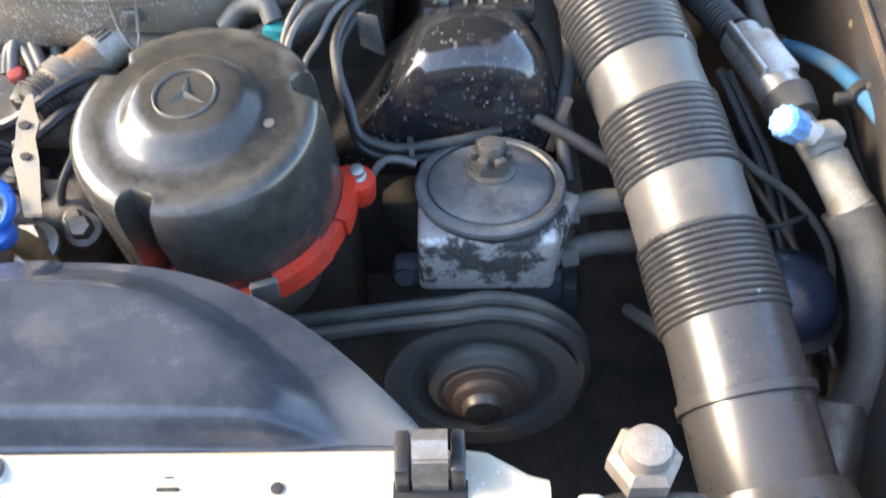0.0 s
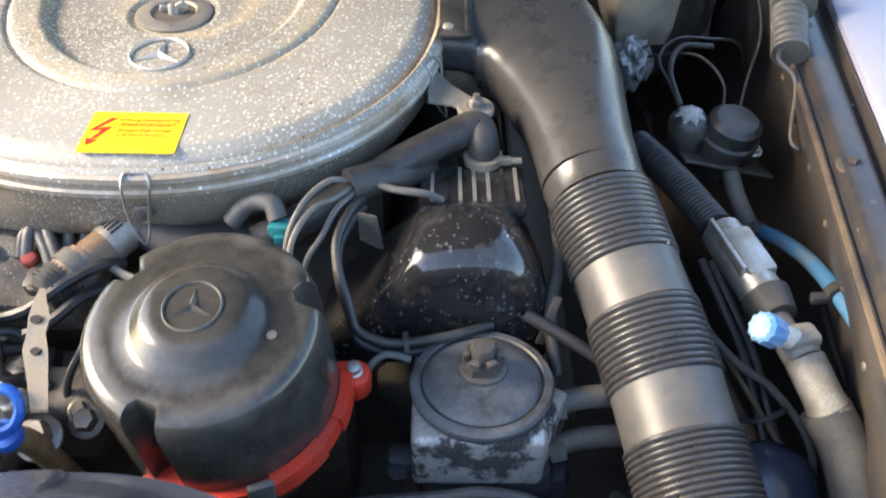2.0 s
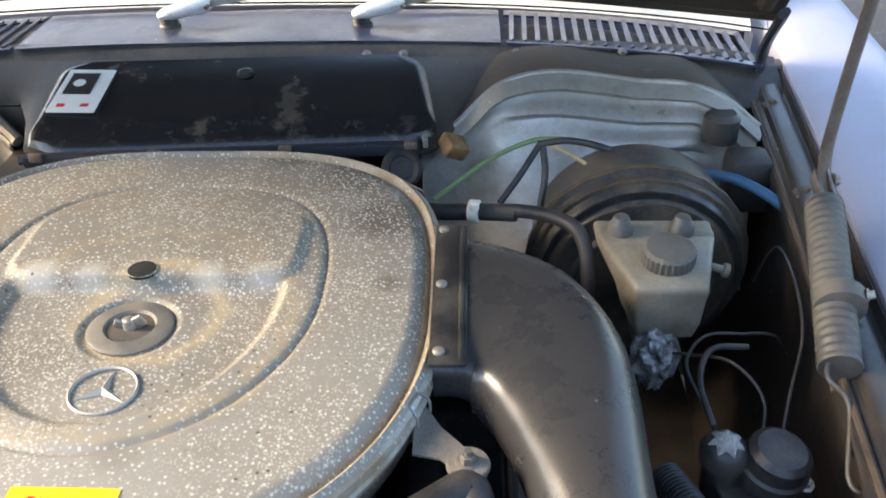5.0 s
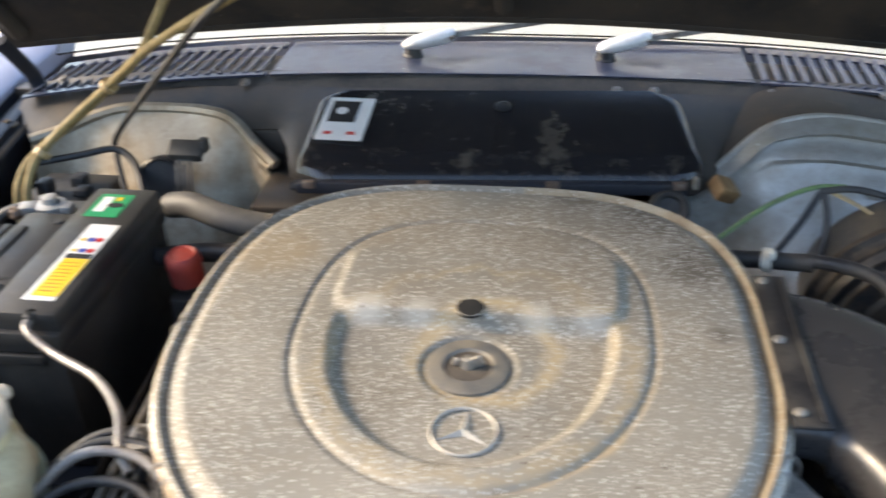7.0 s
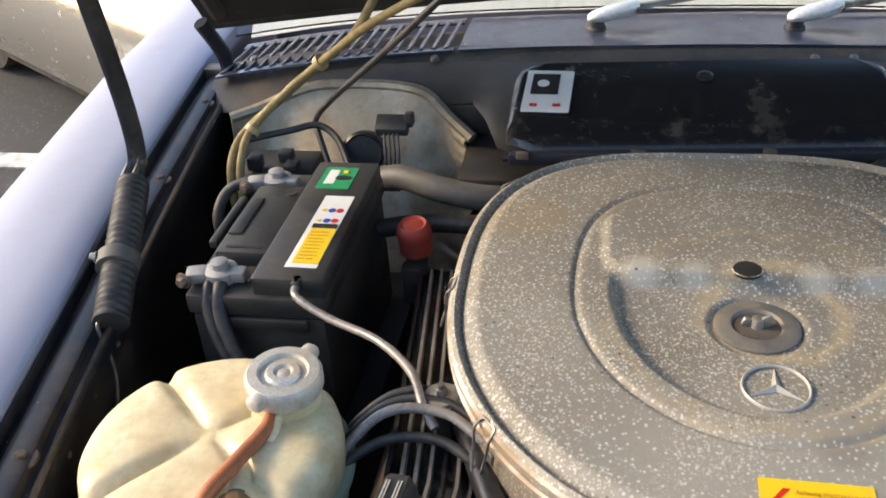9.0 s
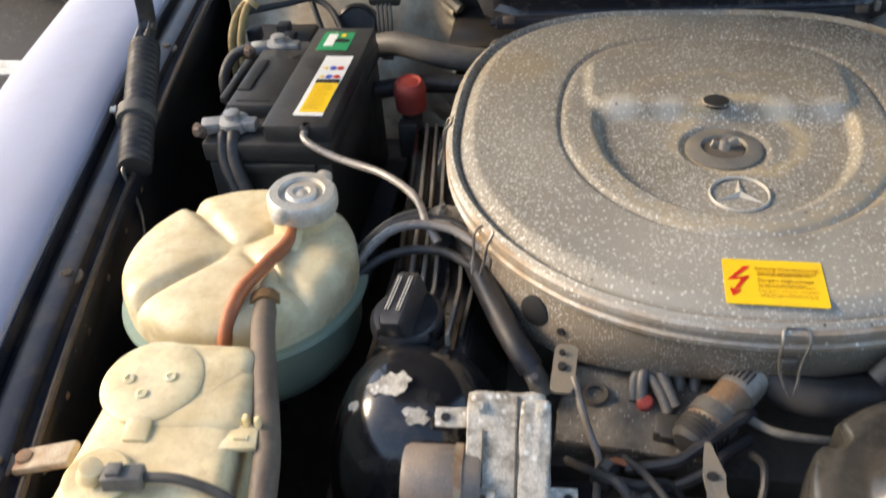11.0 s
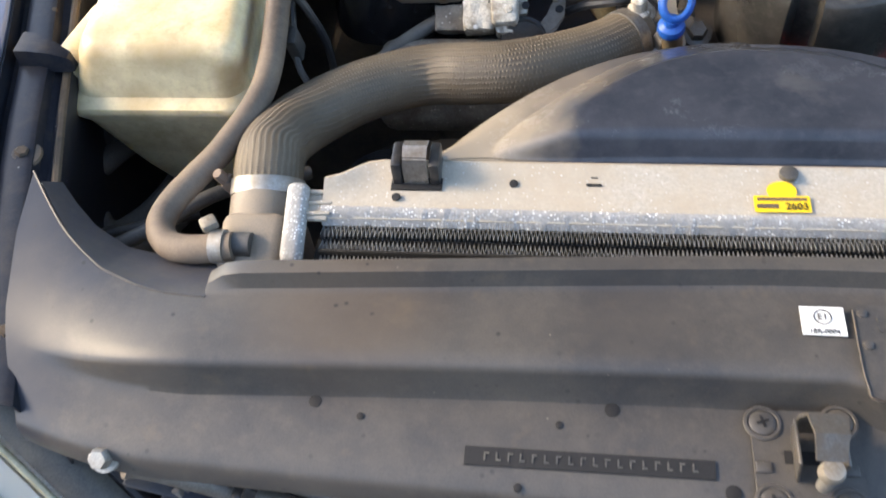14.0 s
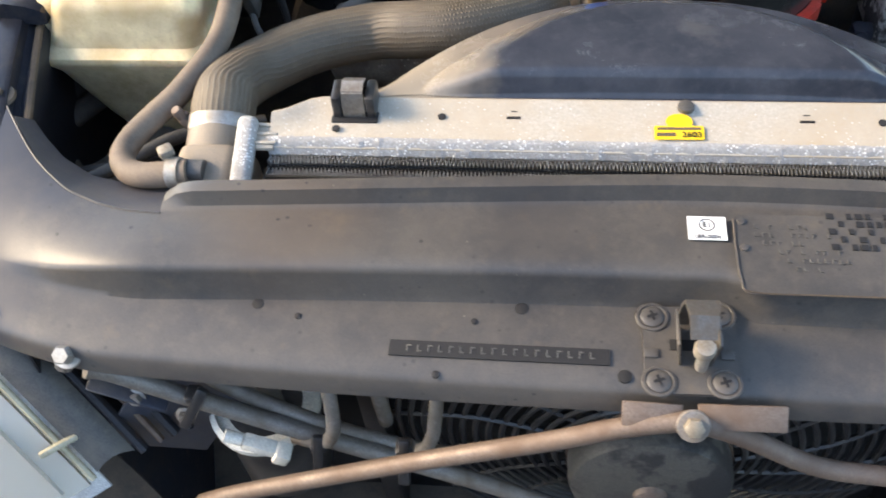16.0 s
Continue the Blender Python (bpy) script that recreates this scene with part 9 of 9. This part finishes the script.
for v in fo.verts:
    k = 1 + 0.35 * noise.noise(v.co * 2.6) + 0.16 * noise.noise(v.co * 7)
    v.co = Vector((v.co.x * 0.020 * k, v.co.y * 0.019 * k, v.co.z * 0.030 * k)) + Vector((0.215, 0.888, 0.722))
solo("foil_wrapped_plug", fo, M_FOIL, "crumpled foil wrapped plug below the brake reservoir", "plug", sharp=15)
solo("brake_pipe", tube([(0.05, 1.06, 0.783), (0.09, 1.045, 0.793), (0.13, 1.025, 0.796), (0.152, 1.00, 0.792), (0.160, 0.975, 0.762), (0.158, 0.96, 0.70)], 0.0075, 12, 8), M_RUBBER, "black bent vacuum pipe beside the booster", "pipe")
solo("vacuum_hose", tube([(-0.03, 1.08, 0.775), (0.01, 1.07, 0.777), (0.05, 1.058, 0.784), (0.09, 1.045, 0.790)], 0.0095, 12, 8), M_RUBBER, "black vacuum hose beside the air cleaner", "hose")
solo("white_tie", join(ring_band(Vector((0.046, 1.054, 0.787)), (1, -0.3, 0.1), 0.0105, 0.010, 0.002), box((0.046, 1.045, 0.799), (0.010, 0.012, 0.010), 0.003)), M_WHITEPL, "white plastic tie round the hose", "tie")
solo("bulkhead_grommet", lathe([(0.024, -0.012), (0.025, 0), (0.021, 0.006), (0.016, 0.004), (0.014, 0.0), (0.008, 0.0)], (-0.041, 1.195, 0.764), (0, -1, 0.5), 28), M_RUBBER, "round black bulkhead grommet", "grommet")
solo("earth_wire", tube([(0.0, 1.125, 0.760), (0.03, 1.145, 0.775), (0.07, 1.165, 0.795), (0.115, 1.18, 0.808), (0.15, 1.185, 0.808)], 0.0030, 8, 7), M_GREENWIRE, "green-yellow earth wire on the silver shield", "wire")
solo("shield_wire", tube([(0.12, 1.175, 0.806), (0.16, 1.175, 0.810), (0.21, 1.165, 0.800), (0.26, 1.15, 0.775), (0.29, 1.14, 0.75)], 0.0042, 8, 7), M_WIRE, "dark wire across the silver shield", "wire", group="shield wires")
solo("shield_wire", tube([(0.122, 1.176, 0.804), (0.100, 1.150, 0.780), (0.075, 1.13, 0.752)], 0.004, 8, 6), M_WIRE, "dark wire across the silver shield", "wire", group="shield wires")
solo("shield_wire", tube([(0.126, 1.176, 0.804), (0.128, 1.150, 0.780), (0.122, 1.13, 0.745)], 0.004, 8, 6), M_WIRE, "dark wire across the silver shield", "wire", group="shield wires")
solo("shield_wire", tube([(0.130, 1.178, 0.806), (0.165, 1.16, 0.795), (0.195, 1.14, 0.78)], 0.0025, 8, 6), M_AMBERPL, "thin tan wire across the silver shield", "wire", group="shield wires")
solo("blue_cable", tube([(0.315, 1.19, 0.758), (0.35, 1.165, 0.765), (0.385, 1.12, 0.762), (0.41, 1.07, 0.75)], 0.0065, 10, 7), M_BLUE, "dull blue cable near the hood hinge", "cable")
solo("corner_relay", join(box((0.375, 1.20, 0.745), (0.05, 0.05, 0.07), 0.008), lathe([(0.022, 0), (0.022, 0.03), (0.016, 0.036)], (0.350, 1.25, 0.775), (0, 0, 1), 20)), M_BATT, "black relays in the rear corner of the bay", "relay")

# ---- right side: pneumatics and lines ----
vm = thing("vacuum_switch", (0.27, 0.75, 0.68), "pair of black vacuum switches with grey wires", "switch")
part("large_can", lathe([(0.026, -0.045), (0.026, -0.012), (0.029, -0.010), (0.029, -0.004), (0.026, -0.002), (0.0255, 0.012), (0.020, 0.017), (0.010, 0.0175)], (0.290, 0.750, 0.730), (0.12, -0.15, 1), 36), M_BLACKPL, vm)
part("small_can", lathe([(0.016, -0.05), (0.017, -0.012), (0.020, -0.010), (0.020, 0.0), (0.016, 0.006), (0.008, 0.012)], (0.249, 0.756, 0.737), (-0.05, -0.1, 1), 28), M_BLACKPL, vm)
part("white_bloom", lathe([(0.015, 0), (0.013, 0.004), (0.006, 0.009), (0.002, 0.010)], (0.249, 0.755, 0.744), (0, -0.1, 1), 14, flute=(7, 0.25)), M_CRUST, vm, "white crusted top")
part("mount_plate", box((0.285, 0.745, 0.700), (0.09, 0.05, 0.004), 0.0015, turn(-15, 12, 0)), M_BLACKPL, vm)
part("mount_bolt", hexbolt((0.313, 0.740, 0.7145), (0, -0.3, 1), 0.005, 0.005), M_ALU, vm)
part("wire", tube([(0.245, 0.78, 0.74), (0.24, 0.82, 0.755), (0.255, 0.85, 0.765), (0.29, 0.86, 0.76)], 0.0028, 8), M_WIRE, vm)
for pts in ([(0.262, 0.775, 0.70), (0.24, 0.80, 0.745), (0.232, 0.84, 0.757), (0.255, 0.875, 0.760), (0.29, 0.885, 0.755), (0.33, 0.90, 0.74), (0.36, 0.93, 0.68)], [(0.285, 0.775, 0.715), (0.29, 0.80, 0.75), (0.27, 0.83, 0.765), (0.245, 0.86, 0.75), (0.22, 0.89, 0.72), (0.20, 0.90, 0.64)], [(0.30, 0.77, 0.71), (0.315, 0.81, 0.75), (0.34, 0.87, 0.768), (0.355, 0.95, 0.772), (0.362, 1.03, 0.757), (0.365, 1.08, 0.68)]):
    solo("thin_line", tube(pts, 0.0015, 8, 9), M_RUBBER, "thin black line near the vacuum switches", "line", group="thin lines")
for r, pts, m_, nm in ((0.0085, [(0.290, 0.728, 0.700), (0.293, 0.705, 0.688), (0.303, 0.670, 0.672), (0.307, 0.64, 0.66)], M_RUBGREY, "short grey rubber joint"),):
    solo("rubber_joint", tube(pts, r, 12, 6), m_, nm, "hose")
solo("joint_band", ring_band(Vector((0.303, 0.668, 0.672)), (0.1, -1, -0.4), 0.0125, 0.012), M_RUBBER, "ribbed black band on the joint", "band")
bt = thing("blue_tube", (0.31, 0.57, 0.66), "shiny blue rubber tube with a black clamp", "tube")
part("tube", tube([(0.308, 0.670, 0.674), (0.315, 0.635, 0.692), (0.319, 0.590, 0.712), (0.320, 0.545, 0.727), (0.322, 0.500, 0.735), (0.330, 0.44, 0.735), (0.342, 0.38, 0.725)], 0.0070, 14, 8), M_BLUE, bt)
part("clamp", join(ring_band(Vector((0.3205, 0.525, 0.7315)), (0.02, -1, 0.2), 0.0090, 0.010, 0.002), box((0.306, 0.523, 0.730), (0.016, 0.008, 0.008), 0.002)), M_RUBBER, bt)
solo("twin_line", tube([(0.235, 0.60, 0.70), (0.252, 0.56, 0.675), (0.262, 0.52, 0.66), (0.27, 0.46, 0.63)], 0.004, 8), M_WIRE, "pair of thin grey lines", "line", group="twin lines")
solo("twin_line", tube([(0.243, 0.60, 0.698), (0.262, 0.56, 0.672), (0.272, 0.52, 0.657), (0.28, 0.46, 0.627)], 0.004, 8), M_WIRE, "pair of thin grey lines", "line", group="twin lines")
al = thing("refrigerant_line", (0.26, 0.52, 0.66), "black hose into a grey metal joint with collar", "pipe")
part("hose", tube([(0.200, 0.742, 0.720), (0.213, 0.700, 0.727), (0.228, 0.650, 0.732), (0.243, 0.605, 0.732)], 0.0142, 16, 50, radius=lambda q: 1 + 0.035 * math.sin(q * 210)), M_RUBBER, al, "black textured hose")
MA, MB = Vector((0.246, 0.600, 0.731)), Vector((0.266, 0.520, 0.727))
part("ferrule", join(tube([MA, MA.lerp(MB, 0.12), MA.lerp(MB, 0.9), MB], 0.0172, 20, 1, radius=lambda q: 0.9 if q > 0.9 else 1.0, smooth_line=False), box(MA.lerp(MB, 0.45) + Vector((0.002, 0, 0.011)), (0.026, 0.052, 0.014), 0.004, turn(2, 0, 14))), M_ALU, al, "grey metal ferrule")
part("ferrule_fin", box(MA.lerp(MB, 0.42) + Vector((-0.014, 0.002, 0.014)), (0.004, 0.060, 0.010), 0.001, turn(2, 0, 14)), M_ALU, al)
part("rubber_collar", tube([MB + (MA - MB) * 0.08, MB, MB + (MB - MA) * 0.18], 0.020, 24, 3, radius=lambda q: 1 - 0.25 * q * q), M_RUBBER, al, "black rubber collar")
NB = MB + Vector((0.007, -0.030, -0.001))
part("neck", tube([MB + (MB - MA) * 0.1, NB], 0.0085, 16, 2), M_STEEL, al)
part("fitting", join(lathe([(0.013, 0), (0.0145, 0.004), (0.0145, 0.020), (0.013, 0.024)], NB, (0.27, -0.92, -0.20), 20), box(NB + Vector((0.004, -0.012, 0.004)), (0.026, 0.020, 0.022), 0.005, turn(0, 0, 15))), M_DULLCAST, al, "dull grey cast fitting")
part("collar", tube([NB + Vector((0.007, -0.022, -0.005)), NB + Vector((0.020, -0.062, -0.022))], 0.0148, 24, 3, radius=lambda q: 1.0 + 0.08 * (q > 0.7)), M_DULLCAST, al, "dirty grey-cream collar")
part("lower_hose", tube([NB + Vector((0.016, -0.055, -0.020)), (0.303, 0.415, 0.685), (0.311, 0.385, 0.655), (0.308, 0.355, 0.62), (0.29, 0.33, 0.58)], 0.0185, 20, 8), M_RUBGREY, al, "fat grey-black lower hose")
part("service_valve", tube([NB + Vector((0, -0.012, 0.006)), NB + Vector((-0.022, -0.020, 0.022))], 0.0085, 14, 2), M_WHITEPL, al)
part("blue_cap", lathe([(0.0115, 0), (0.0125, 0.004), (0.012, 0.018), (0.009, 0.021)], NB + Vector((-0.020, -0.019, 0.020)), (-0.75, -0.25, 0.62), 22, flute=(11, 0.12)), M_BLUECAP, al, "pale blue dust cap")
solo("foil_sleeve", tube([(0.288, 0.345, 0.60), (0.282, 0.315, 0.575), (0.27, 0.28, 0.55)], 0.023, 20, 6), M_STEEL, "silvery sleeve on the lower hose", "sleeve")
bcn = thing("black_canister", (0.268, 0.42, 0.59), "black canister deep beside the duct", "canister")
part("can", lathe([(0.034, -0.05), (0.038, -0.022), (0.037, -0.010), (0.031, 0.002), (0.020, 0.009), (0.006, 0.012)], (0.268, 0.420, 0.636), (0.1, -0.3, 1), 32), M_NAVY, bcn)
part("lip", ring_band(Vector((0.268, 0.420, 0.616)), (0.1, -0.3, 1), 0.039, 0.005, 0.002), M_BLACKPL, bcn)
for z, y in ((0.700, 0.452), (0.678, 0.432)):
    solo("steering_hose", join(tube([(0.088, y - 0.012, z - 0.004), (0.115, y - 0.004, z), (0.16, y + 0.004, z - 0.008), (0.20, y + 0.0, z - 0.02)], 0.0085, 12, 6), lathe([(0.011, 0), (0.011, 0.012)], (0.090, y - 0.012, z - 0.004), (1, 0.2, 0.1), 6)), M_RUBGREY, "grey steering fluid hose", "hose", group="steering hoses")
solo("steering_line", tube([(0.075, 0.50, 0.735), (0.105, 0.485, 0.725), (0.14, 0.47, 0.71), (0.18, 0.46, 0.69)], 0.005, 10), M_RUBBER, "black line behind the pump", "line")
solo("upright_tab", box((0.093, 0.500, 0.728), (0.007, 0.003, 0.045), 0.001, turn(-10, 15, 0)), M_RUSTY, "small brown tab beside the duct", "tab")
solo("loom_branch", tube([(0.28, 0.48, 0.60), (0.25, 0.42, 0.58), (0.27, 0.36, 0.55), (0.25, 0.30, 0.52)], 0.006, 10), M_BAYBROWN, "dusty loom low in the bay", "loom")
solo("loom_branch", tube([(0.24, 0.56, 0.64), (0.26, 0.49, 0.62), (0.285, 0.44, 0.60), (0.28, 0.36, 0.56)], 0.0075, 10), M_BAYBROWN, "dusty loom low in the bay", "loom")

# ---- neighbouring car beyond the fender ----
pk = thing("parked_car", (-3.0, 4.0, 0.0), "pale silver car parked beside, its hood catching the sky", "car")
ALONG = Vector((0.55, -0.385, 0)).normalized()
AWAY = Vector((-ALONG.y, ALONG.x, 0))
if AWAY.y < 0:
    AWAY = -AWAY
NEAR = Vector((-2.30, 2.885, 0))


def flank(rows, s0, s1, n=12):
    """A body part along the parked car, ending clear of the neighbour's flank."""
    return loft([[NEAR + ALONG * (s0 + (min(s1, 1.25 - 0.70 * d) - s0) * k / n) + AWAY * d + Vector((0, 0, z)) for d, z in rows] for k in range(n + 1)])


part("body", flank(((0.06, 0.16), (0.0, 0.20), (-0.03, 0.30), (-0.05, 0.40), (-0.045, 0.50), (-0.02, 0.58), (0.03, 0.635), (0.12, 0.675), (0.30, 0.71), (0.56, 0.735), (1.5, 0.76), (1.66, 0.68), (1.72, 0.45), (1.68, 0.16)), -1.5, 2.6), M_CARWHITE, pk, "pale silver painted body")
part("windscreen", flank(((0.56, 0.742), (0.575, 0.752), (0.98, 1.12), (0.97, 1.10), (0.58, 0.738)), -0.6, 2.2), M_DARKGLASS, pk, "dark windscreen mirroring the sky")
part("roof", flank(((0.90, 1.09), (1.05, 1.16), (1.40, 1.16), (1.66, 0.74), (1.3, 0.74)), -0.6, 2.2), M_CARWHITE, pk)
part("seal", flank(((0.545, 0.739), (0.562, 0.750), (0.578, 0.744)), -0.7, 2.3), M_TYRE, pk, "black rubber windscreen seal")
part("sill", flank(((0.10, 0.10), (0.05, 0.13), (0.05, 0.19), (0.12, 0.19)), -1.3, 2.4), M_TYRE, pk, "dark lower sill")
part("mirror", box(NEAR + ALONG * 0.62 + AWAY * 0.40 + Vector((0, 0, 0.82)), (0.20, 0.10, 0.13), 0.03, turn(0, 0, -35), 3), M_CARWHITE, pk, "rounded wing mirror")
for s_ in (-0.8, 0.75):
    c_ = NEAR + ALONG * s_ + AWAY * 0.27 + Vector((0, 0, 0.31))
    wh = part("wheel", lathe([(0.20, 0), (0.30, 0.01), (0.31, 0.10), (0.30, 0.19), (0.20, 0.20)], c_, -AWAY, 32), M_TYRE, pk)
    part("rim", lathe([(0.19, 0.19), (0.17, 0.205), (0.05, 0.21)], c_, -AWAY, 24), M_ALU, wh)

# hoses low between the tank and the fender
for pts, rad_ in (([(-0.815, 0.245, 0.655), (-0.803, 0.273, 0.66), (-0.784, 0.310, 0.66), (-0.765, 0.339, 0.66), (-0.742, 0.40, 0.652)], 0.0125), ([(-0.792, 0.238, 0.648), (-0.779, 0.264, 0.65), (-0.754, 0.312, 0.65), (-0.728, 0.37, 0.642)], 0.0105)):
    solo("bay_hose", tube(pts, rad_, 16, 6), M_RUBGREY, "dusty dark grey hose low beside the coolant tank", "hose", group="hoses beside the tank")
